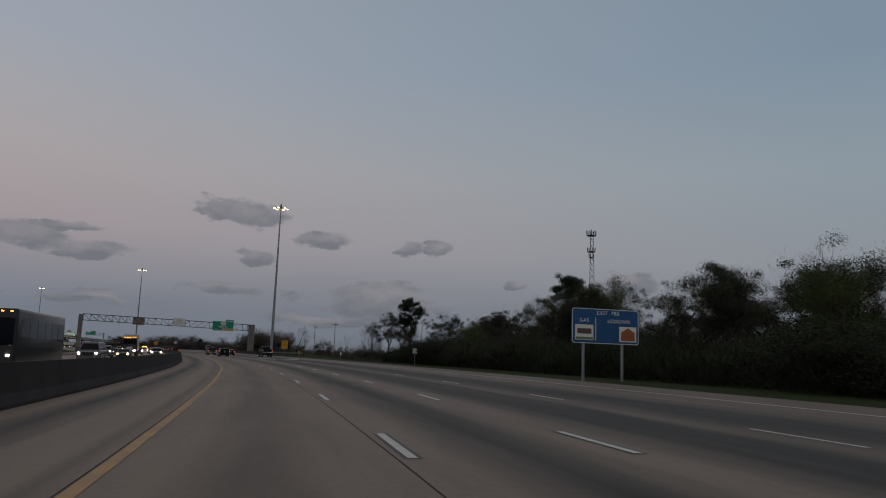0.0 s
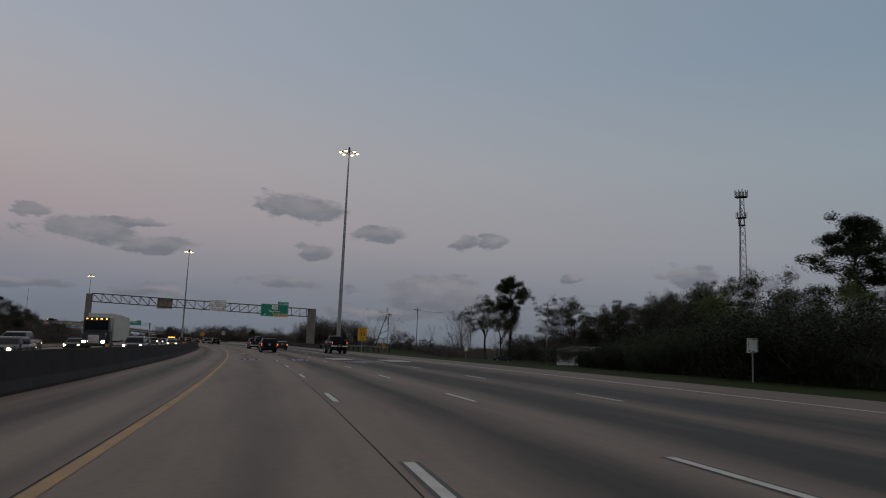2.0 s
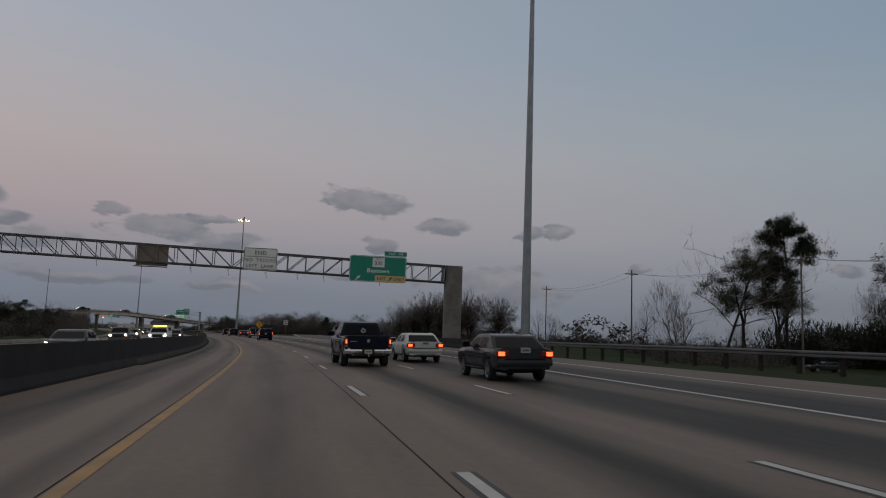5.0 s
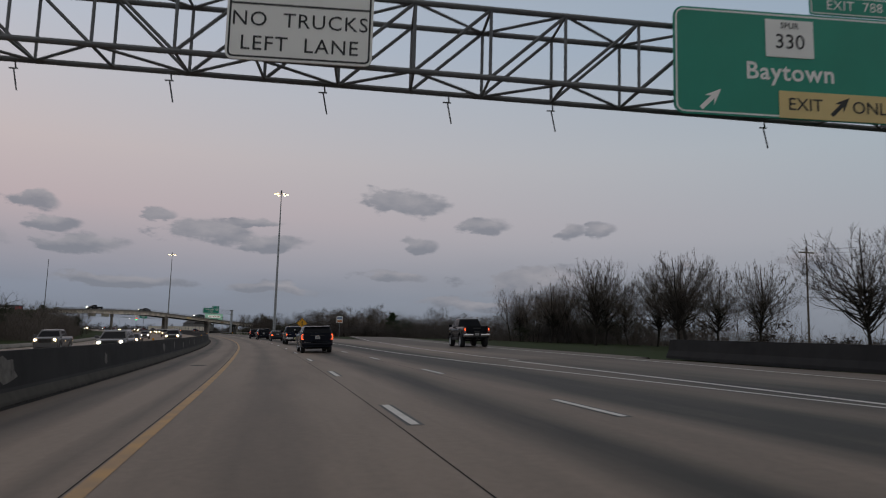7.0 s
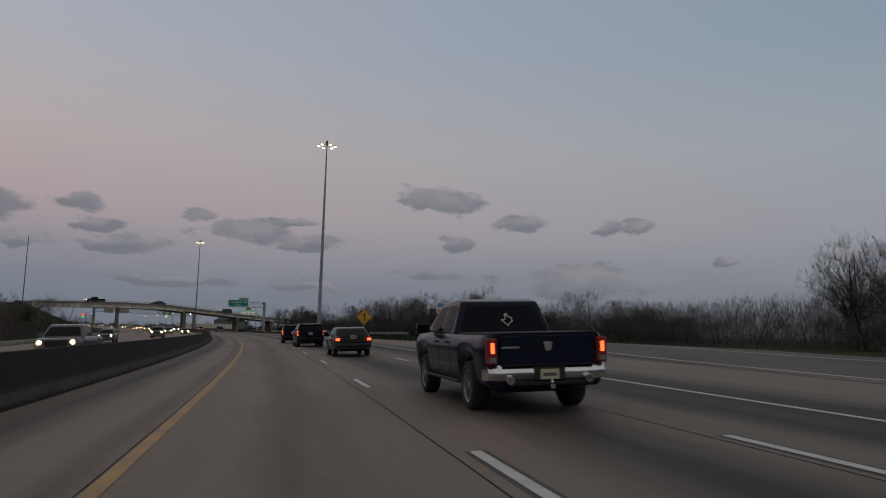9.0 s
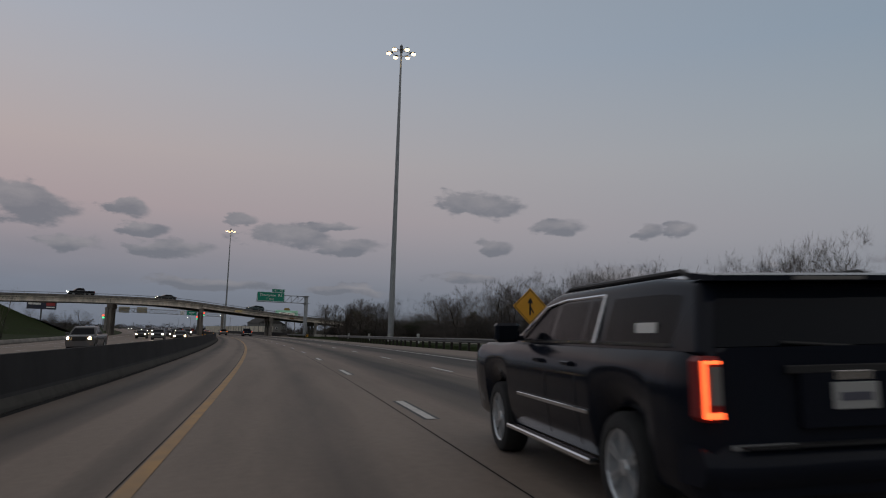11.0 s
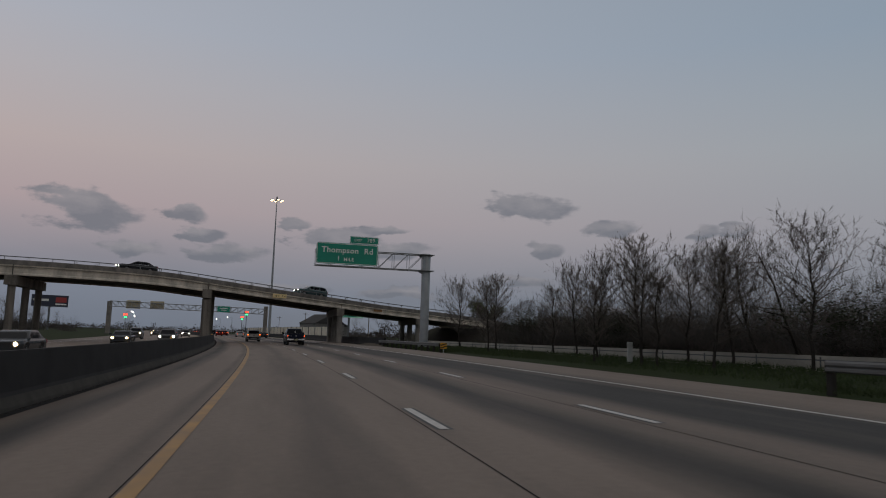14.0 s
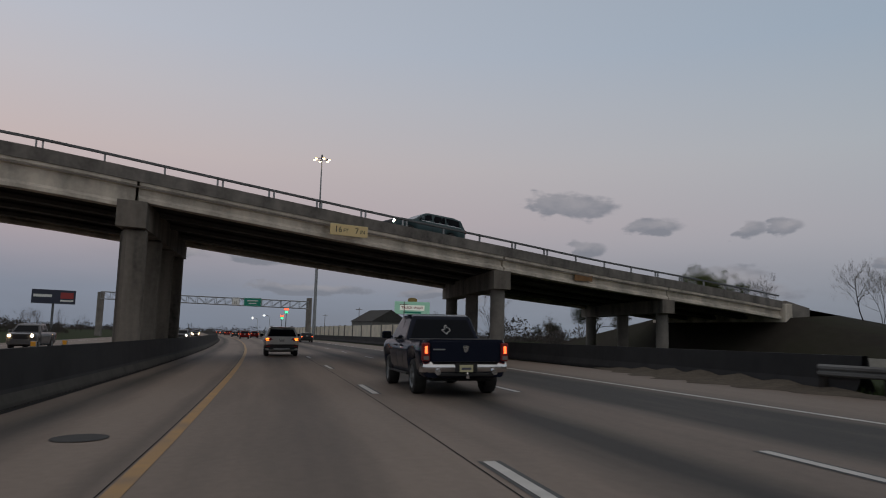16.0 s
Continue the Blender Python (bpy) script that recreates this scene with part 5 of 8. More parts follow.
def billboard(m, w, h, zc, frontm, label, band, words=""):
    root = thing("billboard", m, label, "billboard")
    part("post", G().tube((0, 0.5, -1), (0, 0.5, zc - h / 2), 0.45, n=12), M_TRUSS, root)
    b = part("board", G().box((0, 0.3, zc), (w, 0.5, h), None, 0.05), frontm, root)
    part("catwalk", G().box((0, -0.4, zc - h / 2 - 0.1), (w, 0.8, 0.1)), M_TRUSS, root)
    for dx, dz, ww, hh, c in band:
        part("print", G().box((dx * w, 0.03, zc + dz * h), (ww * w, 0.02, hh * h)), c, b)
    if words:
        label_on(b, words, h * 0.26, 0, zc - h * 0.08, 0.02, mat("faded_red_print", (0.45, 0.10, 0.08), 0.5), 1.0)
    return b


M_NAVY = mat("dark_billboard_print", (0.035, 0.04, 0.07), 0.5, stain=0.3)
billboard(pose(-432, 705.5, 0, 0, 0, 52), 15.5, 5.4, 13.3, M_NAVY, "dark billboard with white and red print on a single post",
          [(-0.25, 0.05, 0.42, 0.2, M_SIGNW), (0.3, 0.1, 0.3, 0.45, mat("red_print", (0.4, 0.05, 0.05), 0.5)), (0.3, -0.28, 0.3, 0.12, M_SIGNW)])
M_TW = glow("lit_green_board", (0.26, 0.48, 0.36), 0.22)
M_TWW = glow("lit_white_board", (0.80, 0.80, 0.72), 0.22)
bb = billboard(pose(-287, 727, 0, 0, 0, 30), 12.5, 4.4, 11.4, M_TW, "pale green truck wash billboard with red lettering", [(0, 0.02, 0.7, 0.42, M_TWW), (0.0, -0.36, 0.5, 0.14, M_GREEN)], "")
label_on(bb, "TRUCK WASH", 1.2, 0, 11.45, 0.02, mat("deep_red_print", (0.30, 0.025, 0.025), 0.5), 1.0, 0.02)
part("crown", G().plate([(-1.6, 13.6), (1.6, 13.6), (1.6, 14.6), (0.8, 15.0), (-0.8, 15.0), (-1.6, 14.6)], 0.3, Matrix.Translation((0, 0.15, 0))), mat("ochre_print", (0.36, 0.25, 0.07), 0.5), bb)


# ------------------------------------------------------------------ vehicles
M_TYRE = mat("tyre_rubber", (0.018, 0.018, 0.019), 0.85, stain=0.4, sscale=6, dark=(0.05, 0.047, 0.043))
M_RIM = mat("bright_alloy", (0.66, 0.67, 0.68), 0.3, 0.55, stain=0.3, sscale=4)
M_RIM_D = mat("dull_alloy", (0.34, 0.35, 0.36), 0.4, 0.6, stain=0.3, sscale=4)
M_CHROME = mat("chrome", (0.80, 0.80, 0.81), 0.16, 1.0, stain=0.2, sscale=3)
M_TRIM = mat("black_plastic_trim", (0.014, 0.014, 0.015), 0.6)
M_UNDER = mat("underbody", (0.012, 0.012, 0.012), 0.8)
M_GLASS = mat("tinted_glass", (0.007, 0.009, 0.013), 0.05, spec=0.1)
M_TAIL = glow("tail_lamp_red", (1.0, 0.115, 0.03), 2.6)
M_TAIL_OFF = glow("red_lamp_lens", (0.16, 0.006, 0.006), 0.06)
M_TAIL_O = glow("tail_lamp_orange", (1.0, 0.17, 0.02), 5.0)
M_CLEAR = mat("clear_lamp_lens", (0.22, 0.21, 0.20), 0.12)
M_HEAD = glow("headlamp_warm", (1.0, 0.62, 0.27), 34.0)
M_HEADW = glow("headlamp_white", (1.0, 0.86, 0.64), 34.0)
M_MARK = glow("amber_marker_lamp", (1.0, 0.33, 0.03), 9.0)
M_PLATE = mat("number_plate", (0.40, 0.40, 0.39), 0.5, stain=0.2)
M_PLATE_INK = mat("plate_print", (0.10, 0.10, 0.13), 0.5)


def paint(name, c, metal=0.0, rough=0.16):
    return mat(name, c, rough, metal, spec=0.16, coat=0.0, stain=0.25, sscale=1.2, dark=tuple(x * 0.8 for x in c))


P_NAVY = paint("navy_black_paint", (0.011, 0.0135, 0.021))
P_BLACK = paint("black_paint", (0.011, 0.012, 0.015))
P_BLUEBLK = paint("deep_blue_paint", (0.012, 0.0155, 0.030))
P_SILVER = paint("silver_paint", (0.60, 0.60, 0.59), 0.15)
P_SMOKE = paint("smoke_grey_paint", (0.13, 0.13, 0.135), 0.1)
P_WHITE = paint("white_paint", (0.62, 0.62, 0.60), 0.0, 0.35)
P_GREY = paint("grey_paint", (0.045, 0.048, 0.052))
P_RED = paint("dark_red_paint", (0.16, 0.015, 0.015))
P_TEAL = paint("slate_green_paint", (0.065, 0.100, 0.108))


def wheel(root, x, y, r, w, rim_m, spokes=6, name="wheel"):
    """Tyre with rounded shoulders, dished rim and spokes; the outer side looks away from the middle."""
    side = 1 if x > 0 else -1
    m = Matrix.Translation((x, y, r)) @ pose(0, 0, 0, 0, 90 * side, 0)
    tyre = G().lathe([(r * 0.68, -w / 2), (r * 0.88, -w / 2), (r * 0.95, -w * 0.45), (r, -w * 0.30), (r, w * 0.30), (r * 0.95, w * 0.45), (r * 0.88, w / 2), (r * 0.71, w / 2), (r * 0.68, w * 0.42), (r * 0.68, -w / 2)], 24, m)
    wh = part(name, tyre, M_TYRE, root, smooth=True)
    k = r * 0.70
    rim = G().lathe([(0.0, w * 0.10), (k * 0.9, w * 0.05), (k * 0.93, w * 0.40), (k, w * 0.46), (k * 1.0, w * 0.36), (k * 0.98, -w * 0.3), (0.0, -w * 0.3)], 24, m)
    for i in range(spokes):
        a = 2 * math.pi * i / spokes
        for d in (-0.10, 0.10):
            rim.add([(k * 0.16 * math.cos(a + d * 3), k * 0.16 * math.sin(a + d * 3), w * 0.38), (k * 0.95 * math.cos(a + d - 0.07), k * 0.95 * math.sin(a + d - 0.07), w * 0.40), (k * 0.95 * math.cos(a + d + 0.07), k * 0.95 * math.sin(a + d + 0.07), w * 0.40),
                     (k * 0.16 * math.cos(a + d * 3), k * 0.16 * math.sin(a + d * 3), w * 0.10), (k * 0.95 * math.cos(a + d - 0.05), k * 0.95 * math.sin(a + d - 0.05), w * 0.12), (k * 0.95 * math.cos(a + d + 0.05), k * 0.95 * math.sin(a + d + 0.05), w * 0.12)],
                    [(0, 1, 2), (0, 3, 4, 1), (0, 2, 5, 3), (1, 4, 5, 2)], m)
    rim.lathe([(0.0, w * 0.42), (k * 0.2, w * 0.42), (k * 0.24, w * 0.34), (k * 0.24, w * 0.1)], 12, m)
    part("rim", rim, rim_m, wh)


def bevelled(g, width, seg=2, smooth=True):
    me = g.mesh("shell")
    bm = bmesh.new()
    bm.from_mesh(me)
    bmesh.ops.bevel(bm, geom=[e for e in bm.edges if e.is_manifold and e.calc_face_angle(0) > 0.25], offset=width, segments=seg, profile=0.6, affect="EDGES")
    bm.to_mesh(me)
    bm.free()
    if smooth:
        me.polygons.foreach_set("use_smooth", [True] * len(me.polygons))
        me.set_sharp_from_angle(angle=radians(40))
    return me


def vehicle(kind, label, category, p_body, group="", L=5.0, W=2.0, H=1.8, belt=1.1, hood=1.05, wheel_r=0.38, wheel_w=0.26, axles=(-1.45, 1.5), lift=0.0,
            cabin=(), bed=None, rim=None, tail="wrap", tail_m=None, chrome_bumper=False, plate_z=0.95, rails=False, head=None, name="car", plate_m=None, splits=(), spokes=6, bumper_m=None, sill_m=None):
    """A road vehicle, nose towards +y, wheels on z = 0. cabin: side outline of the glasshouse (y, z), rear to front along the top."""
    rim = rim or M_RIM_D
    root = thing(name, pose(0, 0, 0), label, category, group)
    hw = W / 2
    floor, sill = 0.30 + lift, 0.36 + lift
    tail_y, nose_y = -L / 2, L / 2
    cab_y0, cab_y1 = cabin[0][0], cabin[-1][0]

    def ring(y):
        arch = 0.0
        for a in axles:
            d = abs(y - a)
            R = wheel_r * 1.20
            if d < R:
                arch = max(arch, wheel_r * 0.98 + lift * 0.35 + math.sqrt(R * R - d * d) * 0.92 - (0.0))
        zl = max(sill, arch)
        end = min((y - tail_y) / 0.25, (nose_y - y) / 0.45, 1.0)
        e = 1 - (1 - max(0.0, end)) ** 2
        w = hw - 0.10 * (1 - e)
        zb = belt if y < cab_y1 - 0.15 else belt + (hood - belt) * min(1, (y - cab_y1 + 0.15) / max(0.3, (nose_y - cab_y1) * 0.35))
        if y > nose_y - 0.5:
            zb -= 0.10 * ((y - nose_y + 0.5) / 0.5) ** 2
        zb = max(zb, zl + 0.12)
        fl = floor + 0.12 * (1 - e)
        dip = 0.42 if bed and bed[0] < y < bed[1] else -0.025
        zt = zb - 0.10
        half = [(0, fl), (w - 0.30, fl), (w - 0.29, zl), (w - 0.10, zl), (w - 0.055, zl + 0.05), (w - 0.006, zl + 0.40 * (zb - zl)), (w + 0.012, zl + 0.68 * (zb - zl)), (w - 0.005, max(zt + 0.02, zl + 0.74 * (zb - zl))), (w - 0.06, zb), (w - 0.10, zb), (w - 0.13, zb - dip), (0, zb - dip)]
        return [(x, y, z) for x, z in half] + [(-x, y, z) for x, z in half[-2:0:-1]]

    ys = set([tail_y + 0.02, tail_y + 0.08, tail_y + 0.25, nose_y - 0.45, nose_y - 0.25, nose_y - 0.1, nose_y])
    n = int(L / 0.16)
    ys |= set(tail_y + 0.25 + (L - 0.7) * i / n for i in range(n + 1))
    for a in axles:
        ys |= set(a + wheel_r * 1.2 * math.sin(radians(t)) for t in range(-90, 91, 15))
    if bed:
        ys |= {bed[0], bed[0] + 0.01, bed[1], bed[1] - 0.01}
    body = part("body", G().loft([ring(y) for y in sorted(ys)]).mesh("body", True), p_body, root)
    part("underbody", G().box((0, 0, floor + 0.06), (W - 0.62, L - 0.6, 0.2)), M_UNDER, root)
    # glasshouse: tapered prism over the outline
    zr = max(z for _, z in cabin)
    wb, wr = hw - 0.055, hw - 0.055 - 0.24 * (zr - belt) / 0.7

    def wide(z):
        return wb + (wr - wb) * (z - belt) / (zr - belt)

    g = G()
    k = len(cabin)
    pts = [(-wide(z), y, z) for y, z in cabin] + [(wide(z), y, z) for y, z in cabin]
    fs = [tuple(range(k)), tuple(range(2 * k - 1, k - 1, -1))] + [(i, (i + 1) % k, k + (i + 1) % k, k + i) for i in range(k)]
    g.add(pts, fs)
    part("cab", bevelled(g, 0.05, 3), p_body, root)

    def pane(nm, quad, off, parent, m=M_GLASS, lab=""):
        a, b, c = (Vector(q) for q in quad[:3])
        nrm = (b - a).cross(c - a).normalized()
        if nrm.dot(sum((Vector(q) for q in quad), Vector()) / len(quad) - Vector((0, (cab_y0 + cab_y1) / 2, (belt + zr) / 2))) < 0:
            nrm = -nrm
        nq = len(quad)
        vs = [tuple(Vector(q) - nrm * 0.02) for q in quad] + [tuple(Vector(q) + nrm * off) for q in quad]
        return part(nm, G().add(vs, [tuple(range(nq)), tuple(range(2 * nq - 1, nq - 1, -1))] + [(i, (i + 1) % nq, nq + (i + 1) % nq, nq + i) for i in range(nq)]), m, parent, lab)

    # rear window and windscreen lie on the first and last slopes of the outline
    for nm, p, q in (("rear_window", cabin[0], cabin[1]), ("windscreen", cabin[-1], cabin[-2])):
        p2 = (p[0] + (q[0] - p[0]) * 0.10, p[1] + (q[1] - p[1]) * 0.10)
        q2 = (p[0] + (q[0] - p[0]) * 0.86, p[1] + (q[1] - p[1]) * 0.86)
        pane(nm, [(-wide(p2[1]) + 0.10, *p2), (wide(p2[1]) - 0.10, *p2), (wide(q2[1]) - 0.12, *q2), (-wide(q2[1]) + 0.12, *q2)], 0.008, root)

    def top_at(y):
        for (y0, z0), (y1, z1) in zip(cabin, cabin[1:]):
            if y0 <= y <= y1 and y1 > y0:
                return z0 + (z1 - z0) * (y - y0) / (y1 - y0)
        return belt

    for sx in (-1, 1):
        for a, b in splits:
            quad = []
            zl = belt + 0.05
            ztop = lambda y: min(top_at(y) - 0.10, zr - 0.12)
            lo, hi = [], []
            for i in range(5):
                y = a + (b - a) * i / 4
                z = max(zl + 0.01, ztop(y))
                lo.append((sx * (wide(zl)), y, zl))
                hi.append((sx * (wide(z)), y, z))
            pane("side_window", lo + hi[::-1], 0.010, root)
            part("window_trim", G().box((sx * (wide(zl) + 0.012), (a + b) / 2, zl - 0.012), (0.02, abs(b - a) + 0.04, 0.022)), M_CHROME, root)
        if len(splits) > 1:
            for a, b in splits[-2:]:
                part("door_handle", G().box((sx * (hw + 0.018), a + 0.12, belt - 0.14), (0.05, 0.2, 0.035), None, 0.012), p_body, root)
                side = [(sx * (hw + d + 0.004), sill + f * (belt - sill)) for d, f in ((-0.05, 0.10), (-0.006, 0.40), (0.012, 0.68), (-0.005, 0.80), (-0.045, 0.95))]
                part("door_seam", G().loft([[(x, a - 0.036, z), (x, a - 0.024, z), (x - sx * 0.012, a - 0.024, z), (x - sx * 0.012, a - 0.036, z)] for x, z in side]), M_TRIM, root)
        ym = splits[-1][1] - 0.12 if splits else cab_y1
        mir = part("mirror", G().box((sx * (hw + 0.14), ym, belt + 0.12), (0.26, 0.12, 0.20), None, 0.05).box((sx * (hw + 0.02), ym + 0.02, belt + 0.06), (0.12, 0.07, 0.05)), p_body, root)
        part("mirror_glass", G().box((sx * (hw + 0.14), ym - 0.062, belt + 0.12), (0.2, 0.006, 0.14)), M_GLASS, mir)
        for i, a in enumerate(axles):
            wheel(root, sx * (hw - wheel_w / 2 - 0.01 + (0.07 if lift > 0.2 else 0)), a, wheel_r, wheel_w, rim, spokes)
        part("sill", G().box((sx * (hw - 0.02), sum(axles) / 2, sill + 0.0), (0.10, axles[1] - axles[0] - 2.5 * wheel_r, 0.05), None, 0.018), sill_m or M_TRIM, root)
        # tail lamps
        if tail == "tall":
            z0, z1 = belt - 0.40, belt - 0.02
            tl = part("tail_lamp", G().box((sx * (hw - 0.085), tail_y + 0.05, (z0 + z1) / 2), (0.15, 0.16, z1 - z0), None, 0.03), M_TAIL_OFF, root)
            part("lit_strip", G().box((sx * (hw - 0.032), tail_y - 0.034, (z0 + z1) / 2), (0.026, 0.012, z1 - z0 - 0.05)).box((sx * (hw - 0.085), tail_y - 0.034, z0 + 0.04), (0.12, 0.012, 0.035)).box((sx * (hw - 0.085), tail_y - 0.034, z1 - 0.035), (0.10, 0.012, 0.02)), tail_m or M_TAIL, tl, "glowing red strip")
            part("reverse_lens", G().box((sx * (hw - 0.10), tail_y - 0.032, (z0 + z1) / 2 + 0.02), (0.075, 0.008, z1 - z0 - 0.16)), M_CLEAR, tl)
        elif tail == "pickup":
            z0, z1 = belt - 0.46, belt - 0.05
            tl = part("tail_lamp", G().box((sx * (hw - 0.10), tail_y + 0.03, (z0 + z1) / 2), (0.17, 0.14, z1 - z0), None, 0.025), M_TAIL_OFF, root)
            part("lit_lens", G().box((sx * (hw - 0.10), tail_y - 0.046, z0 + (z1 - z0) * 0.62), (0.055, 0.012, (z1 - z0) * 0.40)), tail_m or M_TAIL, tl, "glowing red lens")
            part("reverse_lens", G().box((sx * (hw - 0.10), tail_y - 0.046, z0 + (z1 - z0) * 0.18), (0.12, 0.012, (z1 - z0) * 0.2)), M_CLEAR, tl)
        else:
            z0, z1 = belt - 0.24, belt - 0.04
            tl = part("tail_lamp", G().box((sx * (hw - 0.20), tail_y + 0.05, (z0 + z1) / 2), (0.40, 0.16, z1 - z0), None, 0.04), M_TAIL_OFF, root)
            part("lit_lens", G().box((sx * (hw - 0.16), tail_y - 0.034, (z0 + z1) / 2), (0.20, 0.012, (z1 - z0) * 0.62)), tail_m or M_TAIL, tl, "glowing lens")
        # headlamps
        hl = part("headlamp", G().box((sx * (hw - 0.27), nose_y - 0.10, hood - 0.20), (0.38, 0.22, 0.18), None, 0.04), M_CLEAR, root)
        if head is not None:
            part("beam", G().lathe([(0.0, 0.0), (0.10, 0.0), (0.08, 0.03), (0.0, 0.04)], 12, Matrix.Translation((sx * (hw - 0.27), nose_y + 0.015, hood - 0.20)) @ pose(0, 0, 0, -90)), head, hl, "lit headlamp")
    # bumpers
    bm_ = M_CHROME if chrome_bumper else (bumper_m or p_body)
    zb = 0.60 + lift
    rb = part("rear_bumper", G().loft([[(x, tail_y - d, z) for x, d, z in ((s * (hw - 0.02), -0.25, zz), (s * (hw - 0.04), 0.02, zz), (s * (hw - 0.3), 0.07, zz))] for s in () for zz in ()] or [
        [(-hw + 0.01, tail_y + 0.28, z), (-hw + 0.04, tail_y + 0.02 + d, z), (-hw + 0.22, tail_y - 0.06 + d, z), (hw - 0.22, tail_y - 0.06 + d, z), (hw - 0.04, tail_y + 0.02 + d, z), (hw - 0.01, tail_y + 0.28, z)] for z, d in ((zb - 0.13, 0.05), (zb - 0.06, 0.0), (zb + 0.0, -0.005), (zb + 0.06, 0.02), (zb + 0.11, 0.07))], caps=True).mesh("rear_bumper", True), bm_, root)
    part("step_pad", G().box((0, tail_y - 0.02, zb + 0.105), (W - 0.5, 0.12, 0.012)), M_TRIM, rb)
    part("front_bumper", G().loft([[(-hw + 0.09, nose_y - 0.26, z), (-hw + 0.13, nose_y - 0.05, z), (-hw + 0.4, nose_y + 0.05, z), (hw - 0.4, nose_y + 0.05, z), (hw - 0.13, nose_y - 0.05, z), (hw - 0.09, nose_y - 0.26, z)] for z in (zb - 0.20, zb - 0.16, zb + 0.02, zb + 0.06)]).mesh("front_bumper", False), bm_, root)
    part("grille", G().box((0, nose_y - 0.02, hood - 0.26), (W * 0.5, 0.10, 0.30), None, 0.03), M_TRIM, root)
    # plate with its characters as plain bars
    py = tail_y - (0.072 if plate_z < zb + 0.2 else 0.028)
    pl = part("number_plate", G().box((0, py, plate_z), (0.31, 0.012, 0.16), None, 0.004), plate_m or M_PLATE, root)
    part("plate_bar", G().box((0, py - 0.008, plate_z - 0.005), (0.22, 0.004, 0.05)), M_PLATE_INK, pl)
    if rails:
        for sx in (-1, 1):
            y0, y1 = cabin[1][0] + 0.25, cabin[-2][0] - 0.15
            part("roof_rail", G().pipe([(sx * (wr - 0.10), y0, zr - 0.02), (sx * (wr - 0.10), y0 + 0.15, zr + 0.03), (sx * (wr - 0.10), y1 - 0.15, zr + 0.03), (sx * (wr - 0.10), y1, zr - 0.01)], 0.024, 8), M_TRIM, root)
    return root


def badge(root, x, y, z, w, h, m=M_CHROME, nm="badge"):
    part(nm, G().box((x, y, z), (w, 0.012, h), None, 0.005), m, root)


def place(ob, s, v, turn=0.0):
    ob.matrix_basis = on_lane(s, v, turn)
    return ob


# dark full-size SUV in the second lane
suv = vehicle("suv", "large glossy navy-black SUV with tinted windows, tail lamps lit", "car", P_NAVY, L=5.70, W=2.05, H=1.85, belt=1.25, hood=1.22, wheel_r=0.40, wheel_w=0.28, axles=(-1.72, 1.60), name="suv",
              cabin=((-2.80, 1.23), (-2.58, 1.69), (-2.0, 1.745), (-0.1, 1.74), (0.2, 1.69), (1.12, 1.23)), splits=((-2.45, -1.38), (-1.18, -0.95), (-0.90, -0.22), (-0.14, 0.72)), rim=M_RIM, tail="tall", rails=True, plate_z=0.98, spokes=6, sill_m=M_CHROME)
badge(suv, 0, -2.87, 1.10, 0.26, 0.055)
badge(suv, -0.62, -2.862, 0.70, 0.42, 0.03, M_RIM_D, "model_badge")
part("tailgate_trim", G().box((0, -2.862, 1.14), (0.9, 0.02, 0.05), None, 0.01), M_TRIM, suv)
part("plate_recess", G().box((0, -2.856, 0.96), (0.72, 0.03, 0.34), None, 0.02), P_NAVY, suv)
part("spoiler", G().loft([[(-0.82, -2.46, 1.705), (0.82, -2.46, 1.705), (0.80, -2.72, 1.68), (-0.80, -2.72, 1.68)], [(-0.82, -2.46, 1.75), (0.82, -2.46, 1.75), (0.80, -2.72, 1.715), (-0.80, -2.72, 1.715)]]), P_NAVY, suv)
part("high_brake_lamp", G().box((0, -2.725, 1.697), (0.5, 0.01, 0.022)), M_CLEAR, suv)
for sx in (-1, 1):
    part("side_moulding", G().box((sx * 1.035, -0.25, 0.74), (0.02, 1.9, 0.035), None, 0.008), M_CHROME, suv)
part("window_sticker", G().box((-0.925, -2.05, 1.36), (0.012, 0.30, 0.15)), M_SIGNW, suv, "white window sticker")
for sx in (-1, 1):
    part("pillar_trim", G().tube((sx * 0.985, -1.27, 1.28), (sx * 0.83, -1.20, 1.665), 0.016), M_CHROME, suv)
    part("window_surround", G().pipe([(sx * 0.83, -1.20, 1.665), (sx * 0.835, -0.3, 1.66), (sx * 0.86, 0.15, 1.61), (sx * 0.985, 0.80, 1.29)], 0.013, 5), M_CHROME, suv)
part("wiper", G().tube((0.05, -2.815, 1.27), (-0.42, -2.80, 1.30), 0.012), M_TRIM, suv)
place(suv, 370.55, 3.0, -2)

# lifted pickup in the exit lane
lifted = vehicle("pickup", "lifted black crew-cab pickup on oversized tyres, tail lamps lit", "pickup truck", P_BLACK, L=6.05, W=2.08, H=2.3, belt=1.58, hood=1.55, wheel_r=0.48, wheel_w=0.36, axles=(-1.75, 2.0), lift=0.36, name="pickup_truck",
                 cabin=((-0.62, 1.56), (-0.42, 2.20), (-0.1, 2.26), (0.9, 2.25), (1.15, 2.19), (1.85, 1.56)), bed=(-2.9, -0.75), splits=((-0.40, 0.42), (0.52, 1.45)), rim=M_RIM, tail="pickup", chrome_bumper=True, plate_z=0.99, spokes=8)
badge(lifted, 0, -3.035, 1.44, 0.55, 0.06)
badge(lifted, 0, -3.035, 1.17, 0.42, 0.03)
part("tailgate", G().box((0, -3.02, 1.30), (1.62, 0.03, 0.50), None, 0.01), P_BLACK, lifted)
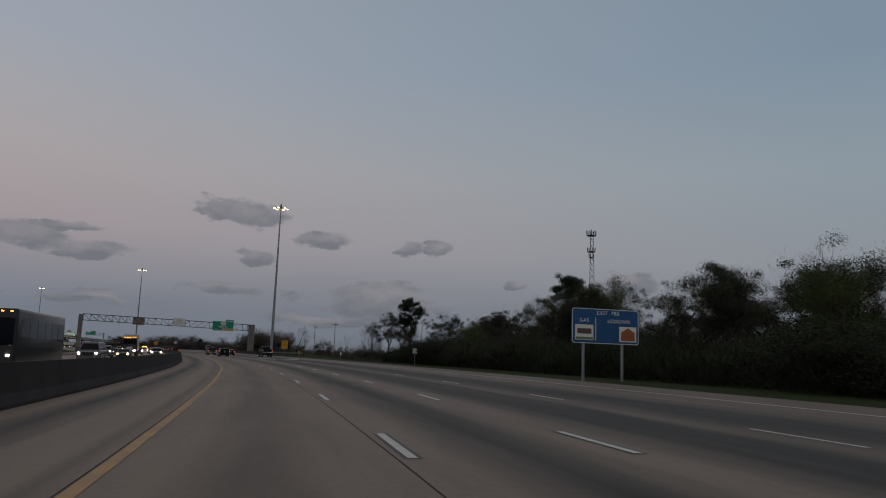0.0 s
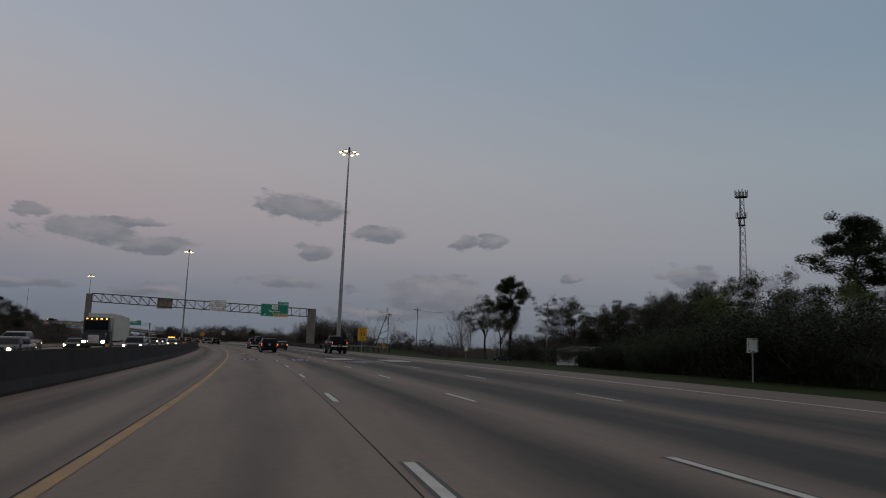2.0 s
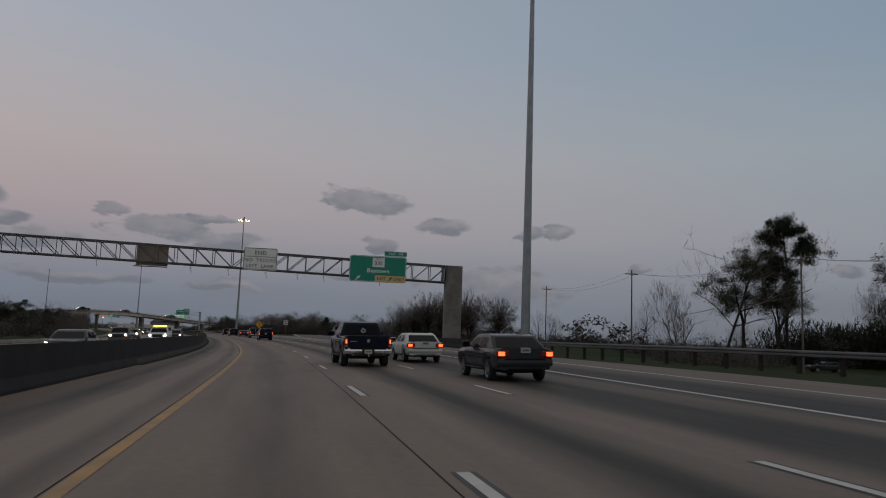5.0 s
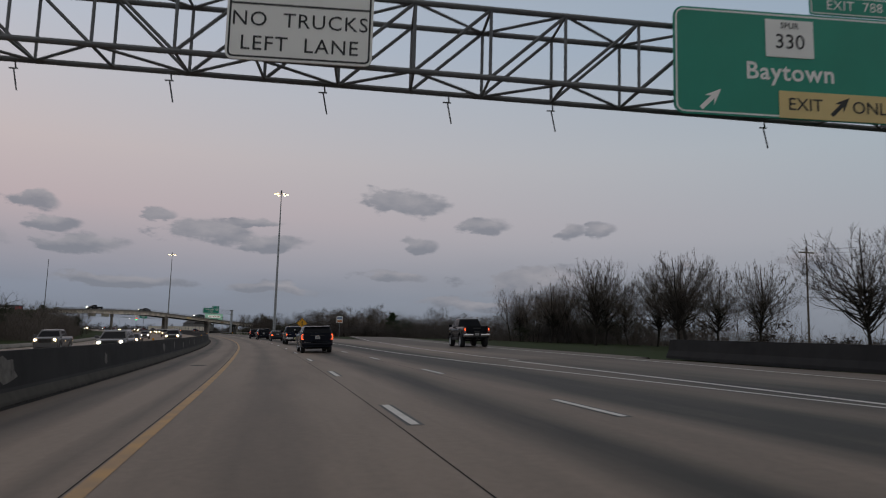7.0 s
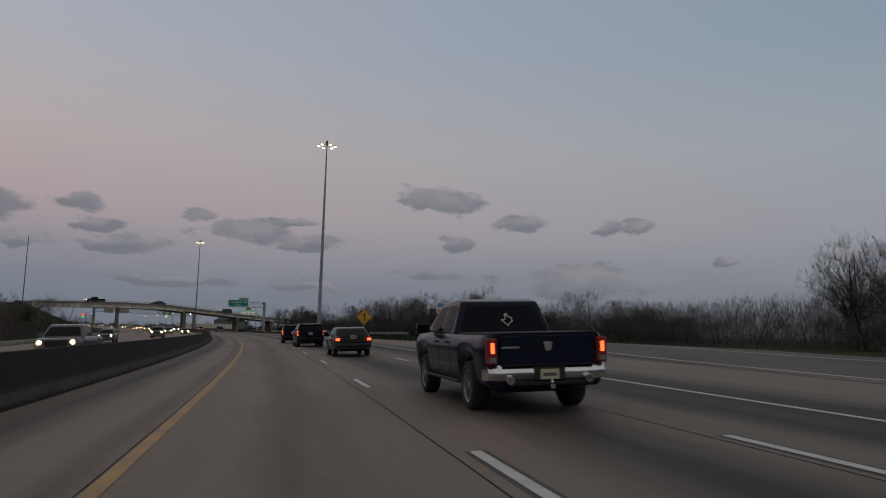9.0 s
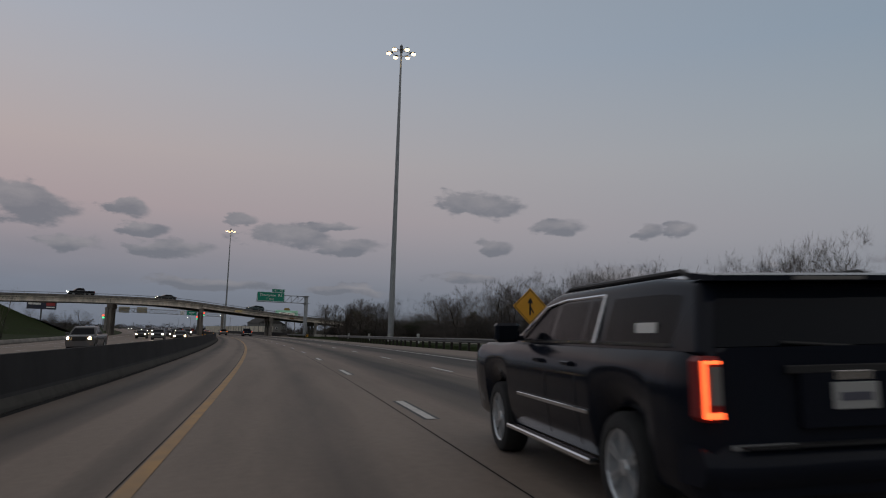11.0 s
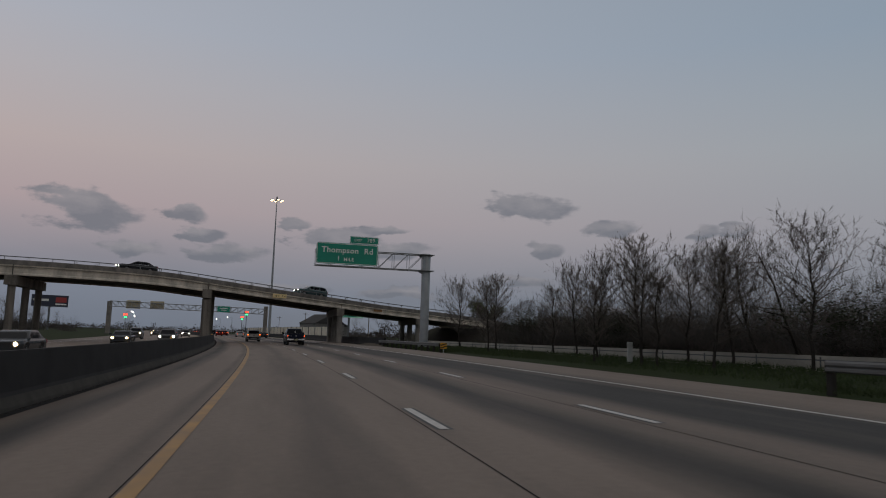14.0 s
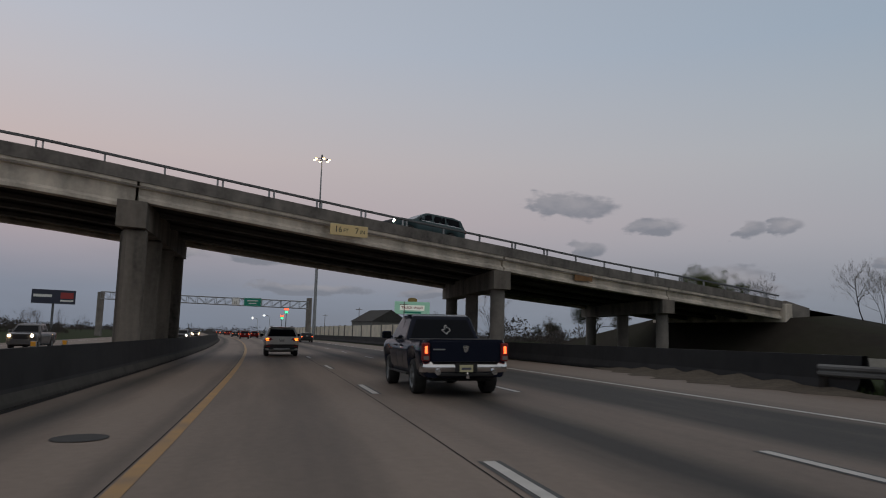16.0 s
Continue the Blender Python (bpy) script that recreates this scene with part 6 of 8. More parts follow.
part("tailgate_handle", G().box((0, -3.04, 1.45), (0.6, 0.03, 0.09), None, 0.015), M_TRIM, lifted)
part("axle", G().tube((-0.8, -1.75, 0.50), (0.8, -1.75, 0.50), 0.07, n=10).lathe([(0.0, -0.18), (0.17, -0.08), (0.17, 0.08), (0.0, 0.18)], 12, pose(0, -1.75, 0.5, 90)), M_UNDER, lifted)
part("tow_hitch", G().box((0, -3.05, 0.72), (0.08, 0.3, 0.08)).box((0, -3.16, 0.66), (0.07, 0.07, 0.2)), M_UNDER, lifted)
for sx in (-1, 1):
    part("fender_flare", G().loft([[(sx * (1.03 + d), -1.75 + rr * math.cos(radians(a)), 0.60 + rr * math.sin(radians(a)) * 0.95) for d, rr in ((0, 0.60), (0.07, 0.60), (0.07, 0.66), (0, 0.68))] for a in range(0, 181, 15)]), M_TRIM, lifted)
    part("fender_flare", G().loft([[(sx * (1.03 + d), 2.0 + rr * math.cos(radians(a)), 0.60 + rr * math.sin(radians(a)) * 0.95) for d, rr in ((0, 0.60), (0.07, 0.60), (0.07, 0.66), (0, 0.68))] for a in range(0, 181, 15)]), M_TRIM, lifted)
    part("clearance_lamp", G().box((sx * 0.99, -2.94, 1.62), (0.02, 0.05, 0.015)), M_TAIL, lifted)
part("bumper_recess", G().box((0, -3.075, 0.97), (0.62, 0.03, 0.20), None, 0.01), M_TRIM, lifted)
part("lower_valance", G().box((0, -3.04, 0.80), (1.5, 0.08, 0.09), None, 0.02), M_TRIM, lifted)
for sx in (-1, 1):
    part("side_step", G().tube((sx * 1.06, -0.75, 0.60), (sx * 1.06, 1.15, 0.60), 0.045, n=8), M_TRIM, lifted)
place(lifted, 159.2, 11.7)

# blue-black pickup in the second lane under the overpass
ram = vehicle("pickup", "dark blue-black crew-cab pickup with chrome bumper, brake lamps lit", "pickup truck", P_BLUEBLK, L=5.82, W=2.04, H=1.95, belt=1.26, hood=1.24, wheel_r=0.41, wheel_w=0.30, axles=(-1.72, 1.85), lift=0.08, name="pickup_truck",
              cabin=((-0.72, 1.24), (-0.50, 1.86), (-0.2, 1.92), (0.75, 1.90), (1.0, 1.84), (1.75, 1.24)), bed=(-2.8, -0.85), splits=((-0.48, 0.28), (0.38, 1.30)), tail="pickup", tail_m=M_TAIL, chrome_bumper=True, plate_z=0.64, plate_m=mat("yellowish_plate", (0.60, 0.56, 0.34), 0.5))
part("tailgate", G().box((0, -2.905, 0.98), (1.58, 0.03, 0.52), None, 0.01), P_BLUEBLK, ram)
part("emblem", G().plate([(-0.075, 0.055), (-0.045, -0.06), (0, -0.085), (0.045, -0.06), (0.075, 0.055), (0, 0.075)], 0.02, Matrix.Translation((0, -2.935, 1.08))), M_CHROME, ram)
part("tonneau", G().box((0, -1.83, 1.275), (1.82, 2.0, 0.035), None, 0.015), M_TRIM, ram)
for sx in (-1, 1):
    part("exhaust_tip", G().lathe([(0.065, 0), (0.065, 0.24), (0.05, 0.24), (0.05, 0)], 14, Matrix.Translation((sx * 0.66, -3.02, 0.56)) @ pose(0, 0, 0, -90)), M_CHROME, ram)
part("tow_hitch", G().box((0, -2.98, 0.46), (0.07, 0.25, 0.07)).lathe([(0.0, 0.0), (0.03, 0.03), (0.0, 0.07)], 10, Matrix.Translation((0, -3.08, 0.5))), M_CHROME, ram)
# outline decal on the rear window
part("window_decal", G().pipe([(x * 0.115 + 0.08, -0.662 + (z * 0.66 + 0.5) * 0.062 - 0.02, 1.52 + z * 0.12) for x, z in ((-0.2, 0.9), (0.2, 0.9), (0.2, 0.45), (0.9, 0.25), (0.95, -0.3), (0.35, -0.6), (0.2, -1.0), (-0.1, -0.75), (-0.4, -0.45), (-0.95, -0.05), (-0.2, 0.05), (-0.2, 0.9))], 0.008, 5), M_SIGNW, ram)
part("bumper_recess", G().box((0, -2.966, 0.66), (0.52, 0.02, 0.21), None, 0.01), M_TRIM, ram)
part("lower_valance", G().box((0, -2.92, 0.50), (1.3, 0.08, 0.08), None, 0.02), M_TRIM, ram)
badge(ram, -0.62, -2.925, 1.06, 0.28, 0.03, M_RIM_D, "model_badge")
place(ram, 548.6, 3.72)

# silver crossover ahead in the inner lane
xo = vehicle("crossover", "silver-white crossover SUV with orange-red tail lamps lit", "car", P_SILVER, L=5.0, W=2.0, H=1.77, belt=1.14, hood=1.10, wheel_r=0.38, wheel_w=0.26, axles=(-1.42, 1.55), name="suv",
             cabin=((-2.42, 1.12), (-2.12, 1.68), (-1.6, 1.76), (0.2, 1.74), (0.5, 1.66), (1.35, 1.12)), splits=((-2.05, -1.0), (-0.88, -0.05), (0.05, 0.92)), tail="wrap", tail_m=M_TAIL_O, rails=True, plate_z=0.92, bumper_m=M_TRIM)
badge(xo, 0, -2.52, 1.02, 0.34, 0.04)
part("rear_valance", G().box((0, -2.53, 0.52), (1.5, 0.06, 0.22), None, 0.02), M_TRIM, xo)
for sx in (-1, 1):
    part("lamp_arm", G().box((sx * 0.74, -2.545, 0.985), (0.42, 0.02, 0.045), None, 0.008), M_TAIL_OFF, xo, "dark red lower arm of the tail lamp")
    part("bumper_reflector", G().box((sx * 0.80, -2.575, 0.60), (0.22, 0.015, 0.045), None, 0.005), M_TAIL_OFF, xo)
part("hatch_panel", G().box((0, -2.515, 0.86), (1.35, 0.03, 0.30), None, 0.02), P_SILVER, xo)
part("skid_plate", G().box((0, -2.585, 0.44), (0.95, 0.03, 0.10), None, 0.02), M_GALV, xo, "bright skid plate")
part("roof_spoiler", G().box((0, -2.16, 1.71), (1.36, 0.30, 0.05), None, 0.02), P_SILVER, xo)
part("high_brake_lamp", G().box((0, -2.315, 1.705), (0.40, 0.01, 0.025)), M_TAIL_OFF, xo)
place(xo, 576.6, 0.35)

# ---- other traffic: a few body types, copied along the road
sedan = dict(L=4.75, W=1.84, H=1.45, belt=0.98, hood=0.92, wheel_r=0.33, wheel_w=0.22, axles=(-1.4, 1.4), cabin=((-1.95, 0.97), (-1.25, 1.38), (-0.9, 1.44), (0.1, 1.43), (0.35, 1.37), (1.15, 0.95)), splits=((-1.2, -0.35), (-0.25, 0.6)), tail="wrap")
small_suv = dict(L=4.7, W=1.9, H=1.7, belt=1.1, hood=1.05, wheel_r=0.36, wheel_w=0.24, axles=(-1.35, 1.4), cabin=((-2.28, 1.08), (-2.05, 1.60), (-1.5, 1.69), (0.2, 1.67), (0.45, 1.6), (1.25, 1.06)), splits=((-1.95, -1.0), (-0.9, -0.1), (0.0, 0.85)), tail="wrap")
truck = dict(L=5.7, W=2.0, H=1.9, belt=1.24, hood=1.2, wheel_r=0.4, wheel_w=0.28, axles=(-1.7, 1.8), cabin=((-0.7, 1.22), (-0.5, 1.82), (-0.2, 1.88), (0.75, 1.86), (1.0, 1.8), (1.7, 1.22)), bed=(-2.75, -0.85), splits=((-0.48, 0.28), (0.38, 1.25)), tail="pickup")
van = dict(L=5.6, W=2.0, H=2.05, belt=1.25, hood=1.15, wheel_r=0.36, wheel_w=0.25, axles=(-1.7, 1.7), cabin=((-2.76, 1.2), (-2.66, 1.98), (-2.2, 2.05), (0.9, 2.03), (1.15, 1.95), (1.95, 1.2)), splits=((-2.4, -1.3), (-1.2, -0.1), (0.0, 1.3)), tail="tall")

ON = "oncoming traffic with headlamps on"
far_on = [
    vehicle("sedan", "dark sedan with lit headlamps on the oncoming carriageway", "car", P_GREY, ON, head=M_HEAD, **sedan),
    vehicle("suv", "grey SUV with lit headlamps on the oncoming carriageway", "car", P_SMOKE, ON, head=M_HEADW, **small_suv),
    vehicle("pickup", "grey pickup with warm headlamps on the oncoming carriageway", "pickup truck", P_SMOKE, ON, head=M_HEAD, name="pickup_truck", **truck),
    vehicle("van", "grey van with lit headlamps on the oncoming carriageway", "van", P_SMOKE, ON, head=M_HEADW, name="van", **van),
]
place(far_on[0], 112.0, -13.6, 180), place(far_on[1], 136.0, -9.8, 180), place(far_on[2], 247.0, -13.5, 180), place(far_on[3], 77.0, -13.6, 180)
for k, s, v in ((0, 150, -17.2), (2, 128, -17.2), (1, 187, -13.5), (0, 205, -9.9), (1, 285, -9.9), (2, 300, -17.2), (0, 322, -13.5), (2, 338, -10.0), (2, 425, -13.6), (1, 395, -17.3), (0, 470, -9.9), (1, 482, -13.6), (0, 497, -17.2),
                (0, 505, -13.6), (0, 540, -13.6), (1, 548, -10.0), (2, 590, -17.2), (0, 615, -13.5), (1, 640, -10.0), (0, 660, -17.2), (2, 690, -13.5), (0, 715, -10.0), (1, 740, -17.2), (0, 765, -13.5), (2, 800, -10.0), (1, 830, -17.2), (0, 860, -13.5),
                (0, 900, -10.0), (1, 940, -13.5), (2, 980, -17.2), (0, 1030, -10.0), (1, 1090, -13.5)):
    copy_thing(far_on[k], on_lane(s, v, 180))
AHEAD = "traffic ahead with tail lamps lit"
far_ah = [
    vehicle("sedan", "dark sedan with red tail lamps in the traffic ahead", "car", P_GREY, AHEAD, **sedan),
    vehicle("sedan", "white sedan with red tail lamps in the traffic ahead", "car", P_WHITE, AHEAD, **sedan),
    vehicle("suv", "dark red SUV with red tail lamps in the traffic ahead", "car", P_RED, AHEAD, **small_suv),
    vehicle("pickup", "dark pickup with red tail lamps in the traffic ahead", "pickup truck", P_BLACK, AHEAD, name="pickup_truck", **truck),
]
place(far_ah[0], 640.0, 7.4), place(far_ah[1], 662.0, 3.7), place(far_ah[2], 688.0, 0.1), place(far_ah[3], 703.0, 7.4)
for k, s, v in ((2, 715, 3.7), (0, 738, 0.1), (1, 752, 7.4), (3, 765, 3.7), (0, 790, 7.4), (2, 802, 0.1), (1, 822, 3.7), (0, 850, 0.1), (2, 868, 7.4), (3, 890, 3.7), (0, 920, 0.1), (2, 950, 7.4), (1, 985, 3.7), (0, 1020, 0.1), (2, 1060, 7.4), (0, 1100, 3.7)):
    copy_thing(far_ah[k], on_lane(s, v))

for k, s, v in ((0, 187, 7.35), (1, 201, 7.3), (2, 322, 7.1), (0, 335, 3.75)):
    copy_thing(far_ah[k], on_lane(s, v))
# added copies of the same SUV and pickups, at other moments of their drive
for ob, lab, s, v in ((lifted, "repeat of the lifted black pickup, later on the exit ramp", 287.0, 16.2), (suv, "repeat of the navy-black SUV at another moment, tail lamps lit", 163.0, 3.4), (suv, "repeat of the navy-black SUV at another moment, tail lamps lit", 281.2, 3.3), (suv, "repeat of the navy-black SUV at another moment, tail lamps lit", 355.3, 3.2),
                      (ram, "repeat of the blue-black pickup at another moment, tail lamps lit", 197.0, 3.85), (ram, "repeat of the blue-black pickup at another moment, tail lamps lit", 311.0, 3.95)):
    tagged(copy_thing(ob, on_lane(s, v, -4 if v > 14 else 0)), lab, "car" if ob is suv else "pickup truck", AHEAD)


def semi_trailer(s, v):
    """White box trailer with its tractor, seen on the oncoming carriageway."""
    root = thing("semi_truck", on_lane(s, v, 180), "white ribbed box trailer drawn by a truck tractor", "truck")
    box = part("trailer_box", G().box((0, -2.0, 2.62), (2.55, 14.0, 2.85), None, 0.03), P_WHITE, root)
    for i in range(28):
        part("rib", G().box((1.285, -8.75 + i * 0.5, 2.62), (0.02, 0.05, 2.7)), P_WHITE, box)
        part("rib", G().box((-1.285, -8.75 + i * 0.5, 2.62), (0.02, 0.05, 2.7)), P_WHITE, box)
    part("chassis", G().box((0, -2.0, 1.1), (1.1, 13.6, 0.22)), M_UNDER, root)
    part("underride_bar", G().box((0, -8.9, 0.6), (2.2, 0.1, 0.12)), M_GALV, root)
    part("cab", bevelled(G().box((0, 6.9, 2.1), (2.4, 2.6, 2.9)), 0.12), P_GREY, root, "dark tractor cab")
    for x in (-0.9, -0.45, 0.0, 0.45, 0.9):
        part("marker_lamp", G().box((x, 8.22, 3.38), (0.16, 0.06, 0.08)), M_MARK, root, "amber roof marker lamp")
    part("bonnet", bevelled(G().box((0, 8.7, 1.35), (2.1, 1.6, 1.3)), 0.12), P_GREY, root)
    part("front_grille", G().box((0, 9.51, 1.35), (1.0, 0.04, 0.8), None, 0.02), M_CHROME, root)
    part("windscreen", G().box((0, 8.2, 2.75), (2.1, 0.06, 0.9)), M_GLASS, root)
    for sx in (-1, 1):
        hl = part("headlamp", G().box((sx * 0.85, 9.5, 1.1), (0.3, 0.06, 0.22), None, 0.02), M_HEADW, root)
        part("tail_lamp", G().box((sx * 1.0, -9.02, 1.15), (0.2, 0.03, 0.12)), M_TAIL, root)
        part("marker_lamp", G().box((sx * 1.2, -9.02, 3.98), (0.1, 0.02, 0.06)), M_TAIL, root)
        for y in (-7.8, -6.6, 4.9, 6.1, 8.9):
            wheel(root, sx * 1.08, y, 0.5, 0.3, M_RIM_D)


semi_trailer(153.0, -14.6)


def coach(s, v):
    root = thing("bus", on_lane(s, v, 180), "dark coach with a large windscreen and lit headlamps, oncoming", "bus")
    body = part("body", bevelled(G().box((0, 0, 1.95), (2.5, 11.5, 3.1)), 0.18, 3), P_GREY, root)
    part("windscreen", G().box((0, 5.74, 2.25), (2.2, 0.05, 1.5), None, 0.02), M_GLASS, root)
    for sx in (-1, 1):
        for i in range(6):
            part("side_window", G().box((sx * 1.245, -4.6 + 1.75 * i, 2.45), (0.03, 1.6, 1.0)), M_GLASS, root)
        part("headlamp", G().box((sx * 0.9, 5.76, 0.95), (0.17, 0.06, 0.13), None, 0.02), M_HEADW, root)
        for y in (-3.8, 3.9):
            wheel(root, sx * 1.08, y, 0.48, 0.3, M_RIM_D)
    for x in (-0.9, -0.45, 0.0, 0.45, 0.9):
        part("marker_lamp", G().box((x, 5.72, 3.35), (0.12, 0.08, 0.06)), M_MARK, root)


coach(50.0, -13.6)
# roof-lit pickup on the oncoming side
tow = vehicle("pickup", "white service pickup with amber roof lamps, oncoming", "pickup truck", P_WHITE, "", head=M_HEADW, name="pickup_truck", **truck)
part("roof_lamp_bar", G().box((0, 0.3, 1.95), (1.3, 0.2, 0.1), None, 0.02), M_MARK, tow)
place(tow, 246.5, -9.7, 180)
# traffic on the overpass
for x, y, pnt, lab, turn, kind in ((6.4, 2.6, P_TEAL, "slate-green SUV crossing the overpass", 90, small_suv), (-18.0, 3.0, P_GREY, "dark sedan crossing the overpass", 90, sedan), (-38.0, 3.2, P_BLACK, "black pickup crossing the overpass", 90, truck)):
    ob = vehicle("car", lab, "car", pnt, "", head=M_HEADW, name="car", **kind)
    ob.matrix_basis = BM @ pose(x, y, rail_z(x) - 0.655, 0, 0, 0) @ pose(0, 0, 0, 0, -math.degrees(math.atan((rail_z(x + 2) - rail_z(x - 2)) / 4)), 0) @ pose(0, 0, 0, 0, 0, turn)
# parked car by the shed
ob = vehicle("sedan", "dark sedan parked on the grass by the trees", "car", P_GREY, "", **sedan)
ob.matrix_basis = stand(243.9, 75.1, -0.1, 70)


# ------------------------------------------------------------------ distant roadside lights
M_NEON_R, M_NEON_G = glow("red_sign_light", (1.0, 0.10, 0.05), 1.8), glow("green_sign_light", (0.08, 1.0, 0.35), 1.3)
M_STREET = glow("street_lamp_glass", (1.0, 0.90, 0.72), 60.0)


def pole_sign(s, u, h):
    """Lit sign of a business far off: two stacked boxes on one pole."""
    root = thing("pole_sign", stand(s, u), "distant lit business sign, red over green, on a pole", "sign", "lit business signs")
    part("pole", G().tube((0, 0, -0.4), (0, 0, h - 2.4), 0.2, 0.16, 10), M_TRUSS, root)
    for k, (m_, w, z, lab) in enumerate(((M_NEON_R, 2.2, h - 0.6, "glowing red panel"), (M_NEON_G, 1.5, h - 1.9, "glowing green panel"))):
        box = part("cabinet", G().box((0, 0, z), (w, 0.5, 1.1), None, 0.04), M_TRUSS, root)
        part("panel", G().box((0, -0.262, z), (w - 0.16, 0.02, 0.92)), m_, box, lab)


def street_lamp(s, u, h, turn):
    root = thing("street_lamp", stand(s, u, 0.0, turn), "distant lit street lamp on a curved arm", "street lamp", "distant street lamps")
    part("pole", G().pipe([(0, 0, -0.4), (0, 0, h - 1.2), (0.3, 0, h - 0.35), (1.0, 0, h), (2.2, 0, h + 0.1)], 0.09, 8), M_GALV, root)
    head = part("head", G().box((2.5, 0, h + 0.08), (0.8, 0.3, 0.16), None, 0.05), M_GALV, root)
    part("lens", G().box((2.5, 0, h - 0.04), (0.55, 0.26, 0.1), None, 0.03), M_STREET, head, "glowing lamp glass")


pole_sign(858, 28.0, 12.4), pole_sign(851, -30.5, 9.0), pole_sign(930, 34.0, 11.0)
for s_, u_, h_, k_ in ((800, -29.0, 9.0, 0), (835, -29.0, 9.0, 0), (905, -30.0, 9.0, 0), (960, -31.0, 9.0, 0), (870, 22.0, 9.0, 180), (940, 22.0, 9.0, 180), (760, 26.0, 9.0, 180)):
    street_lamp(s_, u_, h_, k_)


# ------------------------------------------------------------------ vegetation
M_BARK = mat("grey_brown_bark", (0.045, 0.039, 0.034), 0.95, spec=0.1, stain=0.5, sscale=2.0, grain=0.3, gscale=12)
M_TWIG = mat("bare_twigs", (0.125, 0.106, 0.094), 0.95, vary=0.25, spec=0.1)


def leaf_mat(name, c, lighter):
    mt = bpy.data.materials.new(name)
    mt.use_nodes = True
    nt = mt.node_tree
    N, L = nt.nodes.new, nt.links.new
    b = nt.nodes["Principled BSDF"]
    b.inputs["Roughness"].default_value = 0.7
    b.inputs["Specular IOR Level"].default_value = 0.08
    # leaves in a mass share the light: bend the normals towards the sky
    ge, va, vb, vn = N("ShaderNodeNewGeometry"), N("ShaderNodeVectorMath"), N("ShaderNodeVectorMath"), N("ShaderNodeVectorMath")
    va.operation, vb.operation, vn.operation = "SCALE", "ADD", "NORMALIZE"
    va.inputs["Scale"].default_value = 0.45
    vb.inputs[1].default_value = (0.0, 0.0, 0.6)
    L(ge.outputs["Normal"], va.inputs[0])
    L(va.outputs[0], vb.inputs[0])
    L(vb.outputs[0], vn.inputs[0])
    L(vn.outputs[0], b.inputs["Normal"])
    gi = N("ShaderNodeNewGeometry")
    r = N("ShaderNodeValToRGB")
    r.color_ramp.elements[0].color, r.color_ramp.elements[1].color = (*c, 1), (*lighter, 1)
    L(gi.outputs["Random Per Island"], r.inputs[0])
    oi = N("ShaderNodeObjectInfo")
    hv = N("ShaderNodeHueSaturation")
    mr = N("ShaderNodeMapRange")
    mr.inputs[3].default_value, mr.inputs[4].default_value = 0.7, 1.25
    L(oi.outputs["Random"], mr.inputs[0])
    L(mr.outputs[0], hv.inputs["Value"])
    L(r.outputs[0], hv.inputs["Color"])
    L(hv.outputs[0], b.inputs["Base Color"])
    return mt


M_LEAF = leaf_mat("evergreen_leaves", (0.024, 0.029, 0.016), (0.042, 0.049, 0.027))
M_LEAF_Y = leaf_mat("young_leaves", (0.040, 0.058, 0.018), (0.11, 0.13, 0.04))
M_NEEDLE = leaf_mat("pine_needles", (0.018, 0.030, 0.014), (0.045, 0.065, 0.028))
M_OAK = leaf_mat("dull_oak_leaves", (0.022, 0.026, 0.016), (0.055, 0.058, 0.034))
M_BRUSH = leaf_mat("dead_brush", (0.052, 0.046, 0.042), (0.080, 0.070, 0.063))


def grow(rng, start, way, length, radius, depth, out, tips, spread=0.55, lift=0.15, kids=(3, 4), bend=0.12, min_r=0.012, leader=None):
    """Branch by branch: tapering segments that bend, fork and thin out."""
    p, d = Vector(start), Vector(way).normalized()
    n = 4 if depth > 2 else 3
    r = radius
    pts = [(p.copy(), r)]
    for i in range(n):
        d = (d + Vector((rng.gauss(0, bend), rng.gauss(0, bend), rng.gauss(0, bend) + lift * 0.3))).normalized()
        p = p + d * (length / n)
        r = radius * (1 - 0.5 * (i + 1) / n)
        pts.append((p.copy(), max(r, min_r)))
    for (a, ra), (b, rb) in zip(pts, pts[1:]):
        out.append((a, b, ra, rb))
    if depth == 0:
        tips.append((p, d))
        return
    k = rng.randint(*(leader or kids))
    for i in range(k):
        f = 0.26 + 0.74 * (i + rng.random()) / k if leader else 0.35 + 0.65 * (i + rng.random()) / k if depth < 4 else 0.55 + 0.45 * (i + rng.random()) / k
        j = min(len(pts) - 2, int(f * (len(pts) - 1)))
        q = pts[j][0].lerp(pts[j + 1][0], f * (len(pts) - 1) - j if j < len(pts) - 1 else 1)
        side = Vector((rng.gauss(0, 1), rng.gauss(0, 1), rng.gauss(0, 0.5)))
        side = (side - d * side.dot(d)).normalized()
        nd = (d * (1 - spread * 0.55) + side * spread + Vector((0, 0, lift))).normalized()
        grow(rng, q, nd, length * rng.uniform(0.52, 0.78) * (0.92 - 0.55 * f if leader else 1.0), pts[j][1] * rng.uniform(0.5, 0.7), depth - 1, out, tips, spread, lift, kids, bend, min_r)
    tips.append((p, d))


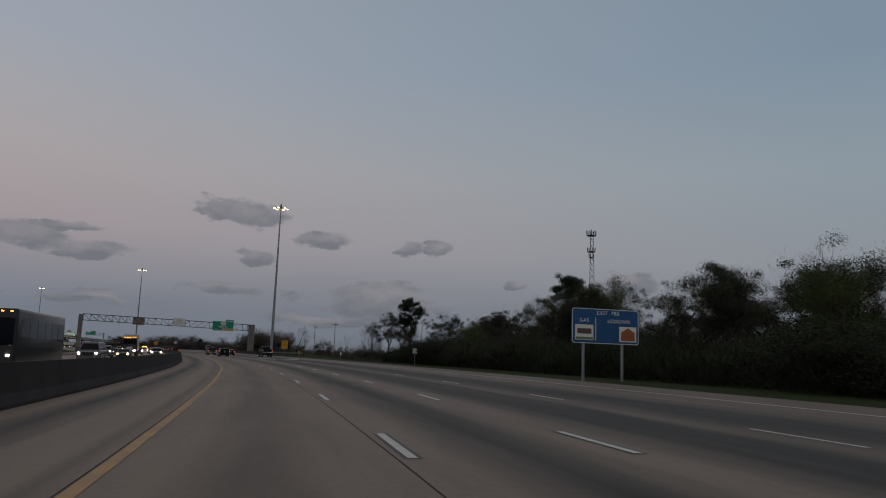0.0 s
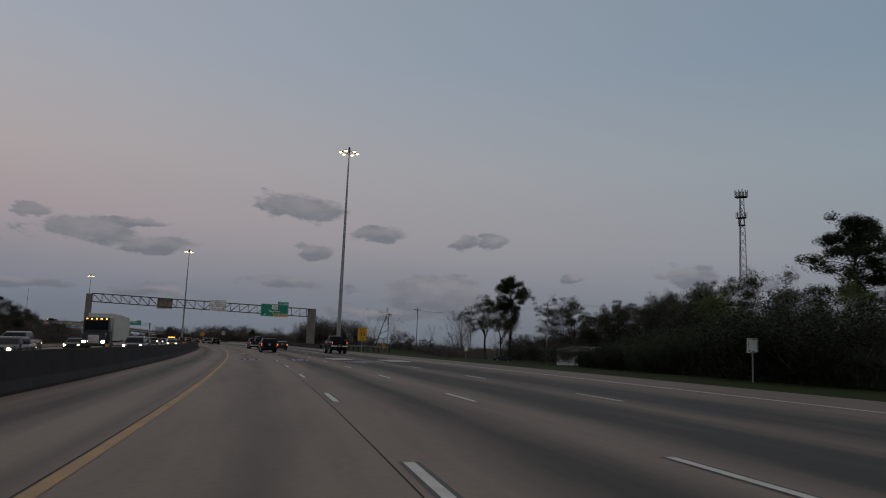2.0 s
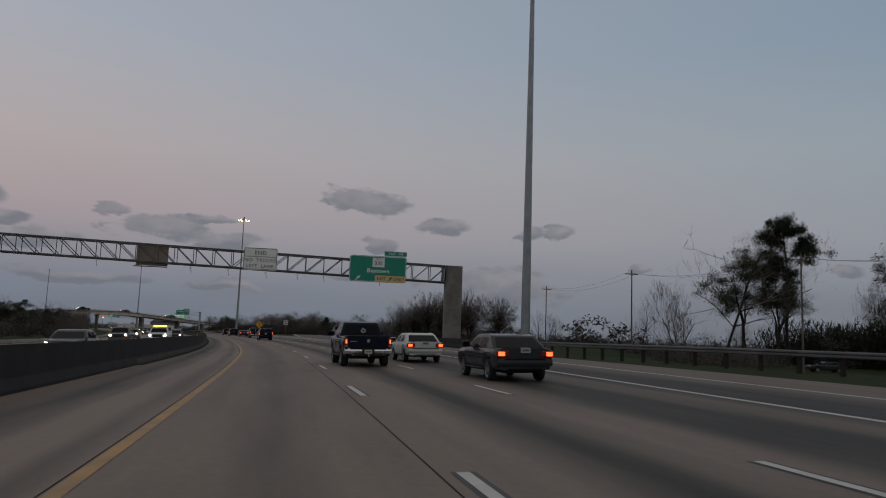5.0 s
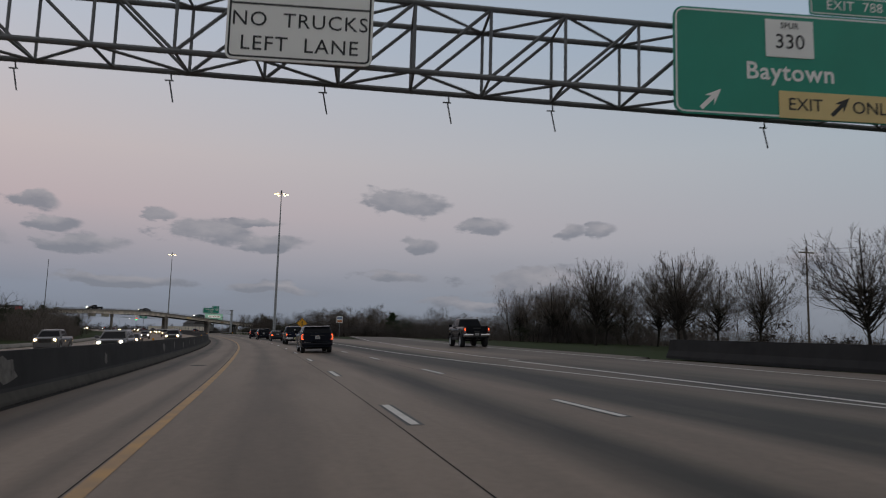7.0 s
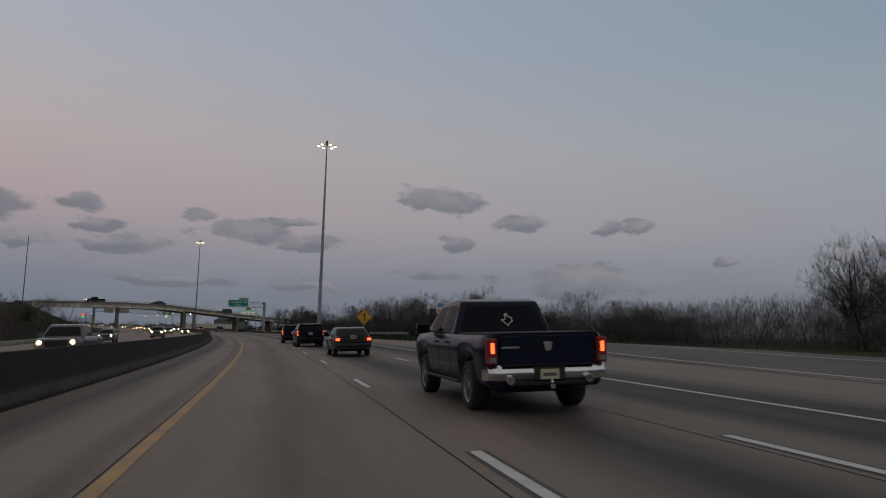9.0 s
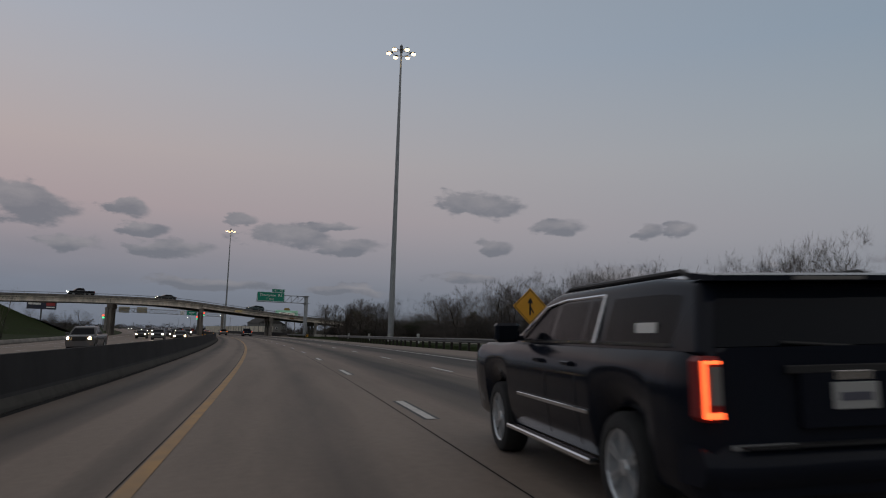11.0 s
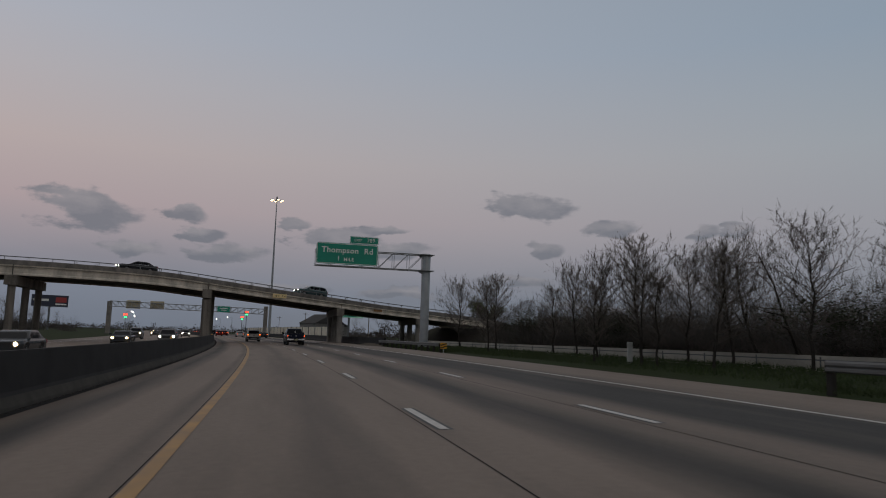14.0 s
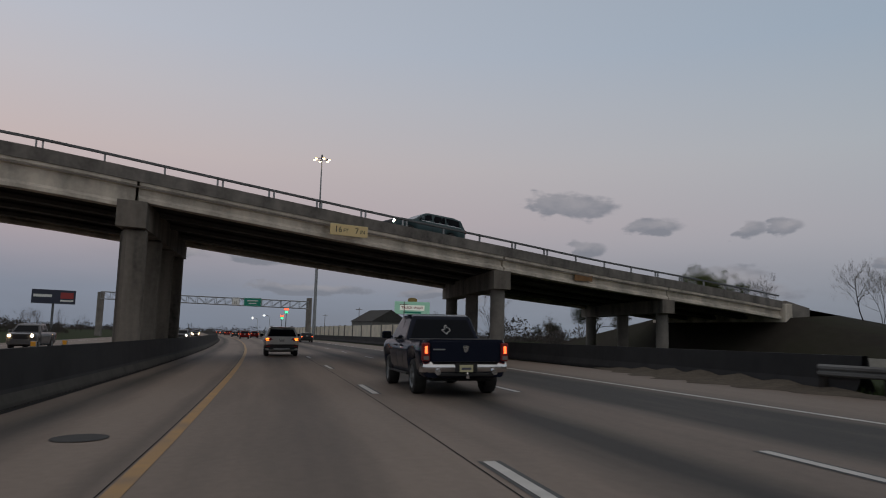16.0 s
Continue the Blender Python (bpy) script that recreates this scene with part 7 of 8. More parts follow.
def wood_mesh(segs, name, sides_big=7, cut=0.05, sliver=0.016):
    big, fine = G(), G()
    for a, b, ra, rb in segs:
        if ra > cut:
            big.tube(a, b, ra, rb, sides_big)
            continue
        d = (b - a)
        q = d.to_track_quat("Z", "Y").to_matrix()
        k = len(fine.v)
        if ra <= sliver:
            # the finest twigs taper to a point
            fine.v += [tuple(a + q @ Vector((ra, 0, 0))), tuple(a - q @ Vector((ra, 0, 0))), tuple(b)]
            fine.f += [(k, k + 1, k + 2)]
            continue
        for p, r in ((a, ra), (b, rb)):
            fine.v += [tuple(p + q @ Vector((r * math.cos(t), r * math.sin(t), 0))) for t in (0, 2.094, 4.189)]
        fine.f += [(k, k + 1, k + 4, k + 3), (k + 1, k + 2, k + 5, k + 4), (k + 2, k, k + 3, k + 5)]
    return big, fine


def raw_mesh(g, name):
    me = bpy.data.meshes.new(name)
    me.from_pydata(g.v, [], g.f)
    return me


def leaves(rng, centres, count, spread, size, flat=0.6, fat=0.55):
    """Many small folded leaf sprays about the given centres."""
    g = G()
    for i in range(count):
        c, rad = centres[rng.randrange(len(centres))]
        off = Vector((rng.gauss(0, 1), rng.gauss(0, 1), rng.gauss(0, flat)))
        off = off * (rad * spread * min(1.0, 1.35 / max(off.length, 0.01)))
        p = c + off
        a = Vector((rng.gauss(0, 1), rng.gauss(0, 1), rng.gauss(0, 0.6))).normalized()
        b = a.orthogonal().normalized()
        b = (b * math.cos(i) + a.cross(b) * math.sin(i))
        s = size * rng.uniform(0.6, 1.5)
        k = len(g.v)
        g.v += [tuple(p - a * s), tuple(p + a * s * 0.6 + b * s * fat), tuple(p + a * s * 0.6 - b * s * fat + a.cross(b) * s * 0.3)]
        g.f += [(k, k + 1, k + 2)]
    return g


def crown_mesh(rng, cs, count, spread, size, flat, inner, fat=0.55):
    """Small outer leaves round a core of larger overlapping ones, so that the crown closes."""
    g = leaves(rng, cs, count, spread, size, flat, fat)
    c = leaves(rng, cs, inner, spread * 0.62, size * 1.5, flat, fat)
    return g.add(c.v, c.f)


SHOOTS = 0.6


def bare_tree(seed, h, label, dense=5, spread=0.55, lift=0.22, multi=1):
    rng = random.Random(seed)
    root = thing("bare_tree", pose(0, 0, 0), label, "tree", "bare winter trees")
    segs, tips = [], []
    for k in range(multi):
        lean = Vector((rng.gauss(0, 0.16), rng.gauss(0, 0.16), 1))
        grow(rng, (rng.gauss(0, 0.2) * (multi > 1), rng.gauss(0, 0.2) * (multi > 1), -0.15), lean, h * 0.62, 0.0095 * h / math.sqrt(multi), dense - 2, segs, tips, spread, lift, (3, 4), 0.10, 0.006, (9 if multi == 1 else 6, 11 if multi == 1 else 8))
    top = max(max(b.z for a, b, _, _ in segs), 0.1)
    k = h / top
    segs = [(a * k, b * k, ra, rb) for a, b, ra, rb in segs]
    # fine shoots all along the thin branches
    thin = [q for q in segs if q[2] < 0.035]
    for a_, b_, ra, rb in thin:
        for _ in range(2):
            w = ((b_ - a_).normalized() + Vector((rng.gauss(0, 0.5), rng.gauss(0, 0.5), rng.gauss(0.3, 0.35)))).normalized()
            o_ = a_.lerp(b_, rng.random())
            if rng.random() < SHOOTS:
                segs.append((o_, o_ + w * h * rng.uniform(0.03, 0.095), 0.0075, 0.003))
    big, fine = wood_mesh(segs, "wood")
    part("trunk", raw_mesh(big, "trunk"), M_BARK, root)
    tagged(part("twig_mass", raw_mesh(fine, "twig_mass"), M_TWIG, root), kind="stuff")
    return root


def planted_tree(seed, h, label, wide=0.27, vase=False, group="planted roadside trees"):
    """A young roadside tree: one straight stem with rising side branches in an oval crown; vase: limbs that fan out from low forks into a round one."""
    rng = random.Random(seed)
    root = thing("bare_tree", pose(0, 0, 0), label, "tree", group)
    segs, stem, p = [], [], Vector((0, 0, -0.15))
    for i in range(11):
        stem.append((p.copy(), 0.0135 * h * (1 - i / 10.6) ** 0.8 + 0.006))
        p = p + Vector((rng.gauss(0, 0.012 * h), rng.gauss(0, 0.012 * h), h * 0.098))
    segs += [(stem[i][0], stem[i + 1][0], stem[i][1], stem[i + 1][1]) for i in range(10)]
    count = 84 if vase else 54
    for k in range(count):
        f = 0.24 + 0.74 * (k + rng.random()) / count
        j = min(9, int(f * 10))
        q = stem[j][0].lerp(stem[j + 1][0], f * 10 - j)
        az = k * 2.4 + rng.gauss(0, 0.35)
        g = (f - 0.24) / 0.76
        reach = h * wide * (math.sin(math.pi * (0.16 + 0.80 * g ** 0.9)) ** 0.7) * rng.uniform(0.72, 1.25)
        rise = rng.uniform(0.45, 0.85) + 0.75 * g * g
        d = Vector((math.cos(az), math.sin(az), rise)).normalized()
        r, n = min(stem[j][1] * 0.55, 0.034), 5
        if vase:
            f = 0.20 + 0.34 * rng.random()
            j = int(f * 10)
            q = stem[j][0].lerp(stem[j + 1][0], f * 10 - j)
            el = math.asin(rng.uniform(-0.30, 0.98))
            d = Vector((math.cos(az) * math.cos(el) * wide * h, math.sin(az) * math.cos(el) * wide * h, h * (0.60 + 0.38 * math.sin(el)))) * rng.uniform(0.86, 1.04) - q
            reach, r, n = d.length / 1.25, min(stem[j][1] * 0.5, 0.05), 6
            d.normalize()
        for i in range(n):
            e = q + d * reach * 1.25 / n
            r2 = max(r * 0.76, 0.006)
            segs.append((q, e, r, r2))
            for _ in range(4 if i else 1):
                w = (d + Vector((rng.gauss(0, 0.62), rng.gauss(0, 0.62), rng.gauss(0.02, 0.5)))).normalized()
                o = q.lerp(e, rng.random())
                m = reach * rng.uniform(0.16, 0.40) * (0.55 if vase else 1.0)
                segs.append((o, o + w * m, 0.0145, 0.009))
                for _ in range(7):
                    v = (w + Vector((rng.gauss(0, 0.55), rng.gauss(0, 0.55), rng.gauss(0.2, 0.45)))).normalized()
                    a = o + w * m * rng.uniform(0.15, 1.0)
                    segs.append((a, a + v * h * rng.uniform(0.02, 0.055), 0.0110, 0.003))
            q, r = e, r2
            d = (d + Vector((rng.gauss(0, 0.16), rng.gauss(0, 0.16), rng.gauss(0.03, 0.12)))).normalized()
    big, fine = wood_mesh(segs, "wood", cut=0.036)
    part("trunk", raw_mesh(big, "trunk"), M_BARK, root)
    tagged(part("twig_mass", raw_mesh(fine, "twig_mass"), M_TWIG, root), kind="stuff")
    return root


def leafy_tree(seed, h, label, leaf, count=8500, size=0.115, trunk=0.34, spread=0.62, lift=0.12, group="evergreen trees", name="leafy_tree", clump=0.100, squash=1.0, depth=3, core=0.85):
    rng = random.Random(seed)
    root = thing(name, pose(0, 0, 0), label, "tree", group)
    segs, tips = [], []
    grow(rng, (0, 0, -0.15), (rng.gauss(0, 0.08), rng.gauss(0, 0.08), 1), h * trunk, 0.021 * h, depth, segs, tips, spread, lift, (3, 5), 0.13, 0.02)
    top = max(b.z for a, b, _, _ in segs)
    k = h * 0.93 / top
    segs = [(Vector((a.x * k * squash, a.y * k * squash, a.z * k)), Vector((b.x * k * squash, b.y * k * squash, b.z * k)), ra, rb) for a, b, ra, rb in segs]
    tips = [(Vector((p.x * k * squash, p.y * k * squash, p.z * k)), d) for p, d in tips]
    big, fine = wood_mesh(segs, "wood", 5, cut=0.05)
    part("trunk", raw_mesh(big, "trunk"), M_BARK, root)
    tagged(part("branch_mass", raw_mesh(fine, "branch_mass"), M_TWIG, root), kind="stuff")
    cs = [(p, h * clump * rng.uniform(0.6, 1.3)) for p, d in tips if p.z > h * 0.22]
    tagged(part("crown", raw_mesh(crown_mesh(rng, cs, int(count * 2.9), 0.62, size * 0.58, 0.62, int(count * core)), "crown"), leaf, root), kind="stuff")
    return root


def pine_tree(seed, h, label, bare=0.55, count=5000):
    """Tall bare stem with flat tufted clumps at the top."""
    rng = random.Random(seed)
    root = thing("pine_tree", pose(0, 0, 0), label, "tree", "tall pines")
    big, cs, fine = G(), [], G()
    x = y = 0.0
    prev = Vector((0, 0, -0.15))
    n = 16
    for i in range(1, n + 1):
        x, y = x + rng.gauss(0, 0.10), y + rng.gauss(0, 0.10)
        p = Vector((x, y, h * 0.95 * i / n))
        big.tube(prev, p, 0.016 * h * (1 - 0.053 * (i - 1)), 0.016 * h * (1 - 0.053 * i), 8)
        if i / n > bare:
            for _ in range(rng.randint(4, 6)):
                a = rng.uniform(0, 2 * math.pi)
                f = (i / n - bare) / (1 - bare)
                L_ = h * 0.20 * math.sin(math.pi * min(0.92, 0.28 + 0.68 * f)) * rng.uniform(0.55, 1.2)
                q = p + Vector((math.cos(a) * L_, math.sin(a) * L_, L_ * rng.uniform(-0.05, 0.75)))
                mid = p.lerp(q, 0.5) + Vector((0, 0, L_ * 0.08))
                big.tube(p, mid, 0.05, 0.035, 5)
                big.tube(mid, q, 0.035, 0.02, 5)
                cs.append((q, h * 0.050 * rng.uniform(0.6, 1.35)))
                for _ in range(3):
                    e = mid.lerp(q, rng.uniform(0.1, 1.0)) + Vector((rng.gauss(0, 0.032), rng.gauss(0, 0.032), rng.gauss(0.012, 0.018))) * h
                    big.tube(mid.lerp(q, 0.35), e, 0.022, 0.010, 4)
                    cs.append((e, h * 0.036 * rng.uniform(0.6, 1.3)))
        prev = p
    cs.append((prev, h * 0.06))
    part("trunk", raw_mesh(big, "trunk"), M_BARK, root)
    tagged(part("crown", raw_mesh(crown_mesh(rng, cs, int(count * 6.0), 0.80, 0.088, 0.78, int(count * 2.0)), "crown"), M_NEEDLE, root), kind="stuff")
    return root


def shrub(seed, h, w, label, leaf, count=2600, size=0.12, fat=0.55):
    rng = random.Random(seed)
    root = thing("shrub", pose(0, 0, 0), label, "shrub", "undergrowth thicket")
    segs, tips = [], []
    for i in range(7):
        a = rng.uniform(0, 6.28)
        grow(rng, (math.cos(a) * w * 0.3 * rng.random(), math.sin(a) * w * 0.3 * rng.random(), -0.1), (math.cos(a) * 0.6, math.sin(a) * 0.6, 1), h * 0.5, 0.035, 2, segs, tips, 0.6, 0.1, (2, 3), 0.15, 0.01)
    top = max(b.z for a, b, _, _ in segs)
    k = h * 0.95 / top
    segs = [(a * k, b * k, ra, rb) for a, b, ra, rb in segs]
    big, fine = wood_mesh(segs, "stems", cut=0.03)
    tagged(part("stem_mass", raw_mesh(fine, "stem_mass"), M_TWIG, root), kind="stuff")
    loose = 0.16 if fat > 0.4 else 0.12
    cs = [(p * k, h * loose * rng.uniform(0.6, 1.4)) for p, d in tips]
    cs += [(Vector((max(-1, min(1, rng.gauss(0, 0.6))) * w * 0.45, max(-1, min(1, rng.gauss(0, 0.6))) * w * 0.45, rng.uniform(0.05, 0.6) * h)), h * 0.19) for _ in range(20)]
    tagged(part("foliage", raw_mesh(crown_mesh(rng, cs, int(count * 2.6), 0.82, size * 0.44, 0.8, int(count * (0.9 if fat > 0.4 else 0.6)), fat), "foliage"), leaf, root), kind="stuff")
    return root


LB = "leafless grey-brown tree with fine upright twigs"
BARES = [bare_tree(11, 10.0, LB, 6, 0.78, 0.16), bare_tree(12, 10.0, LB, 6, 0.74, 0.18, 2), bare_tree(13, 10.0, "leafless wide-crowned tree with crooked limbs", 6, 0.92, 0.06), bare_tree(14, 10.0, LB, 6, 0.66, 0.22, 2)]
LEAFY = [leafy_tree(21, 14.0, "dark evergreen broadleaf tree with a ragged crown", M_LEAF), leafy_tree(22, 14.0, "dark evergreen broadleaf tree with a ragged crown", M_LEAF, 9000, 0.115, 0.28, 0.7),
         leafy_tree(23, 14.0, "open-crowned oak with sparse dull green leaves", M_LEAF_Y, 6500, 0.10, 0.36, 0.66, 0.14), leafy_tree(24, 14.0, "broad round oak with fine green leaves and dark limbs", M_LEAF_Y, 9000, 0.10, 0.34, 0.62, 0.16)]
OAK_LABEL = "open-crowned oak with dark crooked limbs and sparse dull leaves"
OAKS = [leafy_tree(25, 14.0, OAK_LABEL, M_OAK, 7200, 0.115, 0.30, 0.66, 0.10, clump=0.058, depth=4, core=0.35),
        leafy_tree(26, 14.0, OAK_LABEL, M_OAK, 8200, 0.115, 0.27, 0.72, 0.08, clump=0.062, depth=4, core=0.45),
        leafy_tree(27, 14.0, OAK_LABEL, M_OAK, 4600, 0.110, 0.32, 0.60, 0.14, clump=0.056, depth=4, core=0.25)]
PINES = [pine_tree(31, 20.0, "tall pine with a flat tufted crown on a bare stem"), pine_tree(32, 20.0, "tall pine with a flat tufted crown on a bare stem", 0.62, 4200), pine_tree(33, 12.0, "young dark pine among bare trees", 0.25, 3600)]
SHRUBS = [shrub(41, 4.0, 4.0, "dense dark evergreen thicket at the wood's edge", M_LEAF, 3400, 0.105), shrub(42, 4.0, 4.0, "brown leafless brush at the wood's edge", M_BRUSH, 5000, 0.068, 0.30), shrub(43, 4.0, 5.0, "dense dark evergreen thicket at the wood's edge", M_LEAF, 3400, 0.11)]
BARES_FAR = [bare_tree(15, 10.0, LB, 5, 0.75, 0.18), bare_tree(16, 10.0, LB, 5, 0.72, 0.18, 2), bare_tree(17, 10.0, LB, 5, 0.66, 0.22, 2)]
LP = "leafless young roadside tree with straight trunk and oval twiggy crown"
PLANTED = [planted_tree(61, 7.0, LP, 0.36), planted_tree(62, 7.0, LP, 0.31), planted_tree(63, 7.0, LP, 0.40), planted_tree(64, 7.0, LP, 0.43)]
LV = "leafless tree with fanned limbs and round twiggy crown"
VASES = [planted_tree(65, 9.0, LV, 0.48, True, "bare round-crowned trees"), planted_tree(66, 9.0, LV, 0.54, True, "bare round-crowned trees"), planted_tree(67, 9.0, LV, 0.46, True, "bare round-crowned trees")]
PROTO_H = {}
for group_, hh in ((BARES, 10.0), (BARES_FAR, 10.0), (PLANTED, 7.0), (VASES, 9.0), (LEAFY, 14.0), (OAKS, 14.0), (PINES, 20.0), (SHRUBS, 4.0)):
    for ob_ in group_:
        PROTO_H[ob_.name] = hh
PROTO_H[PINES[2].name] = 12.0
used = set()


BMI = BM.inverted()


def kept_clear(p):
    """The slopes of the overpass and the yard about the metal building stay open."""
    q = BMI @ Vector(p)
    return ((q.x > 22 or q.x < -36) and -13 < q.y < 45 and abs(q.x) < 130) or (8 < p[0] < 35.5 and 205 < p[1] < 258)


def plant(proto, s, u, h, rng, wide=1.0, world=None):
    """Set a tree of height h at a place beside the road; the first of each kind is the original itself."""
    k = h / PROTO_H[proto.name]
    p = at(s, u, -0.12) if world is None else Vector(world)
    if world is None and kept_clear(p):
        return None
    m = pose(*p, rng.gauss(0, 2), rng.gauss(0, 2), rng.uniform(0, 360))
    ob = proto
    if proto.name in used:
        ob = copy_thing(proto, m)
    else:
        used.add(proto.name)
        ob.matrix_basis = m
    ob.scale = (k * wide, k * wide, k)
    return ob


THICKET = G()


def thicket(s, u, h, r_, wide=1.3, world=None):
    """A patch of far undergrowth, joined with the others: nobody could count it."""
    p = at(s, u, -0.12) if world is None else Vector(world)
    if world is None and kept_clear(p):
        return
    w = h * 0.55 * wide
    cs = [(p + Vector((r_.gauss(0, w * 0.5), r_.gauss(0, w * 0.5), h * (0.05 + 0.75 * r_.random() ** 1.4))), w * 0.34) for _ in range(12)]
    f = leaves(r_, cs, 520, 0.62, 0.055 * h, 0.7, 0.4)
    THICKET.add(f.v, f.f)


rng = random.Random(5)
# single trees that stand out
plant(PINES[0], 133.6, 69.6, 20.6, rng, 1.2)
plant(PINES[1], 264.9, 89.3, 25.0, rng, 1.0)
plant(PINES[0], 267.5, 90.0, 19.0, rng, 0.9)
for s_, u_, h_, k_, w_ in ((264.5, 80.5, 20.5, 1, 0.95), (261.0, 84.0, 17.0, 2, 0.9), (244.0, 99.6, 20.6, 0, 1.0), (226.4, 99.1, 18.2, 1, 0.95), (231.5, 103.0, 17.0, 0, 0.95), (220.0, 98.0, 17.0, 1, 1.0), (208.0, 94.0, 16.5, 2, 0.95),
                           (193.2, 83.5, 18.2, 2, 0.9), (184.0, 80.0, 16.5, 0, 1.0), (201.0, 90.0, 15.5, 1, 1.0), (176.0, 74.0, 15.5, 1, 0.9), (155.2, 64.0, 15.0, 1, 0.95), (155.7, 74.9, 17.6, 0, 1.0), (166.0, 70.0, 14.5, 2, 1.0), (144.0, 62.0, 14.5, 1, 1.0)):
    plant(OAKS[k_], s_, u_, h_, rng, w_)
for s_, u_, h_, k_ in ((259.6, 102.0, 15.2, 3), (256.0, 100.0, 12.0, 1), (285.0, 82.6, 16.0, 3), (250.0, 103.0, 12.5, 0), (290.0, 88.0, 12.0, 1)):
    plant(BARES[k_], s_, u_, h_, rng, 0.75)
plant(BARES[2], 202.6, 27.0, 8.8, rng, 1.15)
plant(LEAFY[0], 90.0, 68.0, 18.0, rng, 1.0)
plant(LEAFY[2], 80.0, 46.0, 13.0, rng, 1.1)
plant(LEAFY[2], 92.0, 52.0, 12.5, rng, 1.1)
plant(BARES[2], 100.0, 46.0, 9.5, rng, 1.2)
plant(BARES[2], 70.0, 64.0, 16.5, rng, 0.9)
plant(LEAFY[1], 62.0, 58.0, 15.5, rng)
# row of young trees in the grass between the shoulder and the low barrier
for s_, u_, h_, k_, w_ in ((541.0, 22.5, 7.7, 3, 1.0), (529.2, 22.5, 7.4, 0, 1.0), (521.2, 18.9, 6.1, 2, 1.0), (515.5, 22.3, 5.6, 1, 1.1), (512.2, 22.6, 6.6, 2, 1.0), (498.6, 17.2, 5.3, 1, 1.0), (505.2, 20.8, 6.5, 3, 1.0), (502.5, 22.4, 7.7, 0, 1.05), (495.5, 18.2, 6.3, 2, 1.0), (492.9, 17.6, 5.3, 1, 1.0), (497.6, 22.3, 7.2, 3, 0.95), (491.0, 19.3, 6.8, 0, 1.0), (494.2, 22.6, 7.0, 2, 1.0), (487.8, 21.7, 7.3, 3, 1.0), (482.5, 22.0, 6.6, 1, 1.1)):
    plant(PLANTED[k_], s_, u_, h_ * (0.80 if s_ < 500 else 0.93), rng, w_)
# dense dark wood right of the first stretch: mixed crowns over a low black understorey
for i in range(64):
    s, u = rng.uniform(-30, 132), rng.uniform(33, 84)
    plant(rng.choice(LEAFY[:2] + OAKS + OAKS + [LEAFY[2], LEAFY[2]]), s, u, (rng.uniform(8.5, 13.0) + (u - 33) * 0.11) * float(np.interp(s, [50, 64, 112], [0.70, 1.0, 0.72])), rng, rng.uniform(0.8, 1.1))
for i in range(72):
    s = -34 + i * 2.35 + rng.uniform(-1, 1)
    plant(rng.choice(SHRUBS[:1] + SHRUBS), s, rng.uniform(27.5, 31) - (2.5 if s > 105 else 0) + (3.5 if 30 < s < 58 else 0), rng.uniform(2.5, 4.3) * (0.75 if s > 108 else 1.0), rng, rng.uniform(1.1, 1.5))
for i in range(34):
    plant(rng.choice(SHRUBS), rng.uniform(-30, 124), rng.uniform(33, 50), rng.uniform(3.2, 4.8), rng, 1.4)
# trees behind the field and the metal building
for i in range(80):
    s = rng.uniform(120, 330)
    u = rng.uniform(97, 140) if s < 262 else rng.uniform(62, 110)
    plant(rng.choice(OAKS + [LEAFY[0], BARES[1], BARES[2], BARES[3]] if s < 255 else BARES_FAR), s, u, rng.uniform(9, 15.5) if s < 255 else rng.uniform(7, 10), rng, 1.1)
for i in range(46):
    s = rng.uniform(120, 330)
    u = rng.uniform(90, 110) if s < 262 else rng.uniform(55, 70)
    thicket(s, u, rng.uniform(3, 6), rng, 1.2)
for i in range(34):
    s = 138 + i * 3.6
    thicket(s, 92 + rng.uniform(-3, 6) if s < 245 else rng.uniform(56, 64), rng.uniform(3.0, 4.4), rng, 1.9)
# grove of full bare trees in the fork of the exit
for s_, u_, h_, k_, w_ in ((259.5, 28.5, 6.9, 1, 1.0), (286.0, 35.2, 8.6, 0, 1.0), (297.4, 43.9, 10.4, 1, 1.0), (308.0, 39.0, 10.4, 2, 1.1), (316.0, 45.0, 10.0, 0, 1.0), (324.0, 41.0, 8.8, 1, 1.0), (331.0, 47.0, 9.2, 2, 1.0), (337.0, 42.0, 8.2, 0, 1.0), (345.0, 46.0, 8.2, 1, 1.0), (322.0, 52.0, 9.4, 2, 1.0), (303.0, 52.0, 9.6, 0, 1.0), (312.0, 50.0, 9.8, 1, 1.0), (290.0, 47.0, 8.8, 2, 1.0), (328.0, 44.0, 8.6, 0, 1.0)):
    plant(VASES[k_], s_, u_, h_, rng, w_)
for i in range(22):
    plant(BARES_FAR[i % 3], rng.uniform(318, 352), rng.uniform(40, 58), rng.uniform(6.8, 8.8), rng, 1.2)
for i in range(14):
    plant(SHRUBS[1], rng.uniform(320, 348), rng.uniform(44, 54), rng.uniform(3.0, 4.4), rng, 1.3)
# wood at the foot of the right embankment
for i in range(9):
    plant(BARES[i % 4], rng.uniform(524, 545), rng.uniform(27, 40), rng.uniform(4.4, 6.0), rng, 1.2)
for i in range(24):
    plant(SHRUBS[1], rng.uniform(512, 542), rng.uniform(26, 38), rng.uniform(2.3, 3.7), rng, 1.5)
# thicket beyond the overpass on the right, seen between its piers
for i in range(16):
    plant(BARES_FAR[i % 3], rng.uniform(576, 632), rng.uniform(27, 48), rng.uniform(4.5, 7.0), rng, 1.2)
for i in range(26):
    thicket(rng.uniform(576, 632), rng.uniform(26, 46), rng.uniform(2.5, 3.8), rng, 1.6)
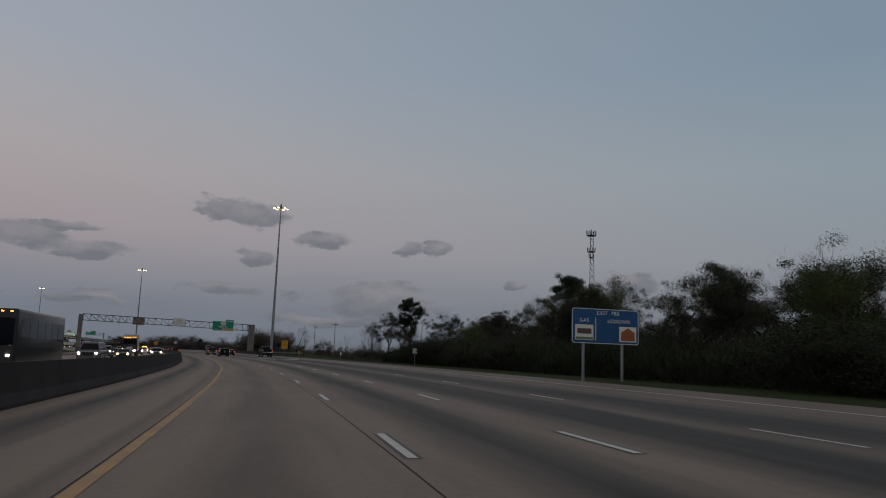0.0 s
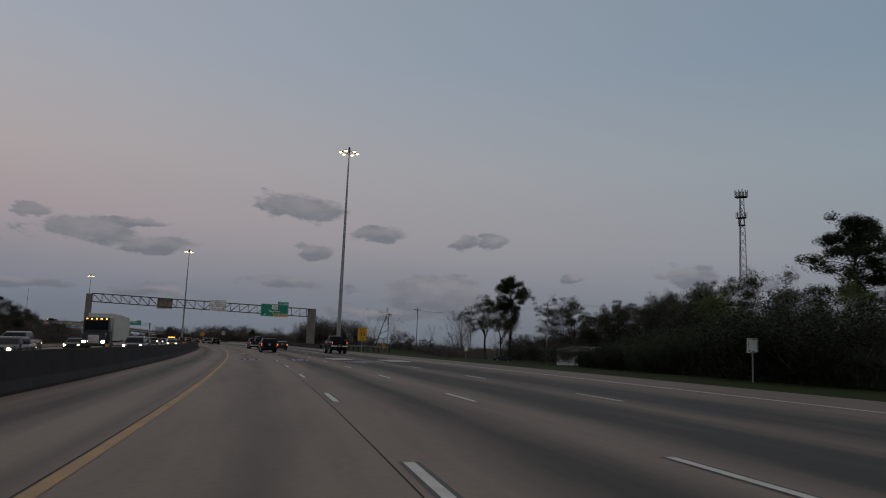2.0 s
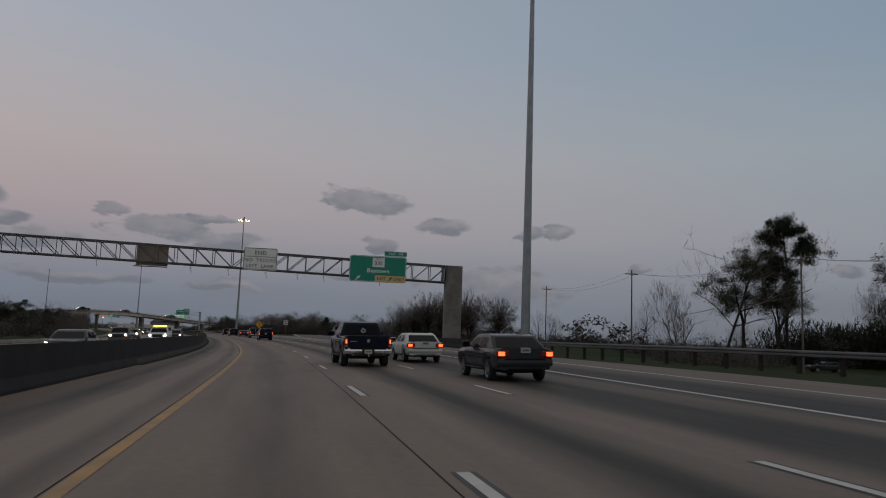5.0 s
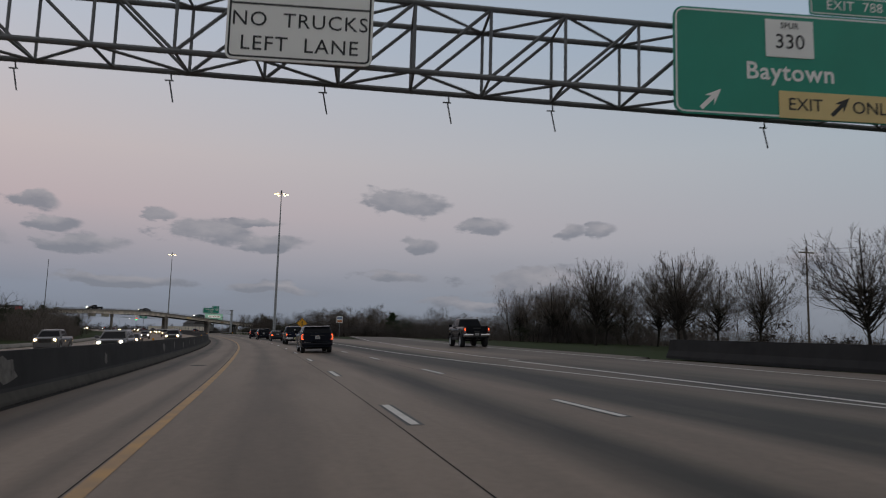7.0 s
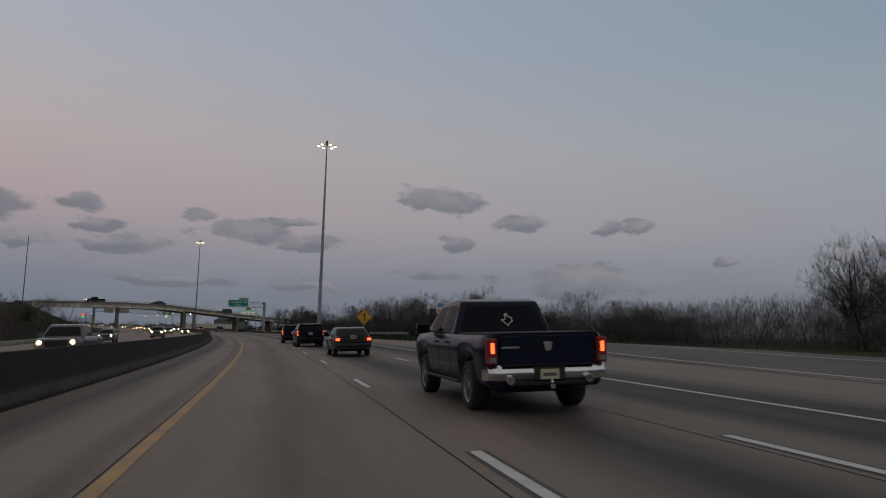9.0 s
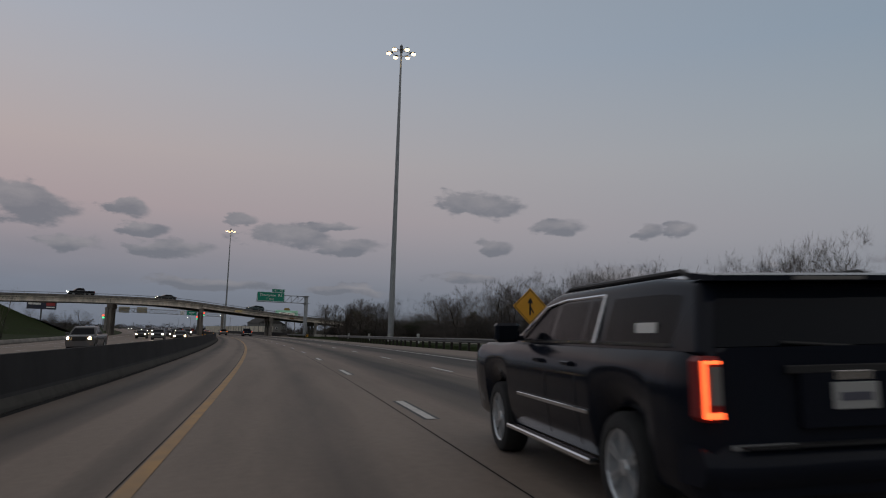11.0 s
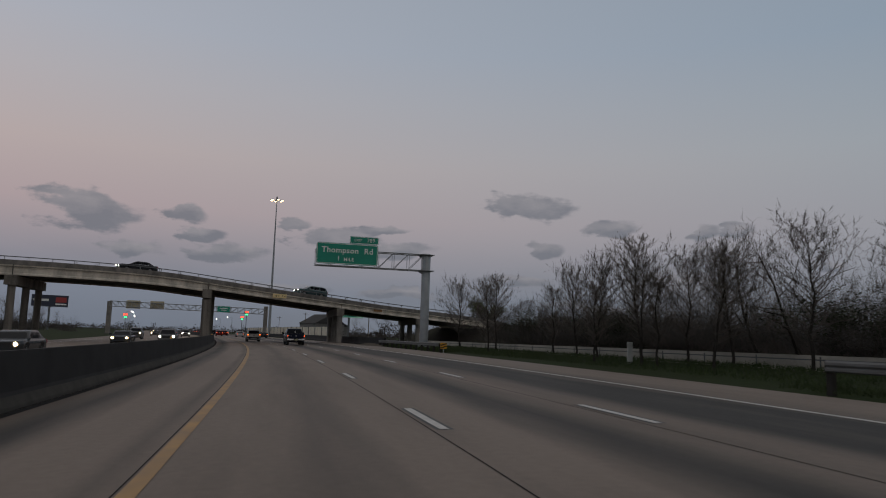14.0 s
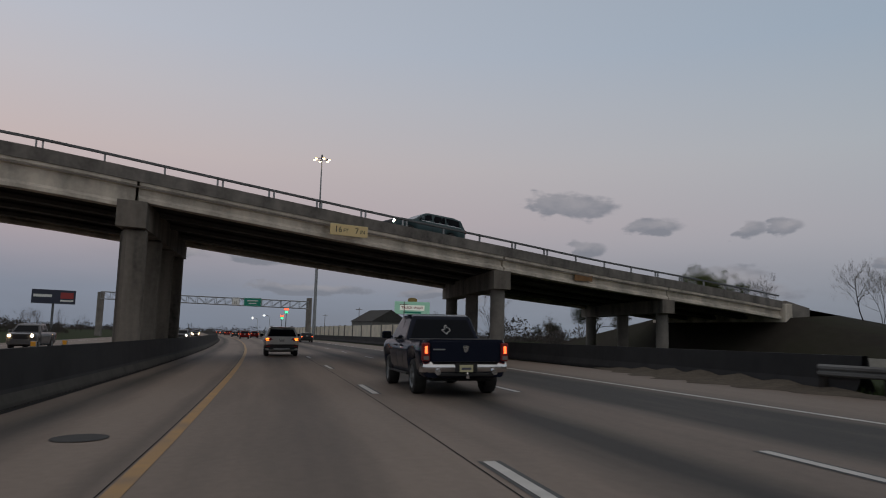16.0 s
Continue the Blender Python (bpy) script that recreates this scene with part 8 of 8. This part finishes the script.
# dark wood left of the oncoming carriageway before the overpass
for i in range(26):
    s = rng.uniform(215, 400)
    plant(rng.choice(BARES_FAR + [LEAFY[0]]), s, -rng.uniform(40, 62), rng.uniform(7.0, 10.0), rng, 1.2)
for i in range(30):
    s = rng.uniform(215, 400)
    thicket(s, -rng.uniform(38, 52), rng.uniform(3.5, 6.0), rng, 1.5)
for i in range(24):
    plant((LEAFY[0], BARES_FAR[i % 3], LEAFY[1], BARES_FAR[(i + 1) % 3])[i % 4], rng.uniform(368, 440), -rng.uniform(32, 48), rng.uniform(5.5, 8.0), rng, 1.15)
for i in range(14):
    plant((LEAFY[0], BARES_FAR[i % 3], BARES_FAR[(i + 1) % 3])[i % 3], rng.uniform(150, 222), -rng.uniform(33, 47), rng.uniform(5.5, 8.5), rng, 1.15)
# dark clumps about the far end of the overpass
for i in range(12):
    w_ = at(rng.uniform(586, 622), rng.uniform(-47, -36), -0.2)
    plant(BARES_FAR[i % 3] if i % 2 else SHRUBS[1], 0, 0, rng.uniform(5.5, 8.0) if i % 2 else rng.uniform(3.5, 5.0), rng, 1.3, tuple(w_))
for i in range(12):
    w_ = at(rng.uniform(458, 492), rng.uniform(-42, -33), -0.2)
    plant(BARES_FAR[i % 3] if i % 3 else SHRUBS[1], 0, 0, rng.uniform(6.5, 9.5) if i % 3 else rng.uniform(3.0, 4.2), rng, 1.15, tuple(w_))
# bare wood past the exit
for i in range(46):
    s = rng.uniform(326, 470)
    near = float(np.interp(s, [286, 330, 400, 470], [36, 37, 33, 30]))
    low = 342 < s < 396
    plant(rng.choice(BARES), s, near + abs(rng.gauss(0, 9)) + (6 if low else 0), rng.uniform(4.2, 5.6) if low else rng.uniform(7.5, 10.2) if s < 400 else rng.uniform(6.0, 8.4), rng, rng.uniform(0.95, 1.2))
for i in range(104):
    s = rng.uniform(324, 548)
    near = float(np.interp(s, [286, 330, 400, 470, 520], [38, 39, 34, 31, 29]))
    plant(rng.choice([SHRUBS[1], SHRUBS[1], SHRUBS[1], SHRUBS[1], SHRUBS[1], SHRUBS[0]]), s, near + abs(rng.gauss(0, 6)), rng.uniform(2.4, 4.6), rng, 1.4)
for i in range(8):
    plant(PINES[2], rng.uniform(395, 500), rng.uniform(37, 48), rng.uniform(4.4, 6.4), rng, 1.25)
for i in range(20):
    plant(BARES[i % 4], rng.uniform(418, 506), rng.uniform(28, 35), rng.uniform(6.5, 9.0), rng, 1.15)
for i in range(34):
    plant(SHRUBS[1], rng.uniform(400, 510), rng.uniform(28, 37), rng.uniform(3.2, 5.2), rng, 1.4)
for i in range(12):
    s = rng.uniform(450, 540)
    plant(rng.choice(BARES), s, rng.uniform(31, 52), rng.uniform(4.5, 6.4), rng)
# left of the oncoming carriageway
for i in range(44):
    s = rng.choice((rng.uniform(70, 500), rng.uniform(230, 440)))
    plant(rng.choice(BARES_FAR), s, -rng.uniform(44, 80) - (8 if s > 380 else 0), rng.uniform(6, 10), rng)
for i in range(44):
    s = rng.uniform(70, 480)
    thicket(s, -rng.uniform(42, 60) - (8 if s > 380 else 0), rng.uniform(2.5, 5.5), rng, 1.4)
# beyond the overpass, both sides
for i in range(22):
    plant(rng.choice(BARES_FAR + [LEAFY[0]]), rng.uniform(600, 900), -rng.uniform(48, 110), rng.uniform(6, 10), rng)
for i in range(24):
    thicket(rng.uniform(590, 880), -rng.uniform(46, 80), rng.uniform(2.5, 5), rng, 1.4)
for i in range(20):
    plant(rng.choice(BARES_FAR + [LEAFY[1]]), rng.uniform(575, 700), rng.uniform(36, 80), rng.uniform(6, 10), rng)
for i in range(24):
    thicket(rng.uniform(570, 640), rng.uniform(30, 60), rng.uniform(2.5, 5), rng, 1.4)
# on and behind the right embankment
for x, y, h, pr, w in ((51, 17, 6.6, LEAFY[3], 0.8), (53.6, 16.0, 5.8, LEAFY[3], 0.85), (48.6, 16.5, 5.8, LEAFY[3], 0.85), (51.5, 15.0, 4.4, SHRUBS[0], 1.0), (61.8, 17, 7.0, BARES[1], 0.9), (48.0, -0.7, 5.4, BARES[0], 0.95), (51.6, -0.7, 5.3, BARES[3], 0.95)):
    wp = BM @ Vector((x, y, rail_z(x) - 1.0))
    plant(pr, 0, 0, h, rng, w, tuple(wp))


def twig_belt(s0, s1, near, deep, tall, count, seed, label, wide=1.0, material=M_TWIG):
    """Close-grown saplings and shoots at a wood's edge: fine upright twigs, thickest near the ground."""
    r = random.Random(seed)
    g = G()
    for i in range(count):
        s = r.uniform(s0, s1)
        u = near(s) + math.copysign(deep * r.random(), near(s))
        if kept_clear(at(s, u)):
            continue
        top = tall(s) * (0.72 + 0.28 * math.sin(s * 0.31 + u * 0.2) * math.sin(s * 0.113 + 1.3) + 0.12 * math.sin(s * 1.9 + u))
        z = top * r.random() ** 1.25
        a = at(s, u, z - 0.12)
        d = Vector((r.gauss(0, 0.42), r.gauss(0, 0.42), 1.0)) * r.uniform(0.35, 1.15)
        w = Vector((r.gauss(0, 1), r.gauss(0, 1), 0)).normalized() * r.uniform(0.009, 0.020) * wide
        k = len(g.v)
        g.v += [tuple(a - w), tuple(a + w), tuple(a + d)]
        g.f += [(k, k + 1, k + 2)]
    tagged(part("sapling_growth", raw_mesh(g, "sapling_growth"), material), label, "undergrowth", kind="stuff")


def wood_floor(count, seed):
    """Tangle of dark saplings and vines that fills the wood beside the first stretch and ends in a slanting edge."""
    r = random.Random(seed)
    g = G()
    for i in range(count):
        u = 26.0 + 36 * r.random() ** 1.6
        end = 117 + 1.72 * (u - 24)
        s = r.uniform(-36, end)
        top = (2.1 + min(4.2, (u - 26) * 0.16)) * min(1.0, 0.35 + (end - s) / 17) * (0.85 + 0.22 * math.sin(s * 0.37 + u * 0.3) + 0.12 * math.sin(s * 1.3))
        a = at(s, u, top * r.random() - 0.12)
        d = Vector((r.gauss(0, 0.5), r.gauss(0, 0.5), 0.8)) * r.uniform(0.35, 1.0)
        w = Vector((r.gauss(0, 1), r.gauss(0, 1), 0)).normalized() * r.uniform(0.03, 0.085)
        k = len(g.v)
        g.v += [tuple(a - w), tuple(a + w), tuple(a + d)]
        g.f += [(k, k + 1, k + 2)]
    tagged(part("sapling_growth", raw_mesh(g, "sapling_growth"), M_LEAF), "dense dark tangle of saplings and vines under the trees", "undergrowth", kind="stuff")


wood_floor(150000, 207)
edge = lambda *pts: (lambda s: float(np.interp(s, *zip(*pts))))
twig_belt(256, 352, edge((256, 66), (300, 64), (322, 43), (352, 40)), 16.0, edge((256, 4.0), (300, 3.6), (338, 5.0), (352, 4.6)), 70000, 201, "dense grey-brown saplings and shoots in the fork of the exit")
twig_belt(350, 548, edge((350, 42), (400, 35), (470, 30), (548, 28)), 14.0, edge((350, 4.6), (395, 5.0), (420, 6.8), (500, 6.4), (548, 4.4)), 130000, 202, "dense grey-brown saplings along the wood past the exit")
twig_belt(60, 400, edge((60, -42), (400, -46)), 16.0, edge((60, 5.0), (230, 7.5), (400, 6.0)), 90000, 203, "dense grey-brown saplings beyond the oncoming carriageway")
twig_belt(130, 276, edge((130, 96), (215, 97), (262, 98), (276, 92)), 18.0, edge((130, 10.0), (262, 9.5), (330, 6.0)), 150000, 204, "dense dark undergrowth behind the field", 7.0, M_LEAF)
twig_belt(146, 226, edge((146, -32), (226, -33)), 14.0, edge((146, 5.2), (190, 6.6), (226, 5.0)), 40000, 206, "dense grey-brown saplings by the oncoming carriageway", 1.6)
twig_belt(366, 446, edge((366, -31), (446, -34)), 14.0, edge((366, 5.6), (405, 7.4), (446, 5.0)), 52000, 205, "dense dark undergrowth beyond the oncoming carriageway", 1.6)


def far_woods():
    """Distant belts of trees to the horizon, joined: nobody could count them."""
    r = random.Random(77)
    g = G()

    def tree_mass(p, h, w, n, size):
        cs = [(p + Vector((r.gauss(0, w * 0.35), r.gauss(0, w * 0.35), h * (0.08 + 0.62 * r.random() ** 1.6))), w * 0.30) for _ in range(9)]
        f = leaves(r, cs, n, 0.5, size, 0.6)
        g.add(f.v, f.f)

    for i in range(760):
        s = r.uniform(340, 1390)
        side = r.choice((-1, 1))
        u = side * r.uniform(115 if s < 700 else 80, 300)
        tree_mass(at(s, u, -0.2), r.uniform(4.0, 8.0), r.uniform(5, 9), 130, 0.34)
    for ring_r, n in ((850, 420), (1250, 420), (1900, 420)):
        for i in range(n):
            a = 2 * math.pi * (i + r.random()) / n
            k = ring_r * r.uniform(0.93, 1.07)
            tree_mass(Vector((-200 + k * math.cos(a), 350 + k * math.sin(a), -0.5)), r.uniform(6, 11), ring_r * 0.017, 110, ring_r * 0.0009)
    ob = part("far_woods", raw_mesh(g, "far_woods"), M_BRUSH)
    tagged(ob, "distant belts of dark bare woodland", "woods", kind="stuff")


far_woods()
tagged(part("thicket", raw_mesh(THICKET, "thicket"), M_BRUSH), "far brown undergrowth along the edges of the woods", "undergrowth", kind="stuff")

# rough grass about the guardrails and along the shoulder's edge
M_BLADE = leaf_mat("grass_blades", (0.026, 0.040, 0.014), (0.058, 0.078, 0.030))
g = G()
for lo, hi, near, far, count, tall in ((372, 480, (15.7, 13.1, 13.7), (17.4, 14.7, 15.4), 15000, 0.34), (521, 547, (14.7, 14.6, 14.5), (16.0, 15.9, 15.8), 6000, 0.38), (480, 546, (15.2, 15.4, 15.6), (22.0, 22.0, 22.0), 14000, 0.24), (480, 546, (22.0, 22.0, 22.0), (23.6, 23.3, 23.0), 6000, 0.34)):
    for i in range(count):
        s = rng.uniform(lo, hi)
        x = [lo, (lo + hi) / 2, hi]
        if lo == 372:
            x = [372, 431, 480]
        a, b = float(np.interp(s, x, near)), float(np.interp(s, x, far))
        clump = 0.5 + 0.5 * math.sin(s * 1.7) * math.sin(s * 0.43 + a)
        p = at(s, rng.uniform(a, b), -0.03)
        h = tall * rng.uniform(0.35, 1.0) * (0.55 + 0.6 * clump)
        lean = Vector((rng.gauss(0, 0.35), rng.gauss(0, 0.35), 1)) * h
        az = rng.uniform(0, 6.28)
        w = Vector((math.cos(az), math.sin(az), 0)) * rng.uniform(0.012, 0.03)
        k = len(g.v)
        g.v += [tuple(p - w), tuple(p + w), tuple(p + lean)]
        g.f += [(k, k + 1, k + 2)]
tagged(part("rough_grass", raw_mesh(g, "rough_grass"), M_BLADE), "rough dark green grass along guardrails and the shoulder", "grass", kind="stuff")
